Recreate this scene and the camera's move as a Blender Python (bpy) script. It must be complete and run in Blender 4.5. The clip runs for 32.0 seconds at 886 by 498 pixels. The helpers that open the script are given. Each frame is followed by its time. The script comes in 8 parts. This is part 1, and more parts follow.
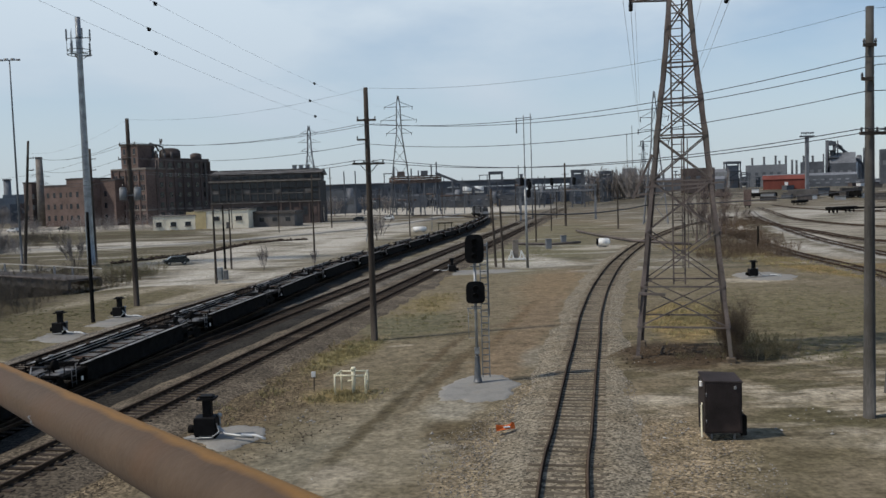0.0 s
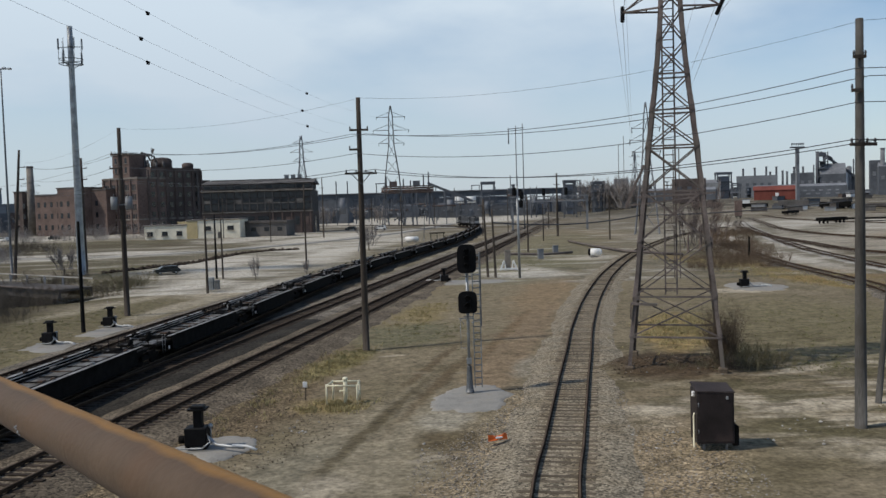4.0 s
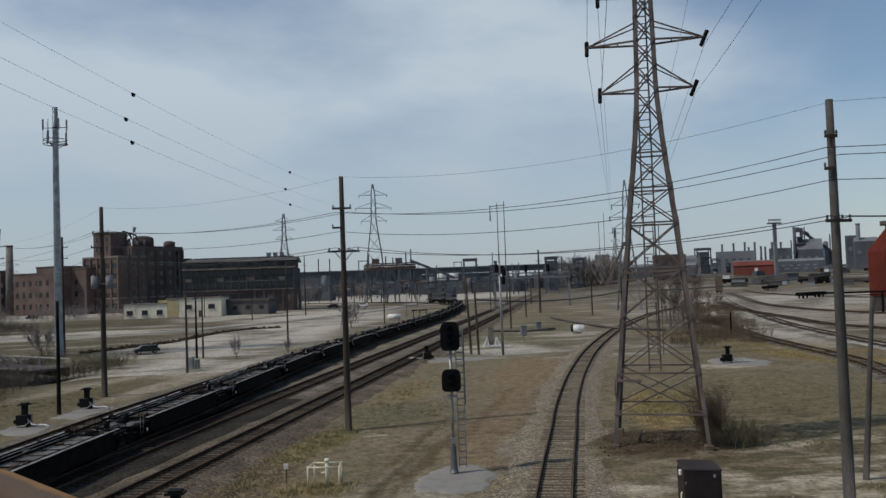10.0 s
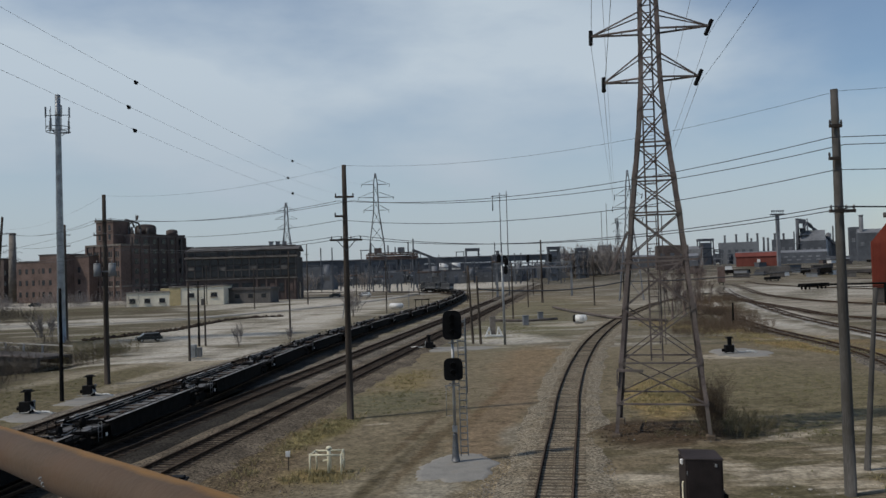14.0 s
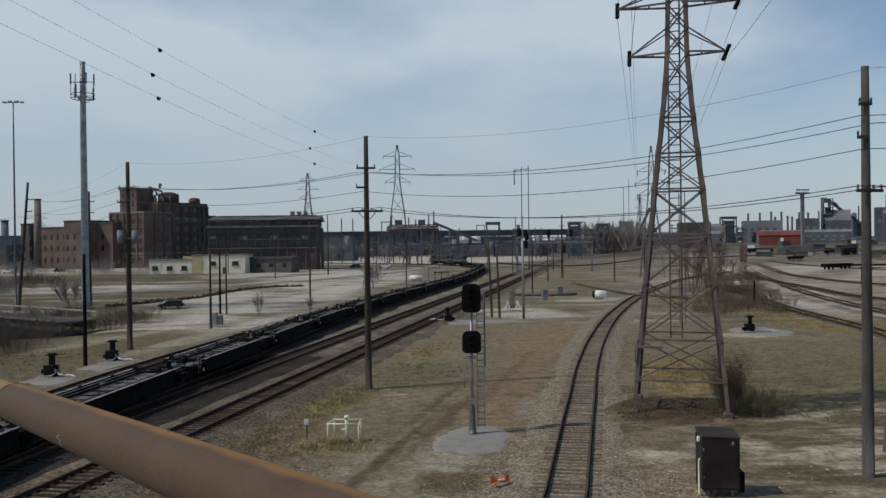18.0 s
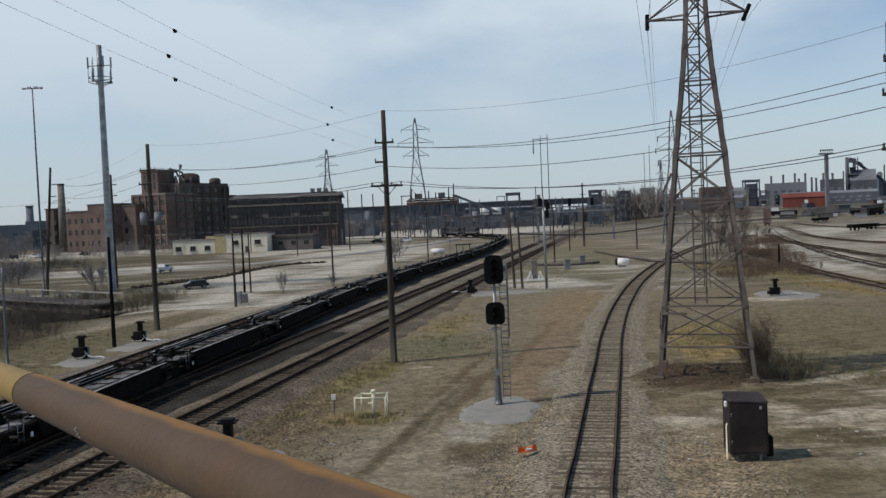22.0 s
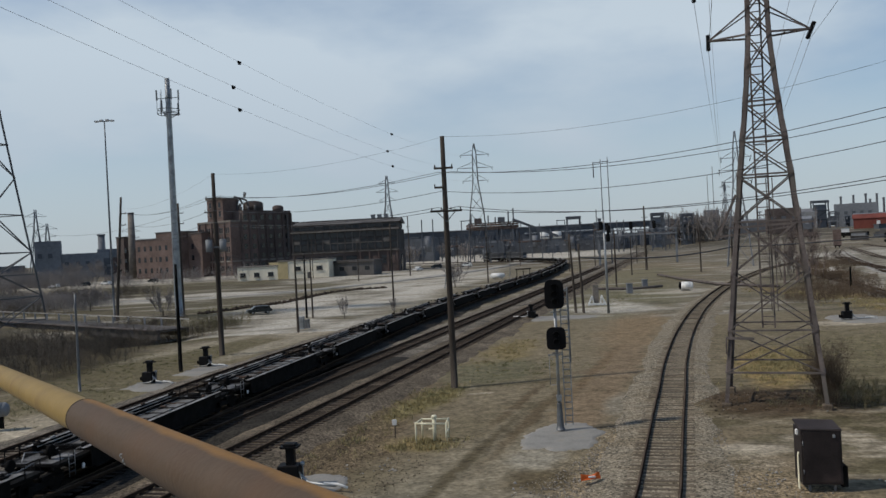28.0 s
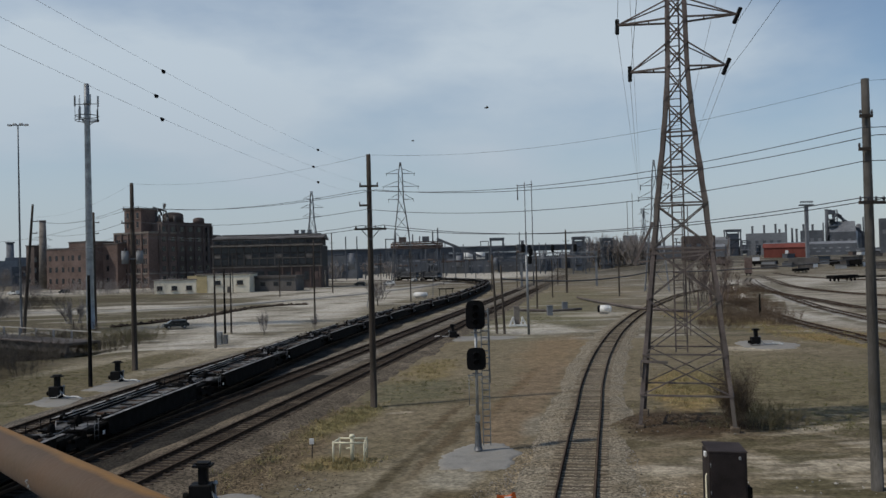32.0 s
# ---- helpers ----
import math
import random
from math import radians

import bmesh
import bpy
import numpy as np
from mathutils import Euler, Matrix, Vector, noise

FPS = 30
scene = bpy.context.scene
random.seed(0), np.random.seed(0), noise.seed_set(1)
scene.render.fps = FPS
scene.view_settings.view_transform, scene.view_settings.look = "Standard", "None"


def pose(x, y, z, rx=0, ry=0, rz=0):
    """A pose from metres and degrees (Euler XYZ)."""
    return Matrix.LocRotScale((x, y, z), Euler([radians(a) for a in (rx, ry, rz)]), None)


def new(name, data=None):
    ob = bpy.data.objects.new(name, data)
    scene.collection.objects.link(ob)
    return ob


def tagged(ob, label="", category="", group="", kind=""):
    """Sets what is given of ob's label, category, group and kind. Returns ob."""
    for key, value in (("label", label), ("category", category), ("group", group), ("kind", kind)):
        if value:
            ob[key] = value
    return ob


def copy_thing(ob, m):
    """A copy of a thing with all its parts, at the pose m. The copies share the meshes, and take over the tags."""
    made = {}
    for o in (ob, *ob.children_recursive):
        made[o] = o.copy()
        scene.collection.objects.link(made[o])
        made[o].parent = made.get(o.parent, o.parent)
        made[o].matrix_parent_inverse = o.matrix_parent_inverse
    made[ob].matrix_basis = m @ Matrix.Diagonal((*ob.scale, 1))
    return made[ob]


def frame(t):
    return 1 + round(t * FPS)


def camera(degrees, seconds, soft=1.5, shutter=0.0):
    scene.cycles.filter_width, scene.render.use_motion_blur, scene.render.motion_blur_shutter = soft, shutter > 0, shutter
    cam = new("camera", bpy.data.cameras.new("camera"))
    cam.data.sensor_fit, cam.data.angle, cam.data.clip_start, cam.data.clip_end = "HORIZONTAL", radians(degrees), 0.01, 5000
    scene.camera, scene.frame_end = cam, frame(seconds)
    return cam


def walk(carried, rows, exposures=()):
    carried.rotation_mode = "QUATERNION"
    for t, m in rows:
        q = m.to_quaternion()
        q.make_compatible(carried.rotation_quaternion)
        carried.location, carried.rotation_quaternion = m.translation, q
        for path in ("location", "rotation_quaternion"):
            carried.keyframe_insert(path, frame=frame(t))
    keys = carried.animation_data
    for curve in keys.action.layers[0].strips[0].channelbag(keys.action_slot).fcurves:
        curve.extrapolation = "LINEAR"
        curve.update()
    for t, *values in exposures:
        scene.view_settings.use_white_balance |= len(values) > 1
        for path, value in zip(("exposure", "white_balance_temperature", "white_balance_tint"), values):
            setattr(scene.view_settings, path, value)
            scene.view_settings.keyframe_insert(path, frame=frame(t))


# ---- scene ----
# seconds, x, y, z, tilt, lean, turn of the hand-held camera on the overpass
PATH = [
    (0.0, -0.000, 0.000, 9.300, 86.41, 1.77, -0.06),
    (0.5, -0.004, 0.009, 9.299, 85.90, 1.70, 0.01),
    (1.0, -0.007, 0.011, 9.297, 86.39, 1.67, -0.23),
    (1.5, -0.012, 0.021, 9.295, 86.22, 1.70, -0.52),
    (2.0, -0.013, 0.020, 9.295, 86.46, 1.56, -0.98),
    (2.5, -0.009, 0.013, 9.297, 86.38, 1.43, -1.54),
    (3.0, -0.009, 0.016, 9.297, 86.82, 1.50, -1.06),
    (3.5, -0.010, 0.023, 9.293, 87.02, 1.75, -0.61),
    (5.5, -0.020, 0.029, 9.294, 88.08, 1.15, -0.89),
    (6.0, -0.033, 0.032, 9.295, 89.32, 1.61, -1.62),
    (6.5, -0.045, 0.031, 9.294, 90.20, 2.91, -2.25),
    (7.0, -0.041, 0.011, 9.296, 90.59, 1.81, -2.25),
    (7.5, -0.049, 0.032, 9.289, 90.57, 1.31, -1.29),
    (8.0, -0.043, 0.023, 9.292, 91.08, 1.67, -1.03),
    (8.5, -0.043, 0.014, 9.294, 91.10, 1.59, -1.15),
    (9.0, -0.053, 0.005, 9.325, 91.93, 1.57, -2.16),
    (9.5, -0.049, -0.011, 9.340, 92.59, 1.49, -2.17),
    (10.0, -0.039, -0.023, 9.320, 92.18, 1.99, -1.77),
    (10.5, -0.035, -0.022, 9.338, 91.50, 1.98, -2.28),
    (11.0, -0.027, -0.021, 9.321, 91.66, 1.99, -2.66),
    (11.5, -0.021, -0.027, 9.318, 90.87, 1.93, -2.23),
    (12.0, -0.011, -0.017, 9.314, 90.48, 1.88, -2.62),
    (12.5, -0.024, -0.022, 9.308, 90.51, 1.86, -3.51),
    (13.0, -0.054, 0.016, 9.336, 91.93, 1.73, -2.02),
    (13.5, -0.050, 0.014, 9.285, 91.53, 1.81, -1.72),
    (15.5, -0.059, 0.041, 9.272, 91.47, 0.79, 0.02),
    (16.0, -0.065, 0.052, 9.267, 90.70, 0.76, 1.05),
    (16.5, -0.056, 0.034, 9.270, 89.21, 0.92, 0.96),
    (17.0, -0.052, 0.022, 9.273, 89.31, 0.70, 0.83),
    (17.5, -0.052, 0.026, 9.274, 89.86, 0.61, 0.48),
    (18.0, -0.054, 0.035, 9.271, 89.71, 0.66, -0.27),
    (18.5, -0.056, 0.038, 9.271, 89.88, 0.50, -0.19),
    (19.0, -0.055, 0.038, 9.272, 89.61, 0.74, -0.56),
    (19.5, -0.057, 0.042, 9.272, 89.35, 1.29, -0.05),
    (20.0, -0.066, 0.062, 9.269, 87.40, 1.37, -0.81),
    (20.5, -0.058, 0.045, 9.273, 87.16, 1.84, -1.18),
    (21.0, -0.055, 0.051, 9.272, 87.74, 2.21, -0.60),
    (21.5, -0.055, 0.060, 9.272, 87.87, 2.49, -0.02),
    (22.0, -0.060, 0.078, 9.271, 87.91, 2.40, 1.11),
    (22.5, -0.061, 0.082, 9.274, 88.77, 2.08, 3.73),
    (23.0, -0.052, 0.072, 9.277, 89.43, 2.04, 4.61),
    (23.5, -0.044, 0.055, 9.281, 89.26, 0.98, 4.67),
    (24.0, -0.031, 0.033, 9.287, 88.77, 0.90, 3.67),
    (24.5, -0.029, 0.032, 9.287, 88.93, 1.46, 2.84),
    (25.0, -0.027, 0.039, 9.284, 89.17, 1.71, 3.25),
    (25.5, -0.034, 0.049, 9.279, 89.16, 1.25, 3.50),
    (27.5, -0.042, 0.077, 9.269, 88.49, 1.39, 3.04),
    (28.0, -0.046, 0.090, 9.270, 89.76, 2.91, 5.12),
    (28.5, -0.034, 0.069, 9.274, 90.93, 3.16, 5.72),
    (29.0, -0.041, 0.091, 9.268, 90.96, 2.63, 6.87),
    (29.5, -0.029, 0.063, 9.276, 92.16, 2.78, 7.73),
    (30.0, -0.031, 0.064, 9.283, 92.77, 1.55, 5.56),
    (30.5, -0.038, 0.061, 9.286, 93.03, 1.13, 2.07),
    (31.0, -0.034, 0.064, 9.290, 93.00, 1.28, 0.96),
    (31.5, -0.032, 0.063, 9.279, 91.23, 1.33, -0.08),
    (32.0, -0.007, 0.005, 9.297, 90.82, 1.37, 0.02),
]
cam = camera(54.8, 32.0, soft=1.5)
EXPOSURES = [(0.0, 0.06), (1.0, 0.14), (3.5, 0.12), (6.0, -0.06), (9.0, -0.28), (12.5, -0.24), (16.0, -0.27), (19.0, -0.13), (20.0, -0.02), (22.0, 0.0), (25.0, -0.16), (28.0, -0.14), (30.0, -0.28), (32.0, -0.25)]
walk(cam, [(t, pose(x, y, z, rx, ry, rz)) for t, x, y, z, rx, ry, rz in PATH], EXPOSURES)

# ---- world and sun ----
SUN_AZ = 254.0      # compass-like angle of the sun, clockwise from +y
SUN_EL = 50.0
world = bpy.data.worlds.new("sky")
scene.world = world
world.use_nodes = True
wn, wl = world.node_tree.nodes, world.node_tree.links
bg = wn["Background"]
sky = wn.new("ShaderNodeTexSky")
sky.sky_type, sky.sun_disc = "NISHITA", False
sky.sun_elevation, sky.sun_rotation = radians(SUN_EL), radians(SUN_AZ)
sky.air_density, sky.dust_density, sky.ozone_density = 1.1, 0.3, 3.5
tc = wn.new("ShaderNodeTexCoord")
mp = wn.new("ShaderNodeMapping")
mp.inputs["Scale"].default_value = (1.0, 1.0, 2.6)
mp.inputs["Location"].default_value = (0.35, 0.1, 0.0)
wl.new(tc.outputs["Generated"], mp.inputs["Vector"])
cl = wn.new("ShaderNodeTexNoise")
cl.inputs["Scale"].default_value, cl.inputs["Detail"].default_value, cl.inputs["Roughness"].default_value = 1.35, 7.0, 0.52
wl.new(mp.outputs["Vector"], cl.inputs["Vector"])
cr = wn.new("ShaderNodeValToRGB")
cr.color_ramp.elements[0].position, cr.color_ramp.elements[1].position = 0.44, 0.64
cr.color_ramp.elements[0].color, cr.color_ramp.elements[1].color = (0.05, 0.05, 0.05, 1), (1.0, 1.0, 1.0, 1)
wl.new(cl.outputs["Fac"], cr.inputs["Fac"])
# towards the horizon the haze closes
sep = wn.new("ShaderNodeSeparateXYZ")
wl.new(tc.outputs["Generated"], sep.inputs[0])
hz = wn.new("ShaderNodeMapRange")
hz.interpolation_type = "SMOOTHSTEP"
hz.inputs["From Min"].default_value, hz.inputs["From Max"].default_value = 0.02, 0.30
hz.inputs["To Min"].default_value, hz.inputs["To Max"].default_value = 0.80, 0.0
wl.new(sep.outputs["Z"], hz.inputs["Value"])
mxx = wn.new("ShaderNodeMath")
mxx.operation = "MAXIMUM"
wl.new(cr.outputs["Color"], mxx.inputs[0])
wl.new(hz.outputs["Result"], mxx.inputs[1])
# the thin cloud breaks up overhead and towards the lake
lift = wn.new("ShaderNodeVectorMath")
lift.operation = "DOT_PRODUCT"
wl.new(tc.outputs["Generated"], lift.inputs[0])
lift.inputs[1].default_value = (0.6, 0.0, 1.0)
rag = wn.new("ShaderNodeMath")
rag.operation = "MULTIPLY_ADD"
wl.new(cl.outputs["Fac"], rag.inputs[0])
rag.inputs[1].default_value = -0.55
wl.new(lift.outputs["Value"], rag.inputs[2])
gap = wn.new("ShaderNodeMapRange")
gap.interpolation_type = "SMOOTHSTEP"
gap.inputs["From Min"].default_value, gap.inputs["From Max"].default_value = 0.0, 0.22
gap.inputs["To Min"].default_value, gap.inputs["To Max"].default_value = 1.0, 0.16
wl.new(rag.outputs[0], gap.inputs["Value"])
veil = wn.new("ShaderNodeMath")
veil.operation = "MULTIPLY"
wl.new(mxx.outputs[0], veil.inputs[0])
wl.new(gap.outputs["Result"], veil.inputs[1])
mx = wn.new("ShaderNodeMix")
mx.data_type = "RGBA"
wl.new(veil.outputs[0], mx.inputs["Factor"])
wl.new(sky.outputs["Color"], mx.inputs["A"])
lit = wn.new("ShaderNodeMix")      # thin high cloud lit by the sun, duller in the haze low down
lit.data_type = "RGBA"
low = wn.new("ShaderNodeMapRange")
low.inputs["From Min"].default_value, low.inputs["From Max"].default_value = 0.0, 0.22
low.inputs["To Min"].default_value, low.inputs["To Max"].default_value = 1.0, 0.0
wl.new(sep.outputs["Z"], low.inputs["Value"])
wl.new(low.outputs["Result"], lit.inputs["Factor"])
lit.inputs["A"].default_value, lit.inputs["B"].default_value = (5.5, 6.45, 7.35, 1), (4.2, 5.0, 5.8, 1)
wl.new(lit.outputs["Result"], mx.inputs["B"])
wl.new(mx.outputs["Result"], bg.inputs["Color"])
bg.inputs["Strength"].default_value = 0.105

sun = new("sun", bpy.data.lights.new("sun", "SUN"))
sun.data.energy, sun.data.angle, sun.data.color = 2.6, radians(1.2), (1.0, 0.92, 0.80)
az = radians(SUN_AZ)
toward = Vector((math.sin(az) * math.cos(radians(SUN_EL)), math.cos(az) * math.cos(radians(SUN_EL)), math.sin(radians(SUN_EL))))
sun.rotation_mode = "QUATERNION"
sun.location = toward * 200
sun.rotation_quaternion = toward.to_track_quat("Z", "Y")


# ---- materials ----
def material(name, color, rough=0.8, metal=0.0, dark=0.55, light=1.25, scale=3.0, fine=40.0, bump=0.3, bump_scale=30.0, streak=1.0, tint=None, tint_amount=0.0,
             island=0.0, tint_scale=0.0, cells=0.0, spec=None):
    """A weathered surface: a base colour varied at two scales, a second tint in patches, and fine relief."""
    m = bpy.data.materials.new(name)
    m.use_nodes = True
    n, l = m.node_tree.nodes, m.node_tree.links
    b = n["Principled BSDF"]
    co = n.new("ShaderNodeTexCoord")
    mapping = n.new("ShaderNodeMapping")
    mapping.inputs["Scale"].default_value = (1, 1, 1 / streak)
    l.new(co.outputs["Object"], mapping.inputs["Vector"])
    big, small = n.new("ShaderNodeTexNoise"), n.new("ShaderNodeTexNoise")
    big.inputs["Scale"].default_value, big.inputs["Detail"].default_value = scale, 5
    small.inputs["Scale"].default_value, small.inputs["Detail"].default_value = fine, 3
    l.new(mapping.outputs["Vector"], big.inputs["Vector"])
    l.new(mapping.outputs["Vector"], small.inputs["Vector"])
    mix = n.new("ShaderNodeMath")
    mix.operation = "MULTIPLY_ADD"
    l.new(big.outputs["Fac"], mix.inputs[0])
    mix.inputs[1].default_value = 0.65
    half = n.new("ShaderNodeMath")
    half.operation = "MULTIPLY"
    half.inputs[1].default_value = 0.35
    l.new(small.outputs["Fac"], half.inputs[0])
    l.new(half.outputs[0], mix.inputs[2])
    ramp = n.new("ShaderNodeValToRGB")
    ramp.color_ramp.elements[0].position, ramp.color_ramp.elements[1].position = 0.33, 0.67
    ramp.color_ramp.elements[0].color = (*[c * dark for c in color], 1)
    ramp.color_ramp.elements[1].color = (*[min(c * light, 0.95) for c in color], 1)
    l.new(mix.outputs[0], ramp.inputs["Fac"])
    out = ramp.outputs["Color"]
    if tint:
        tn = n.new("ShaderNodeTexNoise")
        tn.inputs["Scale"].default_value, tn.inputs["Detail"].default_value = tint_scale or scale * 0.6, 6
        l.new(co.outputs["Object"], tn.inputs["Vector"])
        tr = n.new("ShaderNodeValToRGB")
        c = 1.0 - tint_amount
        tr.color_ramp.elements[0].position, tr.color_ramp.elements[1].position = max(0.02, 0.25 + 0.5 * c - 0.08), min(0.98, 0.25 + 0.5 * c + 0.1)
        l.new(tn.outputs["Fac"], tr.inputs["Fac"])
        tm = n.new("ShaderNodeMix")
        tm.data_type = "RGBA"
        l.new(tr.outputs["Color"], tm.inputs["Factor"])
        l.new(out, tm.inputs["A"])
        tm.inputs["B"].default_value = (*tint, 1)
        out = tm.outputs["Result"]
    if cells:
        # single stones: each cell its own brightness
        vo = n.new("ShaderNodeTexVoronoi")
        vo.inputs["Scale"].default_value = cells
        l.new(co.outputs["Object"], vo.inputs["Vector"])
        vs = n.new("ShaderNodeSeparateColor")
        l.new(vo.outputs["Color"], vs.inputs[0])
        vm = n.new("ShaderNodeMapRange")
        vm.inputs["To Min"].default_value, vm.inputs["To Max"].default_value = 0.3, 1.8
        l.new(vs.outputs[0], vm.inputs["Value"])
        vh = n.new("ShaderNodeHueSaturation")
        l.new(out, vh.inputs["Color"])
        l.new(vm.outputs["Result"], vh.inputs["Value"])
        out = vh.outputs["Color"]
    if island:
        oi = n.new("ShaderNodeObjectInfo")
        ge = n.new("ShaderNodeNewGeometry")
        ad = n.new("ShaderNodeMath")
        ad.operation = "ADD"
        l.new(oi.outputs["Random"], ad.inputs[0])
        l.new(ge.outputs["Random Per Island"], ad.inputs[1])
        fr = n.new("ShaderNodeMath")
        fr.operation = "FRACT"
        l.new(ad.outputs[0], fr.inputs[0])
        mr = n.new("ShaderNodeMapRange")
        mr.inputs["To Min"].default_value, mr.inputs["To Max"].default_value = 1 - island, 1 + island
        l.new(fr.outputs[0], mr.inputs["Value"])
        hs = n.new("ShaderNodeHueSaturation")
        l.new(out, hs.inputs["Color"])
        l.new(mr.outputs["Result"], hs.inputs["Value"])
        out = hs.outputs["Color"]
    l.new(out, b.inputs["Base Color"])
    b.inputs["Roughness"].default_value, b.inputs["Metallic"].default_value = rough, metal
    b.inputs["Specular IOR Level"].default_value = spec if spec is not None else 0.5 if rough < 0.5 else 0.12
    if bump:
        bt = n.new("ShaderNodeTexNoise")
        bt.inputs["Scale"].default_value, bt.inputs["Detail"].default_value = bump_scale, 4
        l.new(mapping.outputs["Vector"], bt.inputs["Vector"])
        bn = n.new("ShaderNodeBump")
        bn.inputs["Strength"].default_value, bn.inputs["Distance"].default_value = bump, 0.02
        l.new(bt.outputs["Fac"], bn.inputs["Height"])
        l.new(bn.outputs["Normal"], b.inputs["Normal"])
    return m


M = {}
M["ballast"] = material("ballast", (0.125, 0.1, 0.071), 0.95, scale=0.35, fine=9.0, bump=1.0, bump_scale=9.0, dark=0.45, light=1.5, tint=(0.08, 0.064, 0.045), tint_amount=0.4, tint_scale=0.3, cells=11.0)
M["ballast_dark"] = material("ballast_dark", (0.135, 0.115, 0.09), 0.95, scale=0.35, fine=9.0, bump=1.0, bump_scale=9.0, dark=0.4, light=1.7, cells=11.0)
M["gravel_pale"] = material("gravel_pale", (0.235, 0.2, 0.145), 0.95, scale=0.5, fine=10.0, bump=1.0, bump_scale=10.0, dark=0.55, light=1.4, tint=(0.165, 0.134, 0.09), tint_amount=0.42, tint_scale=0.5, cells=12.0)
M["rail"] = material("rail", (0.055, 0.036, 0.024), 0.9, 0.0, scale=2, fine=30, bump=0.2, spec=0.03)
M["rail_head"] = material("rail_head", (0.105, 0.075, 0.054), 0.8, 0.0, scale=1, fine=30, bump=0.1, spec=0.05)
M["tie"] = material("tie", (0.15, 0.122, 0.088), 0.95, scale=2, fine=25, streak=0.3, bump=0.6, bump_scale=20, dark=0.45, light=1.3, island=0.3)
M["wood_pole"] = material("wood_pole", (0.062, 0.051, 0.042), 0.9, scale=1.5, fine=25, streak=8, bump=0.5, bump_scale=18, dark=0.5, light=1.5)
M["wood_grey"] = material("wood_grey", (0.098, 0.092, 0.084), 0.9, scale=1.5, fine=25, streak=8, bump=0.5, bump_scale=18, dark=0.5, light=1.4, tint=(0.07, 0.064, 0.055), tint_amount=0.4)
M["rust_steel"] = material("rust_steel", (0.128, 0.106, 0.097), 0.85, 0.0, scale=0.8, fine=12, bump=0.3, dark=0.5, light=1.5, tint=(0.13, 0.115, 0.10), tint_amount=0.35)
M["galv"] = material("galv", (0.34, 0.35, 0.35), 0.5, 0.6, scale=1.2, fine=20, bump=0.1)
M["galv_dark"] = material("galv_dark", (0.17, 0.175, 0.18), 0.55, 0.6, scale=1.2, fine=20, bump=0.1)
M["black_steel"] = material("black_steel", (0.009, 0.0085, 0.008), 0.75, 0.0, scale=1.5, fine=20, bump=0.2, dark=0.5, light=2.0, tint=(0.014, 0.012, 0.01), tint_amount=0.25, spec=0.03)
M["black_paint"] = material("black_paint", (0.008, 0.008, 0.0085), 0.6, scale=3, fine=30, bump=0.05, spec=0.1)
M["cabinet"] = material("cabinet", (0.035, 0.028, 0.027), 0.55, 0.1, scale=1.2, fine=25, bump=0.1, tint=(0.07, 0.05, 0.045), tint_amount=0.3)
M["cabinet_top"] = material("cabinet_top", (0.055, 0.043, 0.039), 0.6, 0.1, scale=1.2, fine=25, bump=0.1)
M["concrete"] = material("concrete", (0.40, 0.38, 0.345), 0.9, scale=0.8, fine=10, bump=0.3, dark=0.65, light=1.15, tint=(0.27, 0.25, 0.215), tint_amount=0.4)
M["white_paint"] = material("white_paint", (0.78, 0.77, 0.74), 0.6, scale=2, fine=20, bump=0.05, dark=0.75, light=1.1)
M["cream_paint"] = material("cream_paint", (0.76, 0.71, 0.52), 0.6, scale=2, fine=20, bump=0.05, dark=0.7, light=1.15)
M["orange"] = material("orange", (0.62, 0.13, 0.03), 0.7, scale=4, fine=20, bump=0.1)
M["deck_grey"] = material("deck_grey", (0.20, 0.195, 0.19), 0.75, 0.1, scale=0.9, fine=12, bump=0.2, dark=0.2, light=1.6, tint=(0.03, 0.028, 0.026), tint_amount=0.5, tint_scale=1.6)
# on the works this darker brick stands for the side in shade
M["brick_dark"] = material("brick_dark", (0.105, 0.083, 0.075), 0.9, scale=0.12, fine=1.2, bump=0.2, dark=0.65, light=1.45, tint=(0.075, 0.06, 0.055), tint_amount=0.4, tint_scale=0.06)
M["brick_red"] = material("brick_red", (0.138, 0.1, 0.087), 0.9, scale=0.15, fine=1.2, bump=0.2, dark=0.65, light=1.35)
M["shed_dark"] = material("shed_dark", (0.075, 0.068, 0.064), 0.85, scale=0.12, fine=1.5, bump=0.2, streak=3, dark=0.5, light=1.6)
M["shed_mid"] = material("shed_mid", (0.10, 0.093, 0.088), 0.85, scale=0.12, fine=1.5, bump=0.2, streak=3, dark=0.6, light=1.5)
M["window_dark"] = material("window_dark", (0.02, 0.022, 0.025), 0.25, scale=0.5, fine=3, bump=0.0)
M["window_grey"] = material("window_grey", (0.06, 0.064, 0.066), 0.5, scale=0.5, fine=3, bump=0.0, dark=0.4)
M["trim_pale"] = material("trim_pale", (0.22, 0.195, 0.17), 0.85, scale=0.5, fine=3, bump=0.1)
M["cream_wall"] = material("cream_wall", (0.82, 0.75, 0.60), 0.85, scale=0.3, fine=3, bump=0.1, dark=0.75, light=1.1)
M["tan_wall"] = material("tan_wall", (0.56, 0.45, 0.25), 0.85, scale=0.3, fine=3, bump=0.1, dark=0.75, light=1.12)
M["red_wall"] = material("red_wall", (0.19, 0.045, 0.03), 0.8, scale=0.2, fine=2, streak=4, bump=0.2, dark=0.65, light=1.25, tint=(0.13, 0.042, 0.033), tint_amount=0.3)
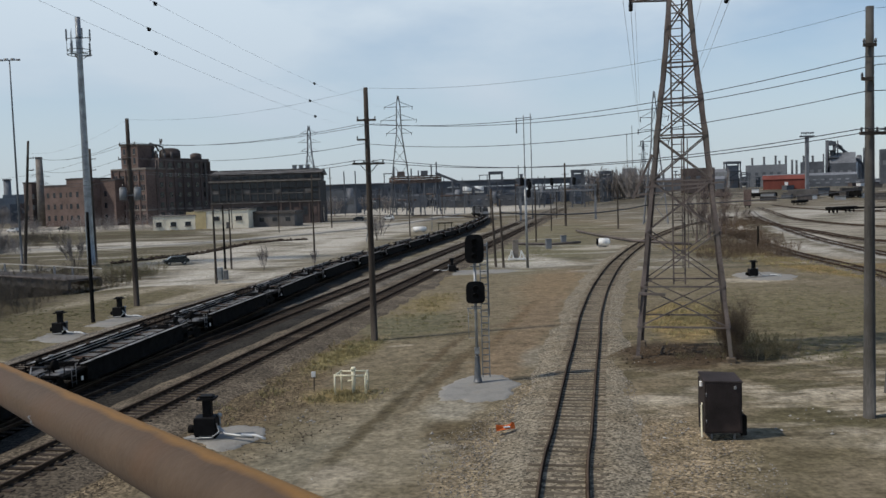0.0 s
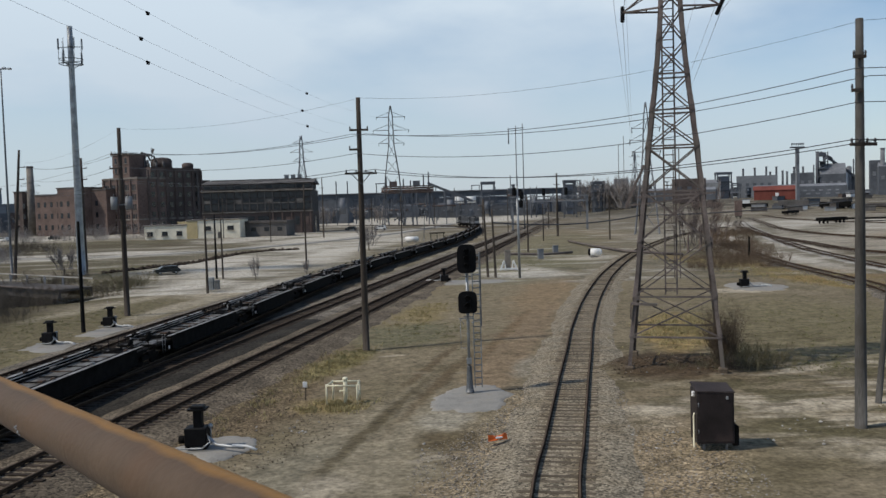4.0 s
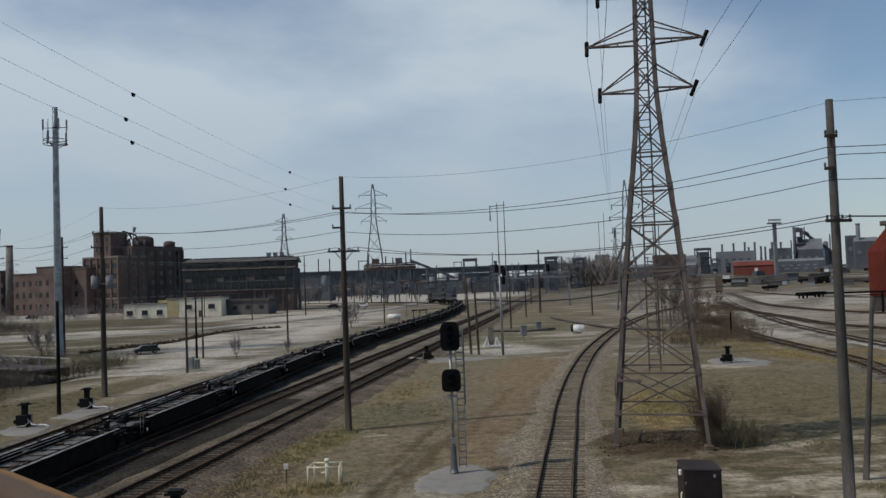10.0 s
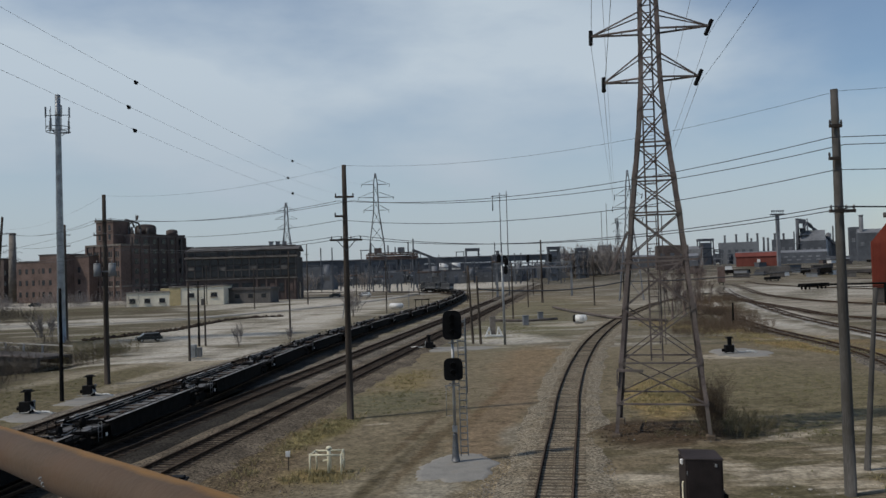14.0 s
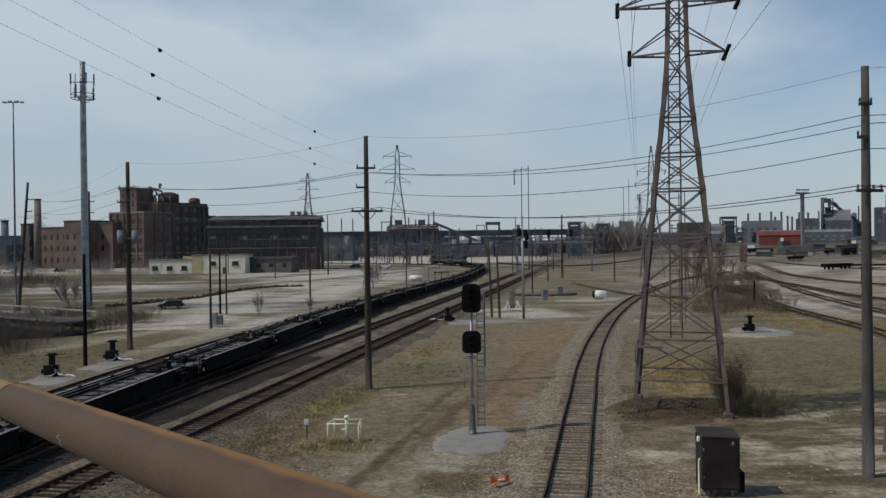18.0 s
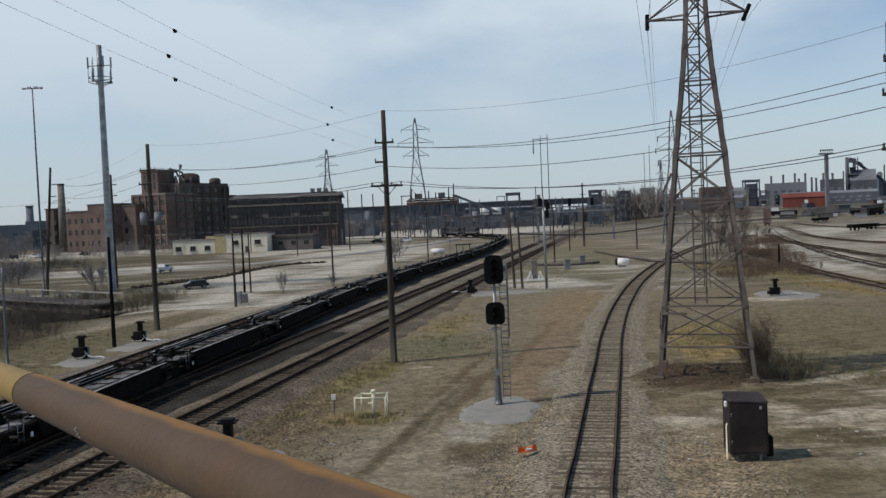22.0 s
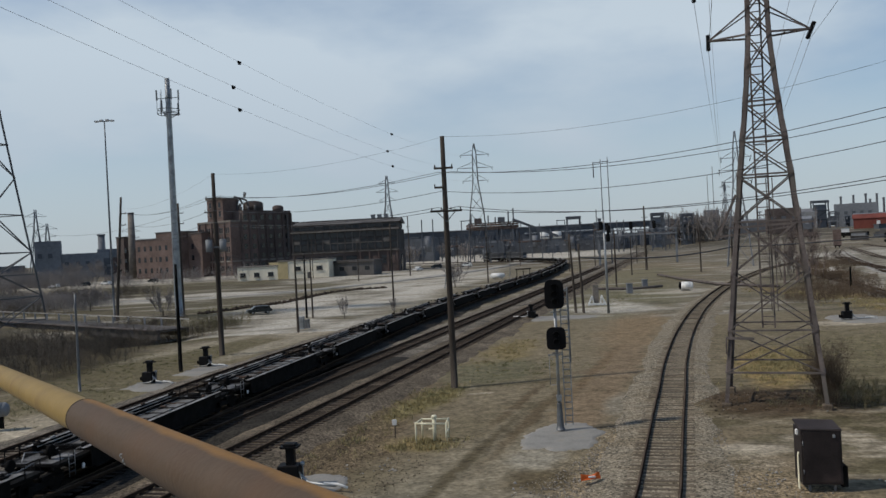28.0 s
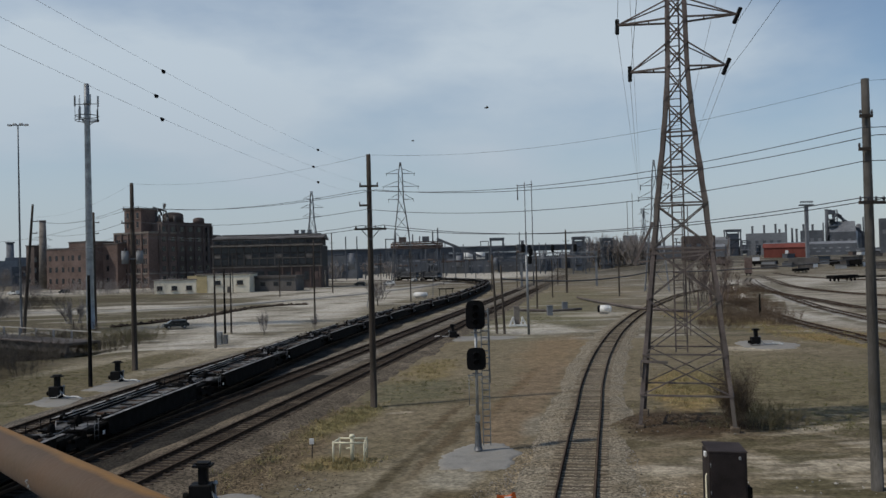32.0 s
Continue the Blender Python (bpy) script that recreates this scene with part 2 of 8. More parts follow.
M["roof_grey"] = material("roof_grey", (0.11, 0.102, 0.095), 0.8, scale=0.2, fine=2, streak=3, bump=0.2, dark=0.6, light=1.4)
# far_steel and far_dark are lifted and blued to paint in distance haze
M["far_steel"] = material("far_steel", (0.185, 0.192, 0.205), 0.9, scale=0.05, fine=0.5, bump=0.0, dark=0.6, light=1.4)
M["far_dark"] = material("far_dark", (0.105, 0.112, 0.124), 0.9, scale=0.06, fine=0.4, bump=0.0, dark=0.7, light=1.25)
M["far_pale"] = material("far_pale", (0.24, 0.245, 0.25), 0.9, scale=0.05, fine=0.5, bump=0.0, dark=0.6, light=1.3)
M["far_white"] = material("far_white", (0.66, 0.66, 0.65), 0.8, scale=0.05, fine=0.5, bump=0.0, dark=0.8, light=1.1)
M["pylon_grey"] = material("pylon_grey", (0.12, 0.122, 0.125), 0.8, 0.0, scale=0.3, fine=3, bump=0.0)
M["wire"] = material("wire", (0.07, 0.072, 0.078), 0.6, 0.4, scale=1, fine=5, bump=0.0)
# pale copy of wire: haze over distant conductors put into the colour
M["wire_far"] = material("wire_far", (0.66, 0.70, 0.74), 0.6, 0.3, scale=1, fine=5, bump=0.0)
M["glass_ins"] = material("glass_ins", (0.06, 0.06, 0.065), 0.3, scale=4, fine=30, bump=0.0)
M["yellow_pipe"] = material("yellow_pipe", (0.27, 0.18, 0.06), 0.55, scale=9.0, fine=120.0, bump=0.05, bump_scale=160, dark=0.8, light=1.12, tint=(0.20, 0.12, 0.045), tint_amount=0.22, tint_scale=7.0)
M["rust_pipe"] = material("rust_pipe", (0.075, 0.05, 0.035), 0.65, scale=6.0, fine=70.0, bump=0.07, bump_scale=90, dark=0.7, light=1.25, tint=(0.12, 0.062, 0.036), tint_amount=0.33, tint_scale=11.0)
M["dark_ring"] = material("dark_ring", (0.03, 0.024, 0.02), 0.8, scale=8, fine=60, bump=0.1)
M["tyre"] = material("tyre", (0.02, 0.02, 0.02), 0.85, scale=5, fine=40, bump=0.1)
M["car_dark"] = material("car_dark", (0.012, 0.018, 0.02), 0.35, 0.1, scale=1, fine=10, bump=0.0)
M["car_white"] = material("car_white", (0.62, 0.62, 0.6), 0.35, scale=1, fine=10, bump=0.0, dark=0.85)
M["glass"] = material("glass", (0.02, 0.025, 0.03), 0.08, scale=1, fine=10, bump=0.0)
M["loco_blue"] = material("loco_blue", (0.05, 0.052, 0.056), 0.5, scale=0.5, fine=4, bump=0.05)
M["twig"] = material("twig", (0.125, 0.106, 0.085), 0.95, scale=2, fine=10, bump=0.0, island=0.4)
M["bush_rust"] = material("bush_rust", (0.13, 0.097, 0.07), 0.95, scale=1, fine=6, bump=0.0, island=0.4)
M["grass_dry"] = material("grass_dry", (0.34, 0.285, 0.145), 0.95, scale=0.5, fine=4, bump=0.0, island=0.3)
M["grass_green"] = material("grass_green", (0.20, 0.19, 0.095), 0.95, scale=0.5, fine=4, bump=0.0, island=0.3)
M["rubble"] = material("rubble", (0.115, 0.09, 0.066), 0.95, scale=2, fine=10, bump=0.2, island=0.4)
M["pale_rubble"] = material("pale_rubble", (0.32, 0.30, 0.265), 0.9, scale=2, fine=10, bump=0.2, island=0.4)
M["deck_dark"] = material("deck_dark", (0.125, 0.115, 0.10), 0.6, 0.1, scale=0.9, fine=12, bump=0.2, dark=0.45, light=1.8, tint=(0.02, 0.018, 0.017), tint_amount=0.35, tint_scale=1.2)
M["bare_steel"] = material("bare_steel", (0.34, 0.33, 0.32), 0.7, 0.1, scale=0.9, fine=12, bump=0.1, dark=0.35, light=1.3, tint=(0.10, 0.09, 0.08), tint_amount=0.35, tint_scale=1.6)
M["deck_pale"] = material("deck_pale", (0.19, 0.185, 0.175), 0.75, 0.1, scale=0.9, fine=12, bump=0.2, dark=0.5, light=1.4, tint=(0.06, 0.055, 0.05), tint_amount=0.35, tint_scale=1.6)
M["bush_tan"] = material("bush_tan", (0.15, 0.11, 0.076), 0.95, scale=1, fine=6, bump=0.0, island=0.4)
# distance haze is mixed into this grey, and into far_twig below
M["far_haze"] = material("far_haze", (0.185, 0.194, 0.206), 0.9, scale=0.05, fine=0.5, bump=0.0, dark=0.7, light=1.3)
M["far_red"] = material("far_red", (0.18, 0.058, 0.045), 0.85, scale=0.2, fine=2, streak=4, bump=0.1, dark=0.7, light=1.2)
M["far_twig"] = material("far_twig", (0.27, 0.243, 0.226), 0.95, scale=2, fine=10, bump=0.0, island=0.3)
# oily stone with the train's shade also put into its colour
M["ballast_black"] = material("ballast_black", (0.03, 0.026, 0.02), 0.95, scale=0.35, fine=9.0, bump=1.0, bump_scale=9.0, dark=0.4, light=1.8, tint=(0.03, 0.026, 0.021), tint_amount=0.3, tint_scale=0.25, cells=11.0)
M["tie_brown"] = material("tie_brown", (0.05, 0.038, 0.029), 0.95, scale=2, fine=25, streak=0.3, bump=0.6, bump_scale=20, island=0.35)
M["bush_olive"] = material("bush_olive", (0.18, 0.155, 0.092), 0.95, scale=1, fine=6, bump=0.0, island=0.4)
M["twig_rust"] = material("twig_rust", (0.19, 0.15, 0.13), 0.95, scale=2, fine=10, bump=0.0, island=0.3)
M["stone"] = material("stone", (0.26, 0.235, 0.20), 0.95, scale=3, fine=20, bump=0.0, island=0.6)


# ---- mesh tools ----
class Build:
    """Collects vertices and faces of one mesh."""

    def __init__(self):
        self.v, self.f, self.smooth = [], [], []

    def add(self, verts, faces, smooth=False):
        k = len(self.v)
        self.v += [tuple(p) for p in verts]
        self.f += [tuple(i + k for i in f) for f in faces]
        self.smooth += [smooth] * len(faces)
        return self

    def box(self, c, s, m=None, taper=1.0):
        x, y, z = s[0] / 2, s[1] / 2, s[2] / 2
        p = [Vector((a * x * (taper if d > 0 else 1), b * y * (taper if d > 0 else 1), d * z)) for d in (-1, 1) for a, b in ((-1, -1), (1, -1), (1, 1), (-1, 1))]
        p = [(m @ q if m else q) + Vector(c) for q in p]
        return self.add(p, [(3, 2, 1, 0), (4, 5, 6, 7), (0, 1, 5, 4), (1, 2, 6, 5), (2, 3, 7, 6), (3, 0, 4, 7)])

    def soft_box(self, c, s, b=0.02, m=None):
        """A box with all edges chamfered."""
        pts, idx = [], {}
        h = [s[0] / 2, s[1] / 2, s[2] / 2]
        for sx in (-1, 1):
            for sy in (-1, 1):
                for sz in (-1, 1):
                    for a in range(3):
                        q = [sx * h[0], sy * h[1], sz * h[2]]
                        for k in range(3):
                            if k != a:
                                q[k] -= (sx, sy, sz)[k] * b
                        idx[(sx, sy, sz, a)] = len(pts)
                        pts.append((m @ Vector(q) if m else Vector(q)) + Vector(c))
        faces = []
        for a in range(3):
            o = [k for k in range(3) if k != a]
            for sg in (-1, 1):
                ring = []
                for p, q in ((-1, -1), (1, -1), (1, 1), (-1, 1)):
                    w = [0, 0, 0]
                    w[a], w[o[0]], w[o[1]] = sg, p, q
                    ring.append(idx[(*w, a)])
                faces.append(ring)
        for a in range(3):
            o = [k for k in range(3) if k != a]
            for p in (-1, 1):
                for q in (-1, 1):
                    ring = []
                    for sg, face in ((-1, o[0]), (-1, o[1]), (1, o[1]), (1, o[0])):
                        w = [0, 0, 0]
                        w[a], w[o[0]], w[o[1]] = sg, p, q
                        ring.append(idx[(*w, face)])
                    faces.append(ring)
        for sx in (-1, 1):
            for sy in (-1, 1):
                for sz in (-1, 1):
                    faces.append([idx[(sx, sy, sz, a)] for a in range(3)])
        return self.add(pts, faces)

    def tube(self, p0, p1, r0, r1=None, n=8, caps=True):
        p0, p1 = Vector(p0), Vector(p1)
        r1 = r0 if r1 is None else r1
        d = (p1 - p0).normalized()
        e = d.orthogonal().normalized()
        g = d.cross(e)
        ring = [e * math.cos(2 * math.pi * k / n) + g * math.sin(2 * math.pi * k / n) for k in range(n)]
        self.add([p0 + q * r0 for q in ring] + [p1 + q * r1 for q in ring], [(k, (k + 1) % n, n + (k + 1) % n, n + k) for k in range(n)], True)
        if caps:
            k = len(self.v) - 2 * n
            self.f += [tuple(range(k + n - 1, k - 1, -1)), tuple(range(k + n, k + 2 * n))]
            self.smooth += [False, False]
        return self

    def sweep(self, pts, r, n=6):
        pts = [Vector(p) for p in pts]
        rings = []
        for k, p in enumerate(pts):
            d = (pts[min(k + 1, len(pts) - 1)] - pts[max(k - 1, 0)]).normalized()
            up = Vector((0, 0, 1)) if abs(d.z) < 0.95 else Vector((1, 0, 0))
            e = d.cross(up).normalized()
            g = e.cross(d)
            rr = r[k] if isinstance(r, (list, tuple)) else r
            rings.append([p + (e * math.cos(2 * math.pi * j / n) + g * math.sin(2 * math.pi * j / n)) * rr for j in range(n)])
        fc = [(k * n + j, k * n + (j + 1) % n, (k + 1) * n + (j + 1) % n, (k + 1) * n + j) for k in range(len(pts) - 1) for j in range(n)]
        fc += [tuple(range(n)), tuple(range((len(pts) - 1) * n, len(pts) * n))]
        return self.add([q for ring in rings for q in ring], fc, True)

    def beam(self, p0, p1, w, h=None, up=(0, 0, 1)):
        p0, p1 = Vector(p0), Vector(p1)
        h = w if h is None else h
        d = (p1 - p0).normalized()
        u = Vector(up)
        if abs(d.dot(u)) > 0.97:
            u = Vector((1, 0, 0))
        e = d.cross(u).normalized() * w / 2
        g = e.cross(d).normalized() * h / 2
        pts = [p + a * e + b * g for p in (p0, p1) for a, b in ((-1, -1), (1, -1), (1, 1), (-1, 1))]
        return self.add(pts, [(0, 1, 2, 3), (7, 6, 5, 4), (1, 0, 4, 5), (2, 1, 5, 6), (3, 2, 6, 7), (0, 3, 7, 4)])

    def profile(self, prof, pts, close=True):
        """Sweeps a profile of (side, up) points along a level polyline."""
        pts = [Vector(p) for p in pts]
        n = len(prof)
        rings = []
        for k, p in enumerate(pts):
            d = pts[min(k + 1, len(pts) - 1)] - pts[max(k - 1, 0)]
            d.z = 0
            d.normalize()
            side = Vector((d.y, -d.x, 0))
            rings += [p + side * a + Vector((0, 0, b)) for a, b in prof]
        fc = []
        for k in range(len(pts) - 1):
            for j in range(n if close else n - 1):
                fc.append((k * n + j, k * n + (j + 1) % n, (k + 1) * n + (j + 1) % n, (k + 1) * n + j))
        if close:
            fc += [tuple(range(n - 1, -1, -1)), tuple(range((len(pts) - 1) * n, len(pts) * n))]
        return self.add(rings, fc)

    def prism(self, outline, z0, z1):
        n = len(outline)
        self.add([(x, y, z0) for x, y in outline] + [(x, y, z1) for x, y in outline],
                 [tuple(range(n - 1, -1, -1)), tuple(range(n, 2 * n))] + [(k, (k + 1) % n, n + (k + 1) % n, n + k) for k in range(n)])
        return self

    def ball(self, c, r, n=10, m=6):
        c = Vector(c)
        rr = Vector(r) if isinstance(r, (tuple, list)) else Vector((r, r, r))
        pts = [c + Vector((0, 0, -rr.z))]
        for i in range(1, m):
            a = -math.pi / 2 + math.pi * i / m
            pts += [c + Vector((rr.x * math.cos(a) * math.cos(2 * math.pi * k / n), rr.y * math.cos(a) * math.sin(2 * math.pi * k / n), rr.z * math.sin(a))) for k in range(n)]
        pts.append(c + Vector((0, 0, rr.z)))
        f = [(0, 1 + (k + 1) % n, 1 + k) for k in range(n)]
        for i in range(m - 2):
            f += [(1 + i * n + k, 1 + i * n + (k + 1) % n, 1 + (i + 1) * n + (k + 1) % n, 1 + (i + 1) * n + k) for k in range(n)]
        top = len(pts) - 1
        f += [(1 + (m - 2) * n + k, 1 + (m - 2) * n + (k + 1) % n, top) for k in range(n)]
        return self.add(pts, f, True)

    def mesh(self, name, mat):
        me = bpy.data.meshes.new(name)
        me.from_pydata(self.v, [], self.f)
        me.polygons.foreach_set("use_smooth", self.smooth)
        me.materials.append(mat)
        me.update()
        return me


def thing(name, at=(0, 0, 0), rz=0, label="", category="", group="", kind=""):
    ob = new(name)
    ob.empty_display_size = 0.3
    ob.matrix_basis = pose(*at, 0, 0, rz)
    return tagged(ob, label, category, group, kind)


def part(name, b, mat, parent, label=""):
    me = b if isinstance(b, bpy.types.Mesh) else b.mesh(name, mat)
    ob = new(name, me)
    ob.parent = parent
    return tagged(ob, label)


def solid(name, b, mat, label="", category="", group="", kind="", at=(0, 0, 0)):
    """A thing of one mesh."""
    ob = new(name, b.mesh(name, mat))
    ob.location = at
    return tagged(ob, label, category, group, kind)


def spline(pts, step=2.0):
    """A smooth curve through points, at even steps."""
    p = [Vector(q) if len(q) == 3 else Vector((*q, 0)) for q in pts]
    p = [2 * p[0] - p[1]] + p + [2 * p[-1] - p[-2]]
    fine = []
    for i in range(1, len(p) - 2):
        a, b, c, d = p[i - 1:i + 3]
        for k in range(24):
            t = k / 24
            fine.append(0.5 * (2 * b + (c - a) * t + (2 * a - 5 * b + 4 * c - d) * t * t + (3 * b - a - 3 * c + d) * t ** 3))
    fine.append(p[-2])
    out, need = [fine[0]], step
    for a, b in zip(fine, fine[1:]):
        seg = (b - a).length
        while need <= seg:
            out.append(a + (b - a) * (need / seg))
            need += step
        need -= seg
    return out

# ---- ground ----
def ground_material(name, patches, distant):
    """Yard dirt with wheel tracks, dust, gravel and thin grass in patches of their own shape."""
    m = bpy.data.materials.new(name)
    m.use_nodes = True
    n, l = m.node_tree.nodes, m.node_tree.links
    b = n["Principled BSDF"]
    geo = n.new("ShaderNodeNewGeometry")
    warp = n.new("ShaderNodeTexNoise")
    warp.inputs["Scale"].default_value, warp.inputs["Detail"].default_value = 0.28, 6
    l.new(geo.outputs["Position"], warp.inputs["Vector"])
    sub = n.new("ShaderNodeVectorMath")
    sub.operation = "SUBTRACT"
    sub.inputs[1].default_value = (0.5, 0.5, 0.5)
    l.new(warp.outputs["Color"], sub.inputs[0])
    sc = n.new("ShaderNodeVectorMath")
    sc.operation = "MULTIPLY"
    sc.inputs[1].default_value = (5.0, 5.0, 0.0)
    l.new(sub.outputs[0], sc.inputs[0])
    pos = n.new("ShaderNodeVectorMath")
    l.new(geo.outputs["Position"], pos.inputs[0])
    l.new(sc.outputs[0], pos.inputs[1])
    sc2 = n.new("ShaderNodeVectorMath")
    sc2.operation = "MULTIPLY"
    sc2.inputs[1].default_value = (1.1, 1.1, 0.0)
    warp2 = n.new("ShaderNodeTexNoise")
    warp2.inputs["Scale"].default_value, warp2.inputs["Detail"].default_value = 0.9, 7
    l.new(geo.outputs["Position"], warp2.inputs["Vector"])
    sub2 = n.new("ShaderNodeVectorMath")
    sub2.operation = "SUBTRACT"
    sub2.inputs[1].default_value = (0.5, 0.5, 0.5)
    l.new(warp2.outputs["Color"], sub2.inputs[0])
    l.new(sub2.outputs[0], sc2.inputs[0])
    pos2 = n.new("ShaderNodeVectorMath")
    l.new(geo.outputs["Position"], pos2.inputs[0])
    l.new(sc2.outputs[0], pos2.inputs[1])

    def noise_at(scale, detail=5, lo=0.35, hi=0.65, stretch=None):
        t = n.new("ShaderNodeTexNoise")
        t.inputs["Scale"].default_value, t.inputs["Detail"].default_value = scale, detail
        if stretch:
            mp = n.new("ShaderNodeMapping")
            mp.inputs["Rotation"].default_value = (0, 0, stretch[2])
            mp.inputs["Scale"].default_value = (stretch[0], stretch[1], 1)
            l.new(geo.outputs["Position"], mp.inputs["Vector"])
            l.new(mp.outputs["Vector"], t.inputs["Vector"])
        else:
            l.new(geo.outputs["Position"], t.inputs["Vector"])
        r = n.new("ShaderNodeMapRange")
        r.inputs["From Min"].default_value, r.inputs["From Max"].default_value = lo, hi
        l.new(t.outputs["Fac"], r.inputs["Value"])
        return r.outputs["Result"]

    def over(base, color, fac):
        mix = n.new("ShaderNodeMix")
        mix.data_type = "RGBA"
        l.new(fac, mix.inputs["Factor"])
        if isinstance(base, tuple):
            mix.inputs["A"].default_value = (*base, 1)
        else:
            l.new(base, mix.inputs["A"])
        mix.inputs["B"].default_value = (*color, 1)
        return mix.outputs["Result"]

    def mul(a, c):
        t = n.new("ShaderNodeMath")
        t.operation = "MULTIPLY"
        l.new(a, t.inputs[0])
        if isinstance(c, float):
            t.inputs[1].default_value = c
        else:
            l.new(c, t.inputs[1])
        return t.outputs[0]

    def blob(cx, cy, rx, ry, angle, soft):
        mp = n.new("ShaderNodeMapping")
        mp.vector_type = "TEXTURE"
        mp.inputs["Location"].default_value = (cx, cy, 0)
        mp.inputs["Rotation"].default_value = (0, 0, radians(angle))
        mp.inputs["Scale"].default_value = (rx, ry, 1000)
        l.new((pos2 if min(rx, ry) < 1.7 else pos).outputs[0], mp.inputs["Vector"])
        ln = n.new("ShaderNodeVectorMath")
        ln.operation = "LENGTH"
        l.new(mp.outputs["Vector"], ln.inputs[0])
        r = n.new("ShaderNodeMapRange")
        r.interpolation_type = "SMOOTHSTEP"
        r.inputs["From Min"].default_value, r.inputs["From Max"].default_value = 1 + soft, 1 - soft
        l.new(ln.outputs["Value"], r.inputs["Value"])
        return r.outputs["Result"]

    col = over((0.165, 0.145, 0.110), (0.225, 0.203, 0.162), noise_at(0.09))
    col = over(col, (0.125, 0.115, 0.078), mul(noise_at(0.16, 6, 0.47, 0.62), 0.7))
    for cx, cy, rx, ry, angle, soft, color, amount in patches:
        col = over(col, color, mul(blob(cx, cy, rx, ry, angle, soft), amount))
    col = over(col, (0.10, 0.09, 0.06), mul(noise_at(0.5, 7, 0.56, 0.70), 0.5))
    col = over(col, (0.30, 0.28, 0.24), mul(noise_at(0.33, 7, 0.62, 0.72), 0.45))
    if distant:
        # long low strips of weeds, ash and dust across the open lots
        col = over(col, (0.105, 0.095, 0.066), mul(noise_at(0.13, 8, 0.50, 0.62, (0.55, 1.1, -0.3)), 0.6))
        col = over(col, (0.40, 0.385, 0.355), mul(noise_at(0.10, 8, 0.54, 0.64, (0.5, 1.2, 0.2)), 0.6))
        col = over(col, (0.06, 0.053, 0.042), mul(noise_at(0.25, 8, 0.60, 0.68, (0.4, 1.3, -0.5)), 0.65))
        # bare concrete and lime dust, worn through in ragged strips
        worn = noise_at(0.11, 8, 0.36, 0.50, (0.5, 1.3, 0.15))
        for cx, cy, rx, ry, angle, soft, amount in CONCRETE:
            col = over(col, (0.50, 0.485, 0.455), mul(mul(blob(cx, cy, rx, ry, angle, soft), worn), amount))
        weedy = noise_at(0.2, 7, 0.34, 0.55, (0.5, 1.3, 0.1))
        for cx, cy, rx, ry, angle, soft, amount in WEEDS:
            col = over(col, (0.10, 0.09, 0.058), mul(mul(blob(cx, cy, rx, ry, angle, soft), weedy), amount))
    else:
        # dust drifted in streaks beyond the relay cabinet, weeds between
        col = over(col, (0.40, 0.38, 0.34), mul(mul(noise_at(0.55, 7, 0.50, 0.60, (0.30, 1.5, 0.12)), blob(19, 40, 9, 9, 0, 0.5)), 0.85))
        col = over(col, (0.085, 0.075, 0.052), mul(mul(noise_at(0.7, 8, 0.53, 0.62, (0.6, 1.4, 0.2)), blob(18, 45, 14, 24, 0, 0.5)), 0.6))
        col = over(col, (0.095, 0.09, 0.058), mul(mul(noise_at(0.38, 8, 0.52, 0.58, (0.7, 1.2, 0.3)), blob(19, 44, 11, 15, 0, 0.4)), 0.75))
        # trodden dark soil under the tower
        col = over(col, (0.075, 0.056, 0.04), mul(blob(13.2, 47.4, 4.1, 4.4, -16, 0.3), 0.9))
    mott = n.new("ShaderNodeHueSaturation")
    l.new(col, mott.inputs["Color"])
    mv = n.new("ShaderNodeMapRange")
    mv.inputs["To Min"].default_value, mv.inputs["To Max"].default_value = 0.8, 1.18
    l.new(noise_at(1.3, 8, 0.36, 0.64), mv.inputs["Value"])
    l.new(mv.outputs["Result"], mott.inputs["Value"])
    col = mott.outputs["Color"]
    # coarse stones show pale tops and dark gaps
    cells = n.new("ShaderNodeTexVoronoi")
    cells.inputs["Scale"].default_value = 12.0
    l.new(geo.outputs["Position"], cells.inputs["Vector"])
    hs2 = n.new("ShaderNodeHueSaturation")
    l.new(col, hs2.inputs["Color"])
    cv = n.new("ShaderNodeSeparateColor")
    l.new(cells.outputs["Color"], cv.inputs[0])
    cm = n.new("ShaderNodeMapRange")
    cm.inputs["To Min"].default_value, cm.inputs["To Max"].default_value = 0.2, 2.0
    l.new(cv.outputs[0], cm.inputs["Value"])
    l.new(cm.outputs["Result"], hs2.inputs["Value"])
    gm = None
    for cx, cy, rx, ry, angle in () if distant else ((3.4, 33, 2.5, 12, -12), (6.2, 44, 2.0, 9, -13), (8.0, 29, 2.4, 7, -10), (-9.8, 38, 2.4, 15, -10.6)):
        g = mul(blob(cx, cy, rx, ry, angle, 0.45), 0.8)
        if gm is None:
            gm = g
        else:
            t = n.new("ShaderNodeMath")
            t.operation = "MAXIMUM"
            l.new(gm, t.inputs[0])
            l.new(g, t.inputs[1])
            gm = t.outputs[0]
    if gm is not None:
        mixg = n.new("ShaderNodeMix")
        mixg.data_type = "RGBA"
        l.new(gm, mixg.inputs["Factor"])
        l.new(col, mixg.inputs["A"])
        l.new(hs2.outputs["Color"], mixg.inputs["B"])
        col = mixg.outputs["Result"]
    grit = n.new("ShaderNodeTexNoise")
    grit.inputs["Scale"].default_value, grit.inputs["Detail"].default_value = 5.0, 8
    l.new(geo.outputs["Position"], grit.inputs["Vector"])
    gr = n.new("ShaderNodeMapRange")
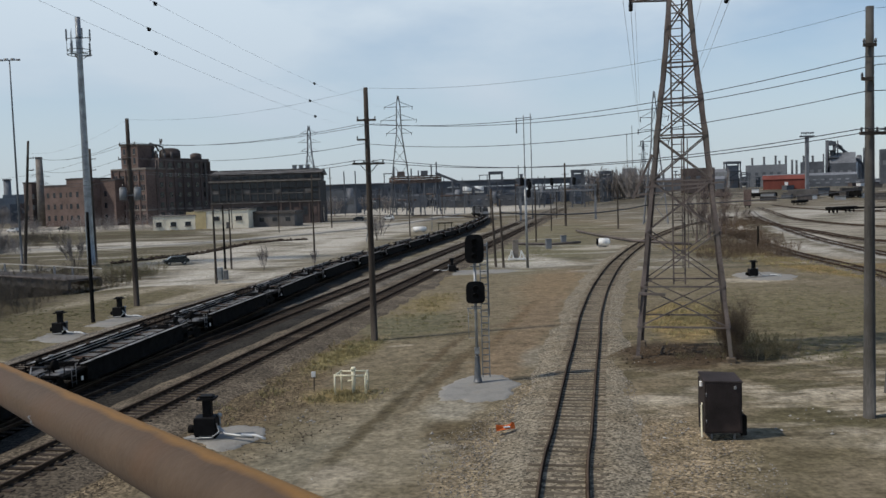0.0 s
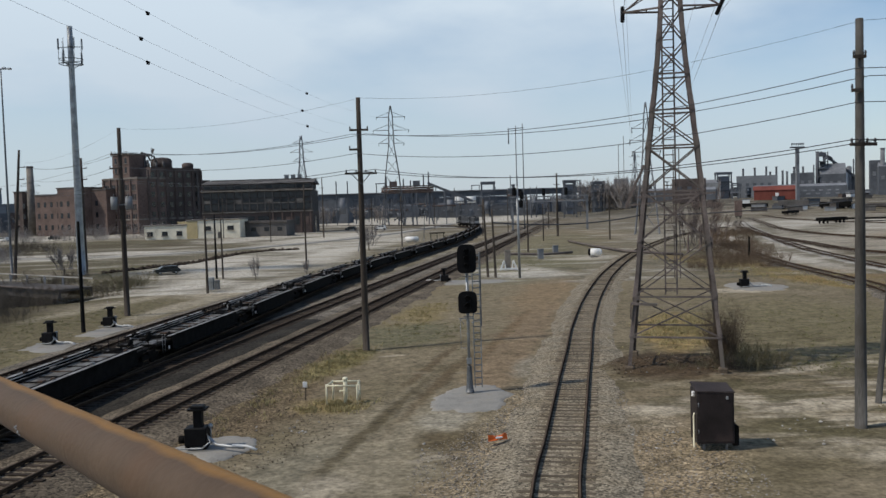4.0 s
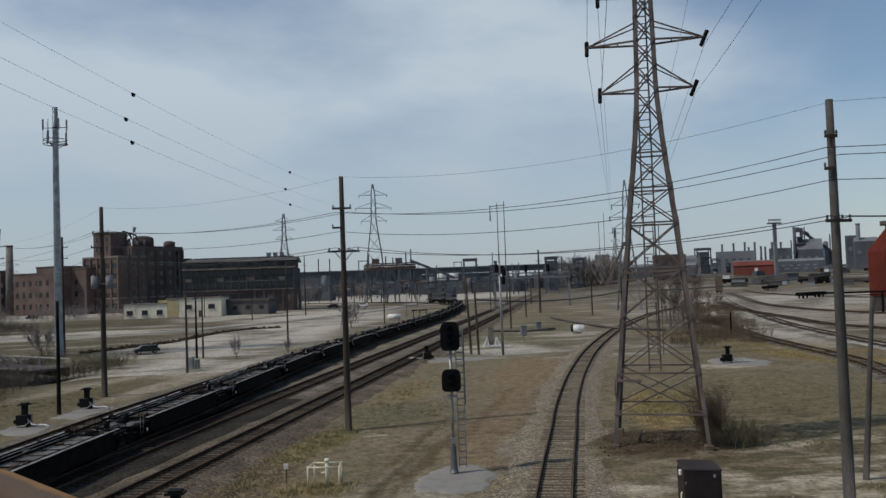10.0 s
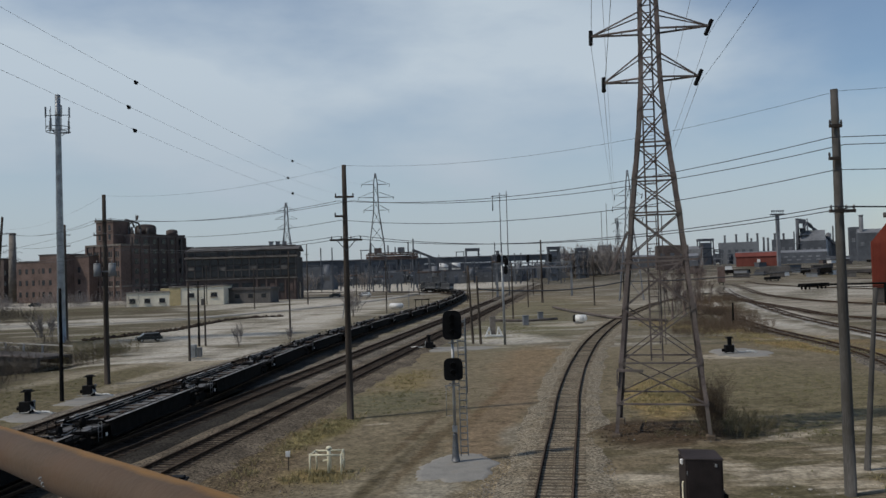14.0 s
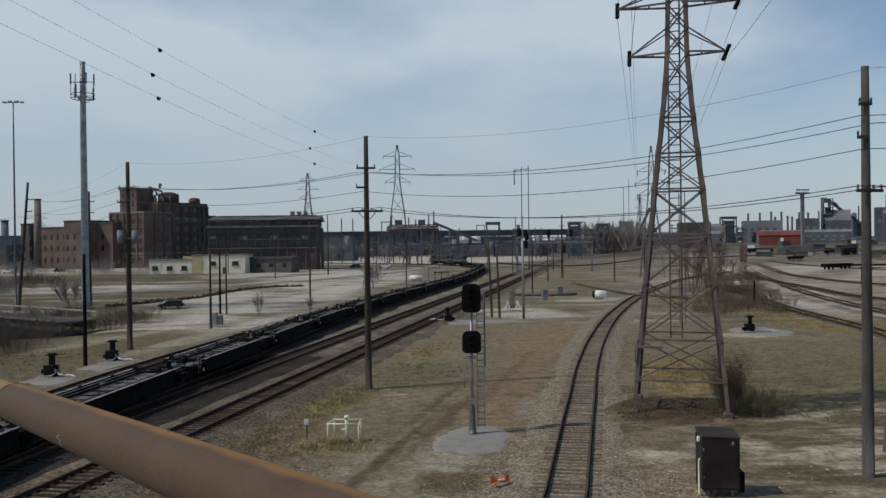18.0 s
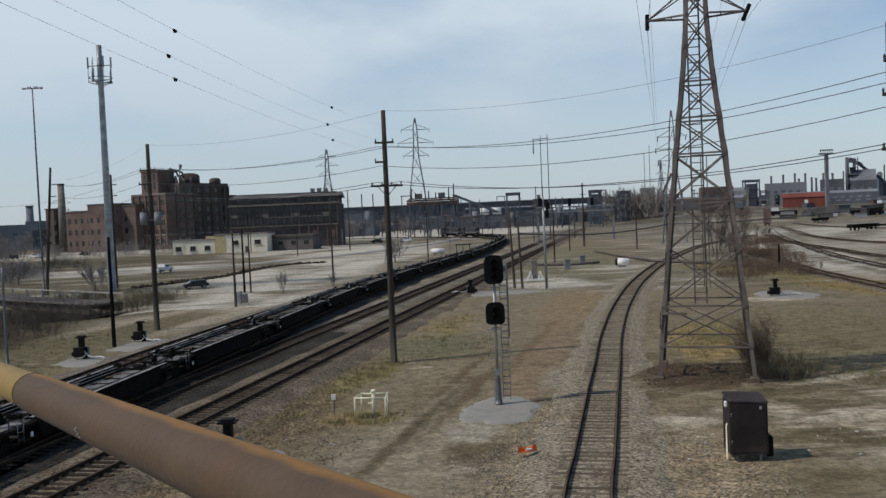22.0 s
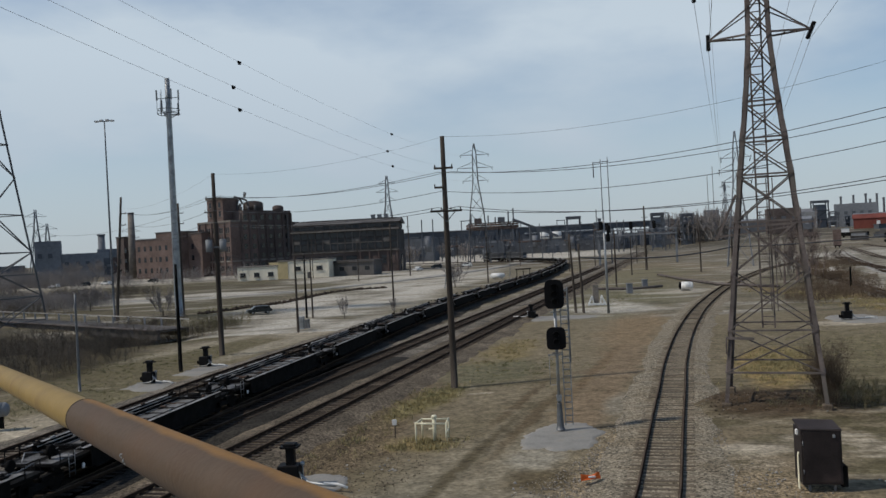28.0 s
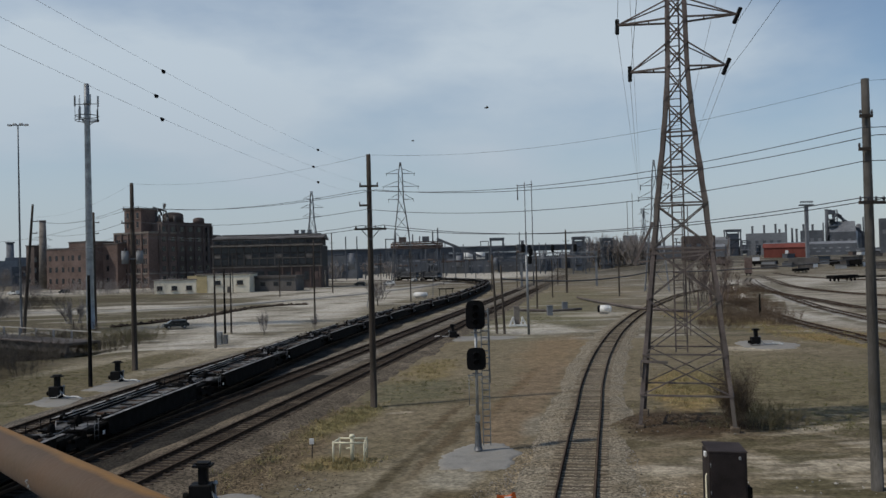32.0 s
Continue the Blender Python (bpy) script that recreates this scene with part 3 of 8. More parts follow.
    gr.inputs["From Min"].default_value, gr.inputs["From Max"].default_value = 0.3, 0.7
    gr.inputs["To Min"].default_value, gr.inputs["To Max"].default_value = 0.55, 1.2
    l.new(grit.outputs["Fac"], gr.inputs["Value"])
    hs = n.new("ShaderNodeHueSaturation")
    l.new(col, hs.inputs["Color"])
    l.new(gr.outputs["Result"], hs.inputs["Value"])
    warm = n.new("ShaderNodeMix")
    warm.data_type, warm.blend_type = "RGBA", "MULTIPLY"
    warm.inputs["Factor"].default_value = 1.0
    l.new(hs.outputs["Color"], warm.inputs["A"])
    warm.inputs["B"].default_value = (1.10, 1.04, 0.93, 1) if distant else (1.085, 0.985, 0.82, 1)
    l.new(warm.outputs["Result"], b.inputs["Base Color"])
    b.inputs["Roughness"].default_value = 0.95
    b.inputs["Specular IOR Level"].default_value = 0.08
    bn = n.new("ShaderNodeBump")
    bn.inputs["Strength"].default_value, bn.inputs["Distance"].default_value = 0.8, 0.05
    l.new(grit.outputs["Fac"], bn.inputs["Height"])
    l.new(bn.outputs["Normal"], b.inputs["Normal"])
    return m


TAN, PALE, DUST, GREEN, DRY, OLIVE, BROWN, DARK, GRAVEL = (0.22, 0.178, 0.134), (0.36, 0.34, 0.30), (0.42, 0.40, 0.36), (0.15, 0.15, 0.108), (0.25, 0.205, 0.11), (0.165, 0.155, 0.105), (0.075, 0.058, 0.044), (0.075, 0.068, 0.05), (0.26, 0.225, 0.172)
# centre, radii, turn, softness, colour, amount
LOT_PATCHES = [
    (0, 680, 500, 240, 0, 0.2, (0.085, 0.08, 0.072), 0.9),
    (-20, 160, 60, 130, 0, 0.4, (0.21, 0.19, 0.145), 0.7),
    (-37, 140, 9.5, 75, -4, 0.3, PALE, 0.95),
    (-27, 103, 5.5, 9, 10, 0.45, DUST, 0.9),
    (-30, 255, 16, 60, -12, 0.35, DUST, 0.9),
    (-27, 180, 8, 30, -8, 0.4, PALE, 0.9),
    (-35, 78, 6, 12, -20, 0.5, OLIVE, 0.9),
    (-47, 121, 6, 10, 20, 0.5, (0.14, 0.13, 0.085), 0.9),
    (-55, 150, 7, 16, 30, 0.5, OLIVE, 0.9),
]
LOT_EDGE_PATCHES = [
    (-165, 318, 95, 13, -6, 0.4, PALE, 0.85),
    (-105, 190, 52, 62, 20, 0.4, (0.085, 0.075, 0.052), 0.85),
    (-70, 232, 30, 7, -8, 0.4, PALE, 0.8),
    (-62, 96, 30, 18, 14, 0.35, (0.058, 0.052, 0.037), 0.97),
    (-44, 76, 8, 18, 14, 0.45, (0.06, 0.054, 0.038), 0.95),
    (-30, 57, 4, 7, 0, 0.5, OLIVE, 0.9),
    (-29, 49, 3.0, 3.0, 0, 0.5, PALE, 0.8),
    # black strip along the train: its shade and dirty ground painted together
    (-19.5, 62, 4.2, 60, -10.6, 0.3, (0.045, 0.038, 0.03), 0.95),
    (-9.5, 42, 3.2, 17, -10.6, 0.4, (0.145, 0.118, 0.086), 0.95),
]
TRACKSIDE_PATCHES = [
    (-8.4, 45, 1.7, 9, -10, 0.5, (0.12, 0.10, 0.07), 0.8),
    (-6.0, 51.5, 1.2, 4.6, -14, 0.6, (0.21, 0.195, 0.10), 0.9),
    (-5.2, 40.3, 1.7, 1.5, 20, 0.6, DRY, 0.9),
    (-2.3, 62.5, 3.3, 6.0, -12, 0.4, GREEN, 0.95),
    # painted strip for the middle utility pole's cast shadow
    (-1.0, 56.5, 3.0, 0.5, 8, 0.6, (0.10, 0.088, 0.06), 0.8),
    (-3.0, 53.5, 0.9, 0.35, 8, 0.4, PALE, 0.8),
    (-2.5, 92, 1.8, 8.0, -12, 0.5, DRY, 0.75),
    (-1.2, 74, 2.0, 7.0, -12, 0.5, (0.22, 0.185, 0.10), 0.7),
    (-2.2, 34.5, 2.6, 11, -13, 0.4, (0.25, 0.235, 0.195), 0.85),
]
TRACK_EDGE_PATCHES = [
    (-5.6, 30, 1.6, 4.0, -13, 0.5, (0.21, 0.205, 0.175), 0.7),
    (-2.6, 37.5, 0.34, 10.5, -13.5, 0.8, (0.105, 0.093, 0.066), 0.95),
    (0.3, 46.0, 0.4, 9.5, -13.5, 0.7, (0.12, 0.097, 0.067), 0.9),
    (-0.4, 50, 0.35, 7.0, -13.5, 0.7, (0.12, 0.097, 0.067), 0.85),
    (-4.0, 28.3, 1.0, 1.4, -13, 0.5, DUST, 0.5),
    (3.6, 49, 1.5, 8.0, -13, 0.4, TAN, 0.95),
    (7.4, 66, 1.9, 14, -14, 0.4, TAN, 0.95),
    (12.0, 92, 3.0, 20, -13, 0.5, (0.24, 0.19, 0.135), 0.9),
    (4.6, 60, 0.4, 14, -14, 0.6, (0.17, 0.13, 0.088), 0.75),
]
MEADOW_PATCHES = [
    (5.2, 48.5, 1.0, 3.2, -12, 0.4, (0.25, 0.24, 0.215), 0.9),
    (4.0, 37, 1.5, 7.0, -12, 0.4, GRAVEL, 0.9),
    (1.6, 29.5, 1.9, 5.0, -10, 0.35, GRAVEL, 0.9),
    (8.0, 31, 2.6, 8, -12, 0.4, (0.25, 0.213, 0.162), 0.9),
    (0.2, 33.6, 1.3, 1.5, -20, 0.45, (0.115, 0.098, 0.068), 0.95),
    (0.2, 36.9, 1.2, 1.6, -20, 0.4, (0.30, 0.295, 0.27), 0.9),
    # cast shadow of the two-head signal, painted on the ground
    (4.4, 42.8, 1.3, 0.55, 5, 0.5, (0.085, 0.08, 0.068), 0.9),
    (-0.3, 31.4, 0.9, 0.25, 20, 0.5, DUST, 0.7),
    (10.0, 37.6, 2.6, 1.1, 8, 0.5, DUST, 0.85),
]
TOWER_FOOT_PATCHES = [
    (8.8, 35.4, 1.3, 1.2, 0, 0.5, (0.26, 0.24, 0.205), 0.7),
    (13.3, 48.2, 3.7, 4.2, -16, 0.35, BROWN, 0.95),
    (17.3, 61.0, 2.7, 9.0, -16, 0.3, (0.31, 0.24, 0.12), 0.95),
    (18.6, 48.5, 2.0, 3.4, -16, 0.5, (0.11, 0.088, 0.06), 0.9),
    (27, 62, 9, 14, -10, 0.5, OLIVE, 0.8),
    (14.7, 34.0, 2.4, 2.2, 10, 0.5, (0.115, 0.108, 0.07), 0.85),
    (17.0, 37.6, 3.8, 1.2, 6, 0.5, DUST, 0.8),
    (14.2, 31.2, 2.0, 0.8, 30, 0.6, DUST, 0.7),
    (12.2, 29.2, 3.2, 1.6, 40, 0.5, (0.17, 0.153, 0.11), 0.75),
]
YARD_PATCHES = [
    (16.5, 30.2, 1.8, 1.0, 35, 0.6, DUST, 0.7),
    (22.0, 46.5, 3.5, 1.2, 5, 0.5, PALE, 0.8),
    (30.8, 85, 3.4, 1.9, 0, 0.45, DUST, 0.9),
    (44, 86, 3.2, 22, 15, 0.4, (0.25, 0.185, 0.09), 0.9),
    (43, 118, 4.5, 24, 14, 0.4, (0.23, 0.165, 0.085), 0.85),
    (75, 175, 18, 70, 24, 0.35, (0.33, 0.31, 0.275), 0.9),
    (150, 330, 80, 150, 24, 0.4, (0.34, 0.325, 0.295), 0.85),
    (30, 230, 24, 55, -12, 0.4, (0.23, 0.195, 0.14), 0.85),
    (7.5, 103, 3.4, 1.6, 6, 0.4, DUST, 0.9),
]
YARD_EDGE_PATCHES = [
    (10.2, 116, 4.2, 4.0, 0, 0.45, DUST, 0.85),
    (3.5, 101, 3.0, 2.0, 0, 0.5, PALE, 0.7),
    (-11.3, 63.2, 1.3, 75, -10.6, 0.35, (0.14, 0.118, 0.09), 0.9),
    (-30.0, 45.3, 2.6, 1.6, 0, 0.2, (0.42, 0.40, 0.36), 0.95),
    (-31.5, 72, 5.5, 22, -8, 0.4, (0.14, 0.13, 0.09), 0.9),
]
VERGE_PATCHES = [
    (-95, 258, 45, 16, -5, 0.3, (0.095, 0.077, 0.056), 0.92),
    (-66, 205, 9, 48, -22, 0.35, (0.135, 0.122, 0.082), 0.85),
    (-20, 225, 5, 30, -14, 0.4, (0.14, 0.125, 0.085), 0.8),
    (70, 385, 130, 75, 0, 0.35, (0.15, 0.128, 0.096), 0.85),
    (-60, 400, 70, 40, -10, 0.35, (0.12, 0.108, 0.088), 0.85),
    (20, 160, 7, 30, -12, 0.45, (0.16, 0.142, 0.095), 0.8),
    (-20, 500, 70, 85, 0, 0.2, (0.42, 0.405, 0.37), 0.95),
    (-108, 185, 48, 52, 20, 0.35, (0.12, 0.108, 0.075), 0.9),
    (-39, 96, 4.5, 9, -20, 0.45, (0.12, 0.112, 0.075), 0.85),
]
VERGE_EDGE_PATCHES = [
    (16, 138, 9, 36, -12, 0.4, (0.17, 0.165, 0.108), 0.8),
    (28, 205, 11, 44, -13, 0.4, (0.185, 0.172, 0.115), 0.8),
    (12, 125, 3, 5, 0, 0.5, (0.30, 0.285, 0.24), 0.7),
    (-25.5, 86, 1.6, 12, -9, 0.5, (0.34, 0.325, 0.29), 0.8),
    (-34, 88, 1.6, 12, -14, 0.5, (0.33, 0.315, 0.275), 0.7),
    (-29.5, 118, 2.4, 12, -6, 0.5, (0.16, 0.146, 0.1), 0.8),
    (-24, 140, 2.4, 14, -10, 0.5, (0.15, 0.137, 0.092), 0.8),
    (25, 140, 7, 4, 0, 0.5, (0.30, 0.27, 0.22), 0.7),
]
# centre, radii, turn, softness, amount
CONCRETE = [(9, 118, 7, 6, 0, 0.4, 0.7), (-10, 540, 80, 120, 0, 0.15, 0.95), (-165, 372, 70, 44, 0, 0.2, 0.9), (-33, 150, 15, 62, -5, 0.25, 0.85), (-44, 285, 34, 42, -14, 0.25, 0.85), (-84, 196, 34, 17, 20, 0.3, 0.85),
            (-26, 100, 7, 16, -9, 0.4, 0.7), (-19, 215, 9, 45, -11, 0.3, 0.8), (66, 172, 7, 66, -13, 0.3, 0.85), (120, 270, 34, 90, -26, 0.3, 0.7), (12, 112, 6, 7, 0, 0.4, 0.7), (24, 142, 7, 6, 0, 0.5, 0.5)]
WEEDS = [(74, 205, 2.5, 60, -16, 0.5, 0.8), (58, 125, 3.0, 40, -8, 0.5, 0.8), (110, 240, 6, 50, -30, 0.5, 0.8), (150, 330, 50, 14, 10, 0.5, 0.7), (-30, 165, 3, 40, -6, 0.6, 0.6), (-52, 262, 5, 40, -22, 0.5, 0.7), (-112, 272, 44, 40, -4, 0.3, 0.9), (-43, 197, 5, 34, 26, 0.4, 0.85), (-41, 122, 5, 22, 8, 0.5, 0.7), (-24, 122, 3, 26, -9, 0.5, 0.6), (47, 150, 7, 60, -14, 0.4, 0.7), (88, 230, 5, 70, -22, 0.4, 0.8)]
PATCHES = LOT_PATCHES + LOT_EDGE_PATCHES + TRACKSIDE_PATCHES + TRACK_EDGE_PATCHES + MEADOW_PATCHES + TOWER_FOOT_PATCHES + YARD_PATCHES + YARD_EDGE_PATCHES + VERGE_PATCHES + VERGE_EDGE_PATCHES


def ditch(x, y):
    """Depth of the cutting that the small road bridge spans."""
    a = radians(18)
    u, v = (x + 62) * math.cos(a) + (y - 98) * math.sin(a), -(x + 62) * math.sin(a) + (y - 98) * math.cos(a)
    w = max(0.0, 1 - (v / 15.0) ** 2)
    e = 1 / (1 + math.exp(max(-30.0, min(30.0, (u - 17) / 3.0))))
    return 3.6 * w * w * e


def far_rise(x, y):
    def ease(v):
        v = min(1.0, max(0.0, v))
        return v * v * (3 - 2 * v)
    return 7.0 * ease((y - 390) / 150) * ease((x - 90) / 90)


def ground_height(x, y):
    z = 0.0
    if -120 < x < 130 and -20 < y < 320:
        z += 0.10 * noise.noise((x * 0.11, y * 0.11, 3.0)) + 0.04 * noise.noise((x * 0.45, y * 0.45, 9.0))
    d = math.hypot((x - 12.5) / 4.5, (y - 46.5) / 4.5)
    if d < 1:
        z += 0.35 * (1 - d * d)
    # the plant on the far side of the yard stands higher
    z += far_rise(x, y)
    z += 1.5 * min(1.0, max(0.0, (y - 420) / 500.0))
    return z - ditch(x, y) - 0.06


def steps(*runs):
    out = []
    for a, b, k in runs:
        out += [a + (b - a) * i / k for i in range(k)]
    return out + [runs[-1][1]]


gx = steps((-4200, -600, 6), (-600, -120, 14), (-120, 60, 120), (60, 130, 30), (130, 600, 14), (600, 4200, 6))
gy = steps((-600, -20, 6), (-20, 20, 14), (20, 150, 110), (150, 320, 50), (320, 800, 20), (800, 4600, 8))
b = Build()
b.add([(x, y, ground_height(x, y)) for y in gy for x in gx],
      [(j * len(gx) + i, j * len(gx) + i + 1, (j + 1) * len(gx) + i + 1, (j + 1) * len(gx) + i) for j in range(len(gy) - 1) for i in range(len(gx) - 1)], True)
# the lots and the yard lie beyond this line; what spreads over it is in both
LOT_LINE = 98.0
M["ground"] = ground_material("yard_ground", [q for q in PATCHES if q[1] - max(q[2], q[3]) < LOT_LINE + 4], False)
M["lot_ground"] = ground_material("lot_ground", [q for q in PATCHES if q[1] + max(q[2], q[3]) > LOT_LINE - 4], True)
sheet = solid("ground", b, M["ground"], "grey-brown yard dirt with wheel tracks and thin grass", "ground", kind="structure")
sheet.data.materials.append(M["lot_ground"])
for face in sheet.data.polygons:
    face.material_index = 1 if face.center.y > LOT_LINE else 0


def strip(name, pts, width, mat, label, z=0.03, wobble=0.4):
    """A worn road or pad lying on the ground, with ragged edges."""
    pts = spline(pts, 2.0)
    b = Build()
    L, R = [], []
    for k, p in enumerate(pts):
        d = pts[min(k + 1, len(pts) - 1)] - pts[max(k - 1, 0)]
        s = Vector((d.y, -d.x, 0)).normalized()
        a = width / 2 + wobble * noise.noise((k * 0.37, 1.0, width))
        c = width / 2 + wobble * noise.noise((k * 0.37, 7.0, width))
        for lst, q in ((L, p - s * a), (R, p + s * c)):
            lst.append(Vector((q.x, q.y, max(ground_height(q.x, q.y), -0.12) + z + 0.06)))
    n = len(pts)
    b.add(L + R + [q - Vector((0, 0, 0.3)) for q in L + R],
          [(k, k + n, k + n + 1, k + 1) for k in range(n - 1)] + [(k + 1, k + 1 + 2 * n, k + 2 * n, k) for k in range(n - 1)] + [(k + n, k + 3 * n, k + 3 * n + 1, k + n + 1) for k in range(n - 1)], True)
    return solid(name, b, mat, label, "road", kind="structure")


M["road_pale"] = material("road_pale", (0.36, 0.34, 0.30), 0.95, scale=0.12, fine=2.5, bump=0.3, dark=0.6, light=1.2, tint=(0.23, 0.21, 0.17), tint_amount=0.4, tint_scale=0.2)
strip("access_road", [(-150, 205), (-110, 196), (-78, 189), (-55, 203), (-38, 232), (-24, 268), (-8, 330), (6, 420)], 7.0, M["road_pale"], "pale worn road along the brick works")
strip("plant_road", [(-260, 400), (-180, 372), (-120, 345), (-60, 335), (-10, 350), (40, 372)], 9.0, M["road_pale"], "pale concrete road before the brick works")

def gravel_pad(outline, label="pale crushed-stone pad with ragged edges"):
    """A low pad of crushed stone: a ragged outline with a rounded shoulder."""
    pts = spline([(x, y, 0) for x, y in outline] + [(*outline[0], 0)], 0.22)[:-1]
    c = sum(pts, Vector((0, 0, 0))) / len(pts)
    n = len(pts)
    rings = []
    for f, z in ((1.06, -0.12), (1.0, 0.015), (0.86, 0.05), (0.4, 0.06)):
        for k, q in enumerate(pts):
            e = f * (1 + (0.2 * noise.noise((q.x * 1.1, q.y * 1.1, 2)) + 0.12 * noise.noise((q.x * 3.4, q.y * 3.4, 6)) if f > 0.8 else 0))
            w = c + (q - c) * e
            rings.append((w.x, w.y, ground_height(w.x, w.y) + z + 0.008 * noise.noise((w.x * 5, w.y * 5, f))))
    b = Build().add(rings, [(j * n + k, j * n + (k + 1) % n, (j + 1) * n + (k + 1) % n, (j + 1) * n + k) for j in range(3) for k in range(n)] + [tuple(3 * n + k for k in range(n))], True)
    return solid("gravel_pad", b, M["pad_stone"], label, "gravel pad", kind="structure")


M["pad_stone"] = material("pad_stone", (0.275, 0.262, 0.236), 0.95, scale=0.9, fine=9.0, bump=0.6, bump_scale=14, dark=0.75, light=1.18, tint=(0.25, 0.225, 0.185), tint_amount=0.3, tint_scale=0.9)
for outline in ([(-0.4, 38.6), (1.0, 38.1), (2.4, 38.4), (3.3, 40.6), (3.0, 43.2), (1.6, 43.8), (0.5, 42.6), (-0.3, 40.6)], [(-10.6, 33.8), (-9.0, 32.0), (-8.0, 32.1), (-7.5, 34.4), (-9.2, 35.3)],
                [(-29.6, 60.2), (-27.2, 58.6), (-25.6, 60.0), (-27.0, 63.2), (-29.2, 63.0)], [(-28.2, 66.4), (-25.4, 65.4), (-24.0, 68.4), (-25.4, 71.6), (-27.6, 71.4)],
                [(-1.4, 100.5), (3.4, 99.6), (7.8, 101.0), (8.6, 105.0), (3.0, 105.4), (-0.6, 104.2)], [(30.0, 86.0), (33.4, 84.0), (36.0, 87.0), (34.6, 92.0), (31.0, 90.6)]):
    gravel_pad(outline)

# ---- tracks ----
def along(s, n, z=0.0):
    """A place by metres along and to the side of the main line."""
    return Vector((0.184 * s + 0.983 * n, 0.983 * s - 0.184 * n, z))


RAIL_FOOT = [(-0.07, 0.0), (0.07, 0.0), (0.07, 0.02), (0.012, 0.035), (0.012, 0.115), (-0.012, 0.115), (-0.012, 0.035), (-0.07, 0.02)]
RAIL_HEAD = [(-0.036, 0.115), (0.036, 0.115), (0.036, 0.15), (0.028, 0.156), (-0.028, 0.156), (-0.036, 0.15)]
TIE_MESH = Build().soft_box((0, 0, 0), (2.55, 0.23, 0.17), 0.015).mesh("tie", M["tie"])
TIE_BROWN = Build().soft_box((0, 0, 0), (2.55, 0.23, 0.17), 0.015).mesh("tie", M["tie_brown"])


def stone_bed(line, z, w):
    """A bed of stone whose shoulders run out unevenly into the dirt."""
    offs = [-w - 2.2, -w - 1.2, -w - 0.4, -w, -1.2, -0.4, 0.4, 1.2, w, w + 0.4, w + 1.2, w + 2.2]
    n = len(offs)
    pts = []
    for k, p in enumerate(line):
        d = line[min(k + 1, len(line) - 1)] - line[max(k - 1, 0)]
        s = Vector((d.y, -d.x, 0)).normalized()
        for o in offs:
            q = p + s * (o + (0.35 * noise.noise((p.x * 0.5 + o, p.y * 0.5, 2.0)) if abs(o) > w else 0))
            e = abs(o)
            h = z - 0.03 if e <= w else z - 0.03 - 0.13 * (e - w) + 0.05 * noise.noise((q.x * 0.6, q.y * 0.6, 5.0))
            pts.append((q.x, q.y, h))
    b = Build()
    b.add(pts, [(k * n + j, k * n + j + 1, (k + 1) * n + j + 1, (k + 1) * n + j) for k in range(len(line) - 1) for j in range(n - 1)], True)
    return b


def railway(name, pts, label, bed_mat, bed=True, ties_from=0, ties_to=0, z=0.14, far_ties=True, bed_w=1.75, sunk=0.03, tie_mat="tie_brown"):
    """One track: bed of stone, ties, two rails. Ties near the bridge are pieces, the others one mesh."""
    t = thing(name, (0, 0, 0), label=label, category="track", kind="structure")
    line = spline(pts, 2.0)
    if bed:
        part("ballast_bed", stone_bed(line, z, bed_w), bed_mat, t)
    for side in (-0.7525, 0.7525):
        off = []
        for k, p in enumerate(line):
            d = line[min(k + 1, len(line) - 1)] - line[max(k - 1, 0)]
            off.append(p + Vector((d.y, -d.x, 0)).normalized() * side + Vector((0, 0, z + 0.03)))
        rail = part("rail", Build().profile(RAIL_FOOT, off), M["rail"], t)
        part("rail_head", Build().profile(RAIL_HEAD, off), M["rail_head"], rail, "worn steel running surface")
    dense = spline(pts, 0.54)
    rest = Build()
    count = 0
    rnd = random.Random(len(pts))
    for k, p in enumerate(dense[:-1]):
        d = dense[k + 1] - p
        ang = math.degrees(math.atan2(d.y, d.x)) - 90 + rnd.uniform(-1.2, 1.2)
        zz = z - 0.05 - sunk + rnd.uniform(-0.015, 0.02)
        if ties_from < p.y < ties_to and count < 140:
            o = new("tie", TIE_MESH if tie_mat == "tie" else TIE_BROWN)
            o.parent = t
            o.matrix_basis = pose(p.x, p.y, zz, rnd.uniform(-0.6, 0.6), rnd.uniform(-0.6, 0.6), ang)
            count += 1
        elif far_ties and p.y < 260 and p.y > -10:
            rest.box(p + Vector((0, 0, zz)), (2.55, 0.23, 0.17), pose(0, 0, 0, 0, 0, ang).to_3x3())
    if rest.v:
        tagged(part("ties", rest, M[tie_mat], t), kind="stuff")
    return t


MAIN1 = [along(s, -20.3) for s in (-60, 0, 60, 120, 200, 300, 420, 700, 1100)]
MAIN2 = [along(s, n) for s, n in ((-60, -25.2), (0, -25.2), (60, -25.2), (120, -25.2), (200, -25.4), (300, -25.6), (420, -25.6), (700, -25.6), (1100, -25.6))]
TRAIN = [(-32, -110), (-27.5, -60), (-22.4, 0), (-20.7, 20), (-19.05, 40.7), (-17.7, 55.6), (-16.4, 67.6), (-14.8, 85), (-13.2, 100), (-8.6, 132), (-1.9, 170), (3.7, 202), (10.5, 255),
         (14.6, 300), (15.4, 326), (12.6, 350), (7, 371), (-2, 393), (-15, 415), (-36, 437), (-70, 452), (-140, 465)]
YARD3 = [(-28.6, 0), (-26.6, 25), (-24.3, 51), (-23.0, 66), (-19.6, 92), (-13.9, 130), (-5.2, 180), (2.0, 225), (8.5, 262), (13.0, 290)]
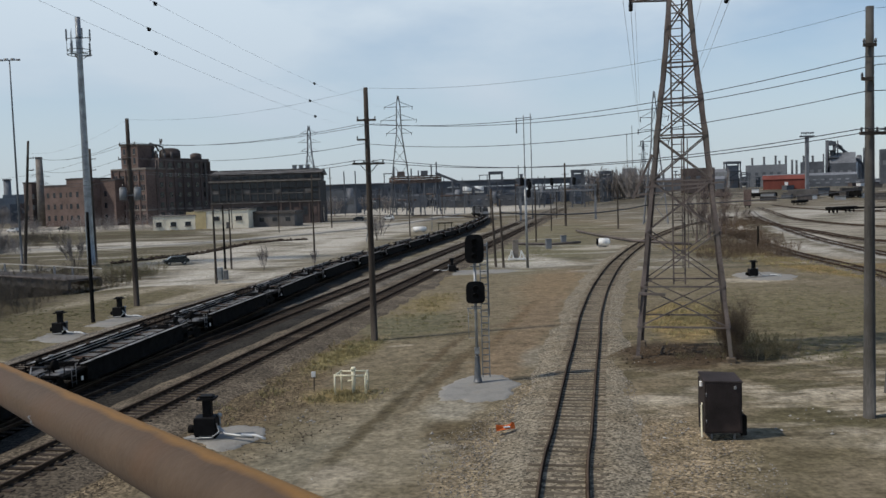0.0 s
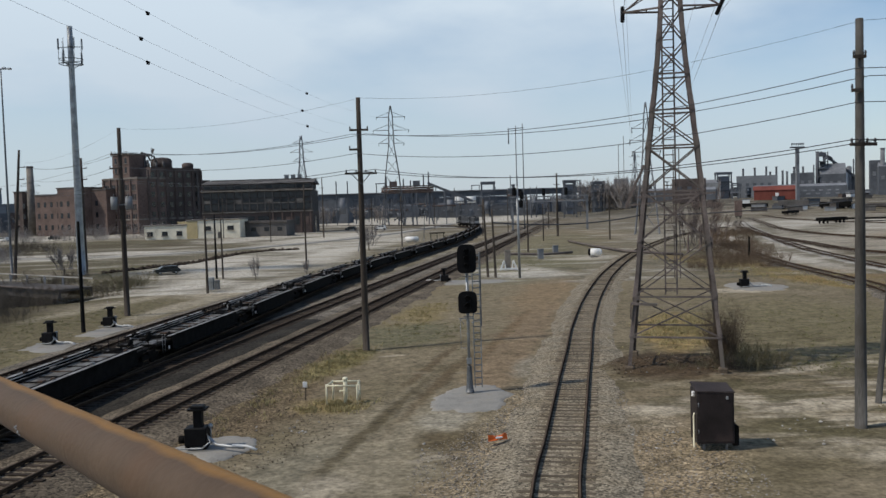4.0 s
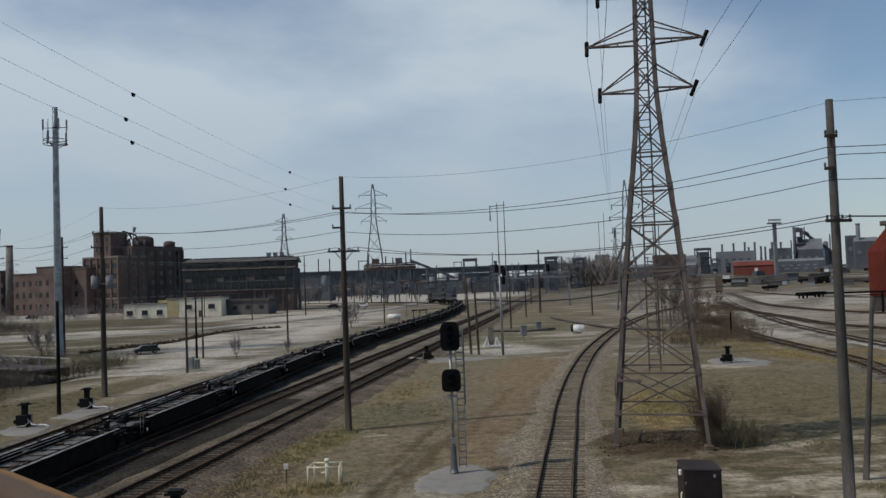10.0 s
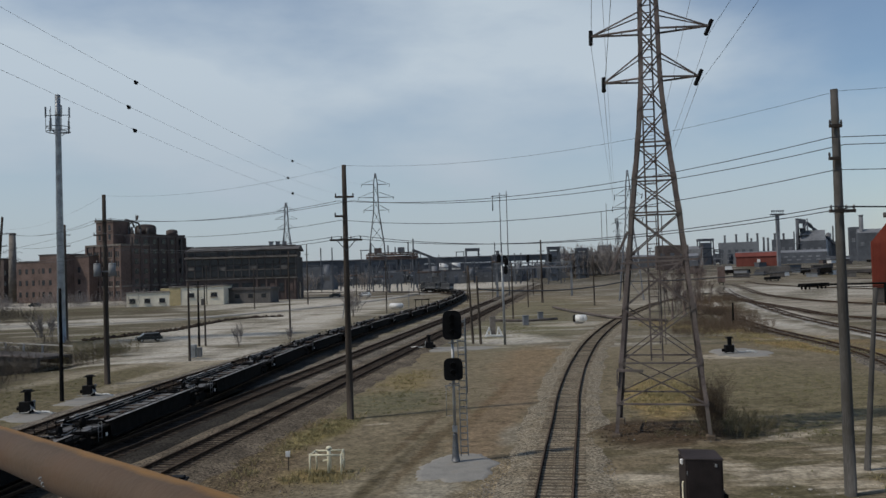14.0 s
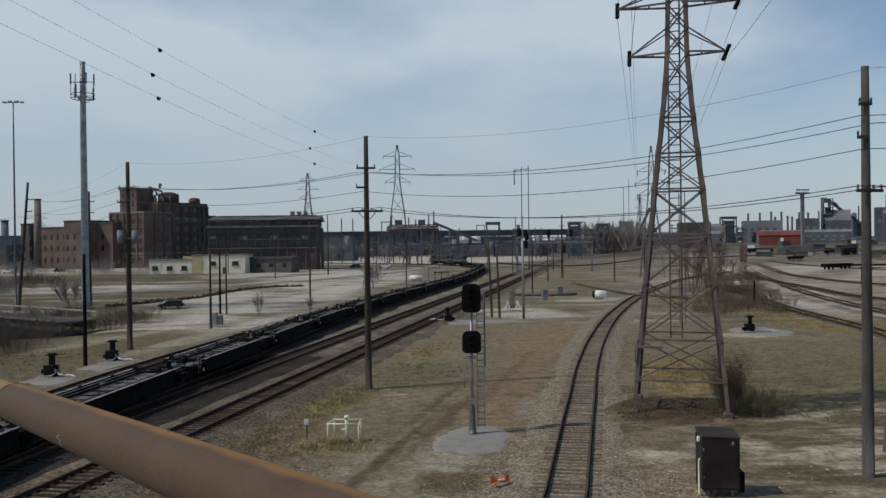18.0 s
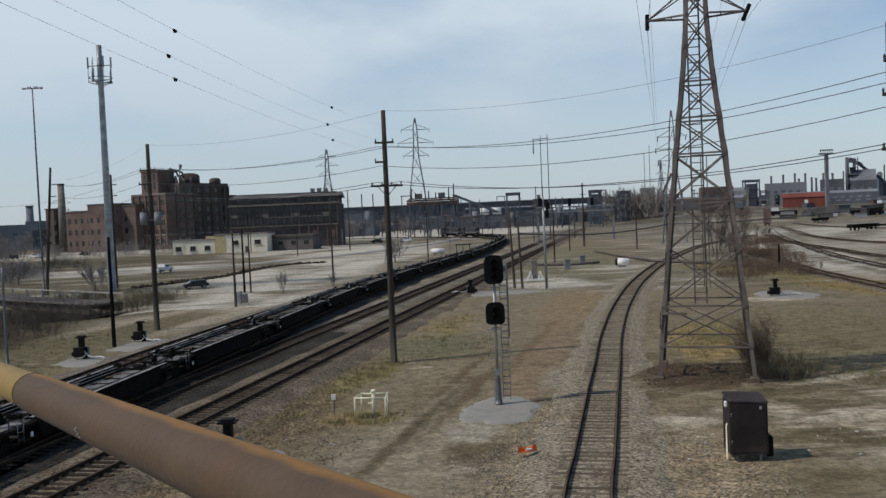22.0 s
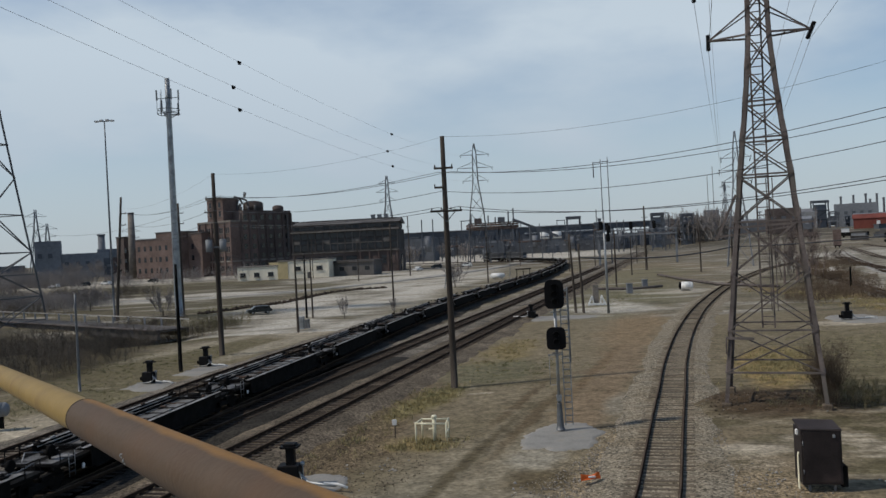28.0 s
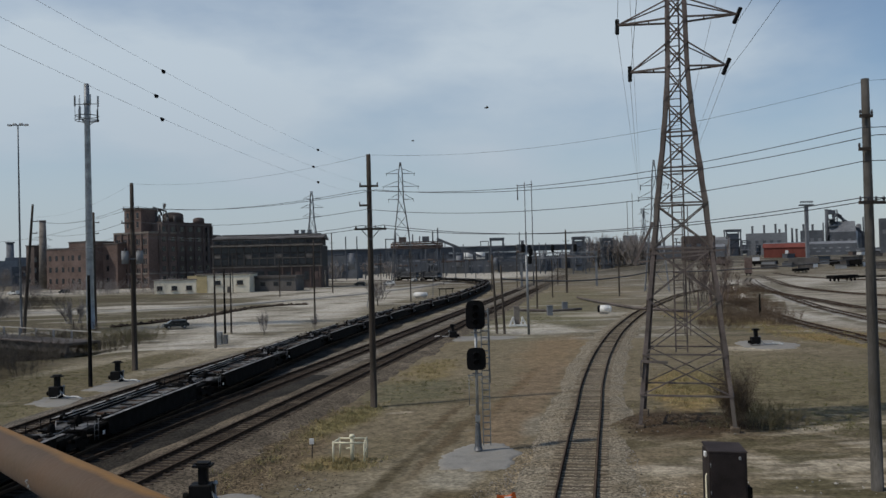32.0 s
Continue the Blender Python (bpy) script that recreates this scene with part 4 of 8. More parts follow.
SIDING = [(-3.6, -30), (-0.35, 0), (3.28, 24.8), (4.72, 32.4), (6.82, 43.2), (8.5, 51.6), (11.0, 64.2), (15.6, 84.2), (22.8, 111), (34, 146), (47, 180), (62, 214), (90, 262)]
railway("main_track", MAIN1, "main line track on dark ballast beside the train", M["ballast"], ties_from=24, ties_to=90)
second_track = railway("second_track", MAIN2, "second main track, its bed darker beside the train", M["ballast_dark"], bed=False, ties_from=60, ties_to=110)
# near stretch: oil and the train's shade are both in this black
part("ballast_bed", stone_bed(spline([along(q, -25.2) for q in (-60, 0, 40, 68)], 2.0), 0.14, 2.2), M["ballast_black"], second_track, "stone bed blackened by oil and painted train shade")
part("ballast_bed", stone_bed(spline([along(q, w) for q, w in ((68, -25.2), (120, -25.2), (200, -25.4), (300, -25.6), (420, -25.6), (700, -25.6), (1100, -25.6))], 2.0), 0.14, 1.75), M["ballast_dark"], second_track, "grey stone bed")
# bed under the cars uses the same shade-darkened stone
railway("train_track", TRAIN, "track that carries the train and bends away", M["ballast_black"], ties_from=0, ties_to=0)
railway("outer_track", YARD3, "outer track beyond the train", M["ballast_dark"], ties_from=40, ties_to=75)
railway("siding", SIDING, "siding with worn ties sunk in pale gravel", M["gravel_pale"], ties_from=20, ties_to=92, z=0.08, bed_w=1.6, sunk=0.052, tie_mat="tie")
# yard on the far side of the tower
YARD_LINES = [
    [(20, 20), (30.5, 45), (38.0, 64.5), (42.9, 81), (44.8, 94), (47.4, 117), (51.8, 141), (60.6, 187), (74, 235), (95, 300)],
    [(31, 25), (42, 52), (49.5, 75), (53.2, 90), (58, 118), (64, 148), (78, 200), (96, 262), (112, 310)],
    [(62, 40), (68, 85), (69.5, 119), (68.2, 140), (71.7, 163), (79, 207), (96, 270), (118, 330)],
    [(110, 110), (96, 150), (90, 190), (96, 235), (112, 290), (130, 350)],
    [(160, 180), (142, 230), (135, 290), (142, 350), (160, 420)],
    [(240, 300), (215, 350), (205, 410), (215, 480)],
]
for k, pts in enumerate(YARD_LINES):
    railway("yard_track", pts, "yard track sunk in pale dust" if k == 1 else "dark yard track curving through pale dirt", M["road_pale"] if k == 1 else M["ballast_dark"], z=0.06, bed_w=1.2, sunk=0.06)

# ---- the train ----
TRAIN_LINE = spline(TRAIN, 0.5)


def train_pose(s, z=0.0):
    """The pose of a vehicle s metres along the train's track, measured from its point at y = 40.7."""
    k = TRAIN_ZERO + s / 0.5
    i = max(0, min(len(TRAIN_LINE) - 2, int(math.floor(k))))
    p = TRAIN_LINE[i].lerp(TRAIN_LINE[i + 1], k - i)
    a, c = TRAIN_LINE[max(0, i - 8)], TRAIN_LINE[min(len(TRAIN_LINE) - 1, i + 9)]
    return pose(p.x, p.y, z, 0, 0, math.degrees(math.atan2(c.y - a.y, c.x - a.x)) - 90)


TRAIN_ZERO = min(range(len(TRAIN_LINE)), key=lambda i: (TRAIN_LINE[i] - Vector((-19.05, 40.7, 0))).length)
# metres that the train has gone by each second
TRAVEL = [(0.0, 0.0), (3.5, 10.3), (5.5, 16.2), (9.0, 25.9), (13.5, 38.6), (15.5, 44.1), (19.0, 53.6), (22.0, 61.8), (25.5, 70.9), (28.0, 77.4), (30.0, 82.6), (32.0, 87.4)]


def travelled(t):
    for (t0, s0), (t1, s1) in zip(TRAVEL, TRAVEL[1:]):
        if t <= t1:
            return s0 + (s1 - s0) * (t - t0) / (t1 - t0)
    return TRAVEL[-1][1]


UNIT = 16.95
RAILTOP = 0.33


def wheelset(parent, y):
    truck = part("truck_frame", Build().box((-0.98, y, 0.5), (0.14, 2.2, 0.26)).box((0.98, y, 0.5), (0.14, 2.2, 0.26)).box((0, y, 0.55), (1.9, 0.4, 0.3))
                 .box((-1.0, y, 0.72), (0.2, 0.7, 0.2)).box((1.0, y, 0.72), (0.2, 0.7, 0.2)), M["black_steel"], parent, "dark cast steel truck")
    for dy in (-0.88, 0.88):
        for x in (-0.76, 0.76):
            part("wheel", Build().tube((x - 0.065, y + dy, 0.46), (x + 0.065, y + dy, 0.46), 0.46, n=20).tube((x - 0.09, y + dy, 0.46), (x + 0.09, y + dy, 0.46), 0.14, n=12), M["black_steel"], truck)


def well_car():
    """An empty container well car unit, its body hung between shared trucks."""
    car = thing("rail_car", label="empty black flat rail car with worn grey deck", category="rail car", group="cars of the train")
    half = UNIT / 2 - 0.35
    for x in (-1.33, 1.33):
        sill = Build()
        # deep side plate, with flanges at top and bottom
        sill.box((x, 0, 0.92), (0.06, 2 * half - 4.4, 0.86))
        sill.box((x + (0.05 if x > 0 else -0.05), 0, 1.36), (0.20, 2 * half - 3.0, 0.07))
        sill.box((x + (0.05 if x > 0 else -0.05), 0, 0.47), (0.20, 2 * half - 4.6, 0.07))
        part("side_sill", sill, M["black_steel"], car)
    for x in (-1.36, 1.36):
        part("top_strip", Build().box((x * 1.015, 0, 1.402), (0.21, 2 * half - 3.2, 0.012)), M["bare_steel"], car, "scuffed bare steel top edge")
    for k in range(-5, 6):
        part("cross_bearer", Build().box((0, k * 1.05, 0.42), (2.6, 0.22, 0.10)), M["black_steel"], car)
    part("floor_plate", Build().soft_box((0.12, 0, 1.17), (1.44, 2 * half - 5.2, 0.06), 0.01), M["deck_dark"], car, "dark worn steel deck")
    part("walkway", Build().soft_box((-0.95, 0, 1.20), (0.20, 2 * half - 5.4, 0.05), 0.01), M["deck_pale"], car, "pale scuffed steel walkway strip")
    part("walkway", Build().soft_box((0.30, half * 0.32, 1.215), (0.55, half * 0.62, 0.02), 0.005), M["deck_pale"], car, "pale scuffed steel walkway strip")
    for x in (-0.62, 0.86):
        part("deck_rib", Build().soft_box((x, 0, 1.24), (0.12, 2 * half - 5.0, 0.16), 0.01), M["black_steel"], car)
    for x, y, w, d in ((-0.2, 3.1, 0.3, 0.22), (0.45, -2.4, 0.25, 0.35), (0.1, -4.3, 0.5, 0.16), (-0.95, 1.2, 0.22, 0.5), (-0.95, -3.4, 0.24, 0.3), (1.12, 0.9, 0.16, 0.4), (1.12, -2.9, 0.16, 0.3)):
        part("lashing_block", Build().soft_box((x, y, 1.25), (w, d, 0.1), 0.015), M["deck_pale"] if w < 0.25 else M["rust_pipe"], car)
    for x, z, r in ((-1.12, 1.33, 0.03), (-0.36, 1.22, 0.022), (0.68, 1.24, 0.03), (1.04, 1.30, 0.024), (1.20, 1.36, 0.03)):
        part("brake_pipe", Build().tube((x, -half + 2.2, z), (x, half - 2.4, z), r, n=6), M["galv_dark" if r < 0.03 else "bare_steel"], car)
    for k in range(9):
        part("cross_strap", Build().box((-0.15 + 0.05 * (k % 3), -half + 3.0 + k * 1.32, 1.225), (1.5, 0.09, 0.07)), M["rust_pipe" if k % 3 == 1 else "black_steel"], car)
    for k in range(6):
        part("chain_clip", Build().soft_box((1.24 if k % 2 else -1.22, -half + 3.4 + k * 1.9, 1.47), (0.12, 0.3, 0.1), 0.02), M["bare_steel" if k % 3 == 0 else "rust_pipe"], car)
    part("hose", Build().sweep([(1.0, half - 2.6, 1.3), (1.15, half - 2.0, 1.48), (0.9, half - 1.2, 1.34), (1.1, half - 0.5, 1.5), (0.8, half - 0.1, 1.3)], 0.03, 6), M["galv_dark"], car)
    part("hose", Build().sweep([(-0.4, -half + 0.2, 1.2), (-0.7, -half + 0.8, 1.42), (-0.3, -half + 1.6, 1.24)], 0.03, 6), M["bare_steel"], car)
    part("under_floor", Build().box((0, 0, 1.08), (2.56, 2 * half - 4.6, 0.05)), M["black_steel"], car)
    for sgn in (-1, 1):
        end = Build()
        y0 = sgn * (half - 1.35)
        end.box((0, y0, 1.06), (2.5, 2.5, 0.10))
        end.box((0, sgn * (half - 2.55), 0.86), (2.6, 0.12, 0.9))
        end.box((0, y0, 0.86), (0.62, 2.7, 0.4))
        end.box((-1.0, y0, 0.98), (0.12, 2.5, 0.2)).box((1.0, y0, 0.98), (0.12, 2.5, 0.2))
        deck = part("end_platform", end, M["black_steel"], car)
        part("tread_plate", Build().box((0.55, y0, 1.118), (0.7, 2.2, 0.012)).box((-0.55, y0, 1.118), (0.7, 2.2, 0.012)), M["deck_grey"], deck, "worn grey tread plate")
        for x in (-1.22, 1.22):
            part("handrail", Build().sweep([(x, sgn * (half - 0.3), 1.1), (x, sgn * (half - 0.3), 1.60), (x, sgn * (half - 0.36), 1.62), (x, sgn * (half - 1.14), 1.62), (x, sgn * (half - 1.2), 1.60), (x, sgn * (half - 1.2), 1.1)], 0.022, 6), M["black_steel"], car)
        for x in (-1.12, 1.12):
            part("corner_cone", Build().box((x, sgn * (half - 2.3), 1.44), (0.3, 0.32, 0.10)).tube((x, sgn * (half - 2.3), 1.49), (x, sgn * (half - 2.3), 1.6), 0.08, 0.05, n=8), M["black_steel"], car)
        part("brake_shaft", Build().tube((0.35, sgn * (half - 0.9), 1.12), (0.35, sgn * (half - 0.9), 1.5), 0.05, n=8), M["black_steel"], car)
        part("brake_wheel", Build().tube((0.32, sgn * (half - 0.9), 1.5), (0.48, sgn * (half - 0.9), 1.5), 0.22, n=14), M["black_steel"], car)
        part("brake_cylinder", Build().tube((-0.5, sgn * (half - 1.6), 1.22), (0.2, sgn * (half - 1.6), 1.22), 0.13, n=10), M["black_steel"], car)
    for y in (0.5, 0.9):
        part("ladder_rail", Build().tube((1.46, -half + y, 0.5), (1.46, -half + y, 1.5), 0.018, n=6), M["galv_dark"], car)
    for z in (0.7, 1.0, 1.3):
        part("rung", Build().tube((1.46, -half + 0.5, z), (1.46, -half + 0.9, z), 0.016, n=6), M["galv_dark"], car)
    # bright reflection on the bearing cap, put in as white paint
    part("bearing_cap_glint", Build().soft_box((1.43, -half + 1.5, 0.72), (0.05, 0.16, 0.20), 0.012), M["white_paint"], car, "small bearing cap, its glint painted white")
    wheelset(car, -UNIT / 2)
    return car


def locomotive():
    """A dark road switcher: walkway, long hood, cab and short hood on two trucks."""
    eng = thing("locomotive", label="dark diesel locomotive leading the train", category="locomotive")
    fr = part("frame", Build().box((0, 0, 1.35), (3.0, 20.0, 0.32)).box((0, 0, 0.95), (2.4, 6.0, 0.7)), M["black_steel"], eng)
    part("long_hood", Build().soft_box((0, -2.6, 2.75), (1.9, 13.2, 2.5), 0.15), M["loco_blue"], eng)
    part("cab", Build().soft_box((0, 5.9, 2.95), (2.9, 3.4, 2.9), 0.2), M["loco_blue"], eng)
    part("short_hood", Build().soft_box((0, 8.6, 2.4), (1.9, 2.0, 1.8), 0.15), M["loco_blue"], eng)
    for x in (-1.46, 1.46):
        part("cab_window", Build().box((x, 5.9, 3.4), (0.04, 1.6, 0.8)), M["window_dark"], eng)
    part("roof_panel", Build().soft_box((0, -2.6, 4.03), (1.5, 12.4, 0.08), 0.02), M["deck_pale"], eng, "dusty grey roof")
    part("cab_roof", Build().soft_box((0, 5.9, 4.42), (2.7, 3.2, 0.1), 0.03), M["deck_pale"], eng, "dusty grey cab roof")
    part("rear_stripe", Build().box((0, -9.23, 2.3), (1.8, 0.03, 0.8)), M["far_pale"], eng, "pale end panel")
    for x in (-0.97, 0.97):
        part("side_stripe", Build().box((x, -2.6, 1.95), (0.03, 12.6, 0.22)), M["far_pale"], eng, "pale side stripe")
    for k in (-6.0, -3.8):
        part("radiator_fan", Build().tube((0, k, 4.0), (0, k, 4.12), 0.7, n=16), M["black_steel"], eng)
    part("exhaust_box", Build().box((0, 0.3, 4.1), (0.5, 0.9, 0.25)), M["black_steel"], eng)
    for x in (-1.45, 1.45):
        for k in range(-4, 5):
            part("stanchion", Build().tube((x, k * 2.2, 1.5), (x, k * 2.2, 2.5), 0.02, n=6), M["galv"], eng)
        part("handrail", Build().tube((x, -9.2, 2.5), (x, 9.2, 2.5), 0.02, n=6), M["galv"], eng)
    for y in (-6.6, 6.6):
        tk = part("truck", Build().box((0, y, 0.75), (2.5, 3.9, 0.45)), M["black_steel"], eng)
        for dy in (-1.4, 0, 1.4):
            for x in (-0.76, 0.76):
                part("wheel", Build().tube((x - 0.07, y + dy, 0.51), (x + 0.07, y + dy, 0.51), 0.51, n=18), M["black_steel"], tk)
    return eng


def vehicle_rows(start, z):
    return [(t, train_pose(start + travelled(t), z)) for t in (0.0, 3.5, 5.5, 9.0, 13.5, 15.5, 19.0, 22.0, 25.5, 28.0, 30.0, 32.0)]


MOVING = []
LOCO_START = 279.0
first_car = well_car()
spots = [6.6 + UNIT * k for k in range(-6, 16)]
for i, s in enumerate(spots):
    if s > LOCO_START - 18:
        continue
    car = first_car if i == 0 else copy_thing(first_car, Matrix.Identity(4))
    MOVING.append((car, vehicle_rows(s, RAILTOP)))
lead = locomotive()
MOVING.append((lead, vehicle_rows(LOCO_START + 0.5, RAILTOP)))
second = copy_thing(lead, Matrix.Identity(4))
MOVING.append((second, vehicle_rows(LOCO_START + 21.5, RAILTOP)))

# ---- railing of the overpass, close to the camera ----
def stripe_material():
    """Brown rust, with old yellow paint left in a ragged stripe along the top."""
    m = material("rust_pipe_striped", (0.098, 0.066, 0.043), 0.6, scale=12.0, fine=150.0, bump=0.06, bump_scale=160, dark=0.82, light=1.14, tint=(0.108, 0.066, 0.04), tint_amount=0.34, tint_scale=9.0)
    n, l = m.node_tree.nodes, m.node_tree.links
    b = n["Principled BSDF"]
    old = b.inputs["Base Color"].links[0].from_socket
    co = n.new("ShaderNodeTexCoord")
    sp = n.new("ShaderNodeSeparateXYZ")
    l.new(co.outputs["Object"], sp.inputs[0])
    nz = n.new("ShaderNodeTexNoise")
    nz.inputs["Scale"].default_value, nz.inputs["Detail"].default_value = 14.0, 6
    l.new(co.outputs["Object"], nz.inputs["Vector"])
    ma = n.new("ShaderNodeMath")
    ma.operation = "MULTIPLY_ADD"
    l.new(nz.outputs["Fac"], ma.inputs[0])
    ma.inputs[1].default_value = 0.010
    l.new(sp.outputs["Y"], ma.inputs[2])
    mr = n.new("ShaderNodeMapRange")
    mr.inputs["From Min"].default_value, mr.inputs["From Max"].default_value = 0.0185, 0.0225
    l.new(ma.outputs[0], mr.inputs["Value"])
    mix = n.new("ShaderNodeMix")
    mix.data_type = "RGBA"
    l.new(mr.outputs["Result"], mix.inputs["Factor"])
    l.new(old, mix.inputs["A"])
    mix.inputs["B"].default_value = (0.25, 0.13, 0.04, 1)
    l.new(mix.outputs["Result"], b.inputs["Base Color"])
    return m


M["rust_striped"] = stripe_material()
AX = Vector((-0.6176, 0.7851, -0.0470)).normalized()       # along the rail, away to the left
A0 = Vector((-0.346, 0.753, 9.116))
out_dir = Vector((0.7851, 0.6176, 0.0)).normalized()
side = (out_dir - AX * out_dir.dot(AX) + Vector((0, 0, 1.5))).normalized()
side = (side - AX * side.dot(AX)).normalized()
frame_pipe = Matrix((AX, side, AX.cross(side))).transposed().to_4x4()
railing = thing("guard_rail", (A0.x, A0.y, 7.62), label="rusty pipe guard rail with worn yellow paint", category="railing")


def local_tube(x0, x1, r, n=40):
    """A pipe along its own x axis, with slight dents so that its edge is not dead straight."""
    b = Build()
    k = 60
    rings = []
    for i in range(k + 1):
        x = x0 + (x1 - x0) * i / k
        for j in range(n):
            a = 2 * math.pi * j / n
            rr = r * (1 + 0.0008 * noise.noise((x * 14, math.cos(a) * 1.2, math.sin(a) * 1.2 + r)))
            rings.append((x, rr * math.cos(a), rr * math.sin(a)))
    b.add(rings, [(i * n + j, i * n + (j + 1) % n, (i + 1) * n + (j + 1) % n, (i + 1) * n + j) for i in range(k) for j in range(n)], True)
    b.add([rings[j] for j in range(n)] + [rings[k * n + j] for j in range(n)], [tuple(range(n)), tuple(range(2 * n - 1, n - 1, -1))])
    return b


def on_pipe(name, b, mat, label=""):
    ob = part(name, b, mat, railing, label)
    ob.matrix_basis = Matrix.Translation((0, 0, A0.z - 7.62)) @ frame_pipe
    return ob


on_pipe("sleeve", local_tube(-1.3, 0.289, 0.0204), M["rust_striped"], "brown rusted pipe sleeve with a yellow stripe")
on_pipe("pipe", local_tube(0.2905, 3.4, 0.0192), M["yellow_pipe"], "faded yellow painted pipe")
on_pipe("seam", Build().tube((0.2885, 0, 0), (0.2915, 0, 0), 0.02065, n=40), M["dark_ring"], "dark gap at the pipe joint")
scar = Build()
for k in range(9):
    a = radians(205 + k * 3.2)
    x = 0.030 + 0.0045 * math.sin(k * 1.3)
    scar.ball((x, 0.0204 * math.cos(a), 0.0204 * math.sin(a)), (0.0016, 0.0009, 0.0009), 6, 4)
on_pipe("scratch", scar, M["far_pale"], "bare metal scratch")
for x in (-1.1, 1.8, 3.3):
    base = frame_pipe @ Vector((x, 0, 0)) + Vector((0, 0, A0.z - 7.62))
    part("post", Build().tube((base.x, base.y, -0.02), (base.x, base.y, base.z), 0.0225, n=24), M["dark_ring"], railing, "dark rusted pipe post")
deck = Build()
e1, e2 = Vector((AX.x, AX.y, 0)).normalized(), Vector((-0.786, -0.618, 0)).normalized()
corner = [A0 + e1 * a + e2 * c for a, c in ((-9, -0.04), (9, -0.04), (9, 7.0), (-9, 7.0))]
deck.prism([(p.x, p.y) for p in corner], 6.9, 7.6)
solid("overpass_deck", deck, M["concrete"], "concrete deck of the overpass under the railing", "bridge deck", kind="structure")
pier = Build()
for a in (-8, 8):
    p = A0 + e1 * a + e2 * 3.5
    pier.box((p.x, p.y, 3.4), (1.0, 1.0, 7.0))
solid("overpass_piers", pier, M["concrete"], "concrete piers that carry the overpass", "bridge pier", kind="structure")

# ---- wooden poles ----
LINE_DIR = Vector((-0.71, 0.70, 0))
ARM_DIR = Vector((0.70, 0.71, 0))


def pole(name, base, top, r, label, mat="wood_pole", arms=(), category="utility pole", group="", top_xy=None, cap=True, n=12):
    """A tapered pole with cross arms: (height, half length, offset along the arm, insulators, direction)."""
    p = thing(name, (*base, -0.1), label=label, category=category, group=group)
    dx, dy = (top_xy[0] - base[0], top_xy[1] - base[1]) if top_xy else (0, 0)
    h = top + 0.1
    pts = [(dx * k / 6, dy * k / 6, h * k / 6) for k in range(7)]
    part("shaft", Build().sweep(pts, [r * (1 - 0.38 * k / 6) for k in range(7)], n), M[mat], p)
    for z, half, off, ins, d in arms:
        d = Vector(d).normalized()
        c = Vector((dx * z / top, dy * z / top, z + 0.1)) + d * off + d.cross(Vector((0, 0, 1))) * (r * 0.9)
        arm = part("crossarm", Build().beam(c - d * half, c + d * half, 0.10, 0.13), M["wood_pole"], p)
        for k in range(ins):
            q = c + d * (half * 0.9 * (2 * k / max(1, ins - 1) - 1))
            part("insulator", Build().tube(q, q + Vector((0, 0, 0.16)), 0.03, n=6).tube(q + Vector((0, 0, 0.1)), q + Vector((0, 0, 0.24)), 0.055, 0.035, n=8), M["glass_ins"], arm)
        if half > 0.9:
            br = Build()
            for s in (-1, 1):
                br.beam(c + d * s * half * 0.6, Vector((c.x, c.y, c.z - 0.7)), 0.03, 0.05)
            part("arm_brace", br, M["galv_dark"], p)
    return p


mid_pole = pole("utility_pole", (-4.74, 55.75), 16.4, 0.23, "tall dark wooden utility pole with crossarms", arms=((14.3, 0.62, 0.0, 2, (1, 0, 0)), (13.05, 0.35, -0.3, 1, (1, 0, 0)), (11.5, 1.05, 0.0, 4, (0.97, 0.25, 0))), group="line poles")
right_pole = pole("utility_pole", (16.8, 33.65), 16.1, 0.235, "thick grey weathered wooden utility pole", "wood_grey", arms=((11.2, 0.58, 0.0, 4, (0.98, 0.2, 0)), (13.3, 0.22, -0.2, 1, (1, 0, 0)), (14.6, 0.25, -0.1, 2, (1, 0, 0))), group="line poles")
trans_pole = pole("utility_pole", (-28.6, 78.77), 17.2, 0.27, "dark wooden pole with two pale transformers", arms=((14.8, 0.75, 0.0, 2, (1, 0, 0)), (13.5, 0.5, -0.4, 1, (1, 0, 0))), group="line poles")
for x in (-0.62, 0.72):
    can = part("transformer", Build().tube((x, -0.28, 9.85), (x, -0.28, 10.95), 0.31, n=16), M["far_pale"], trans_pole, "pale grey transformer can")
    part("transformer_lid", Build().tube((x, -0.28, 10.95), (x, -0.28, 11.03), 0.33, 0.25, n=16), M["galv"], can)
    part("bushing", Build().tube((x, -0.28, 11.03), (x, -0.28, 11.3), 0.05, n=8), M["glass_ins"], can)
part("hanger", Build().beam((-0.7, -0.18, 10.3), (0.8, -0.18, 10.3), 0.08, 0.12), M["galv_dark"], trans_pole)

pole("utility_pole", (-28.45, 68.5), 8.85, 0.17, "short black tarred pole at the track", "black_steel", group="short poles")
pole("utility_pole", (-26.45, 98.6), 8.85, 0.16, "short dark pole beside a relay box", group="short poles")
pole("utility_pole", (-30.6, 119.1), 8.9, 0.17, "short dark pole in the pale lot", "black_steel", arms=((8.2, 0.4, 0, 0, (1, 0, 0)),), group="short poles")
pole("utility_pole", (-29.6, 118.6), 8.5, 0.14, "slim dark pole in the pale lot", group="short poles")
pole("utility_pole", (-20.1, 132.6), 13.1, 0.15, "slim dark pole at the lot's edge", group="short poles")
pole("utility_pole", (-36.0, 276.7), 19.3, 0.24, "far dark wooden pole with a small arm", arms=((16.0, 0.7, 0, 0, (1, 0, 0)),), group="far poles")
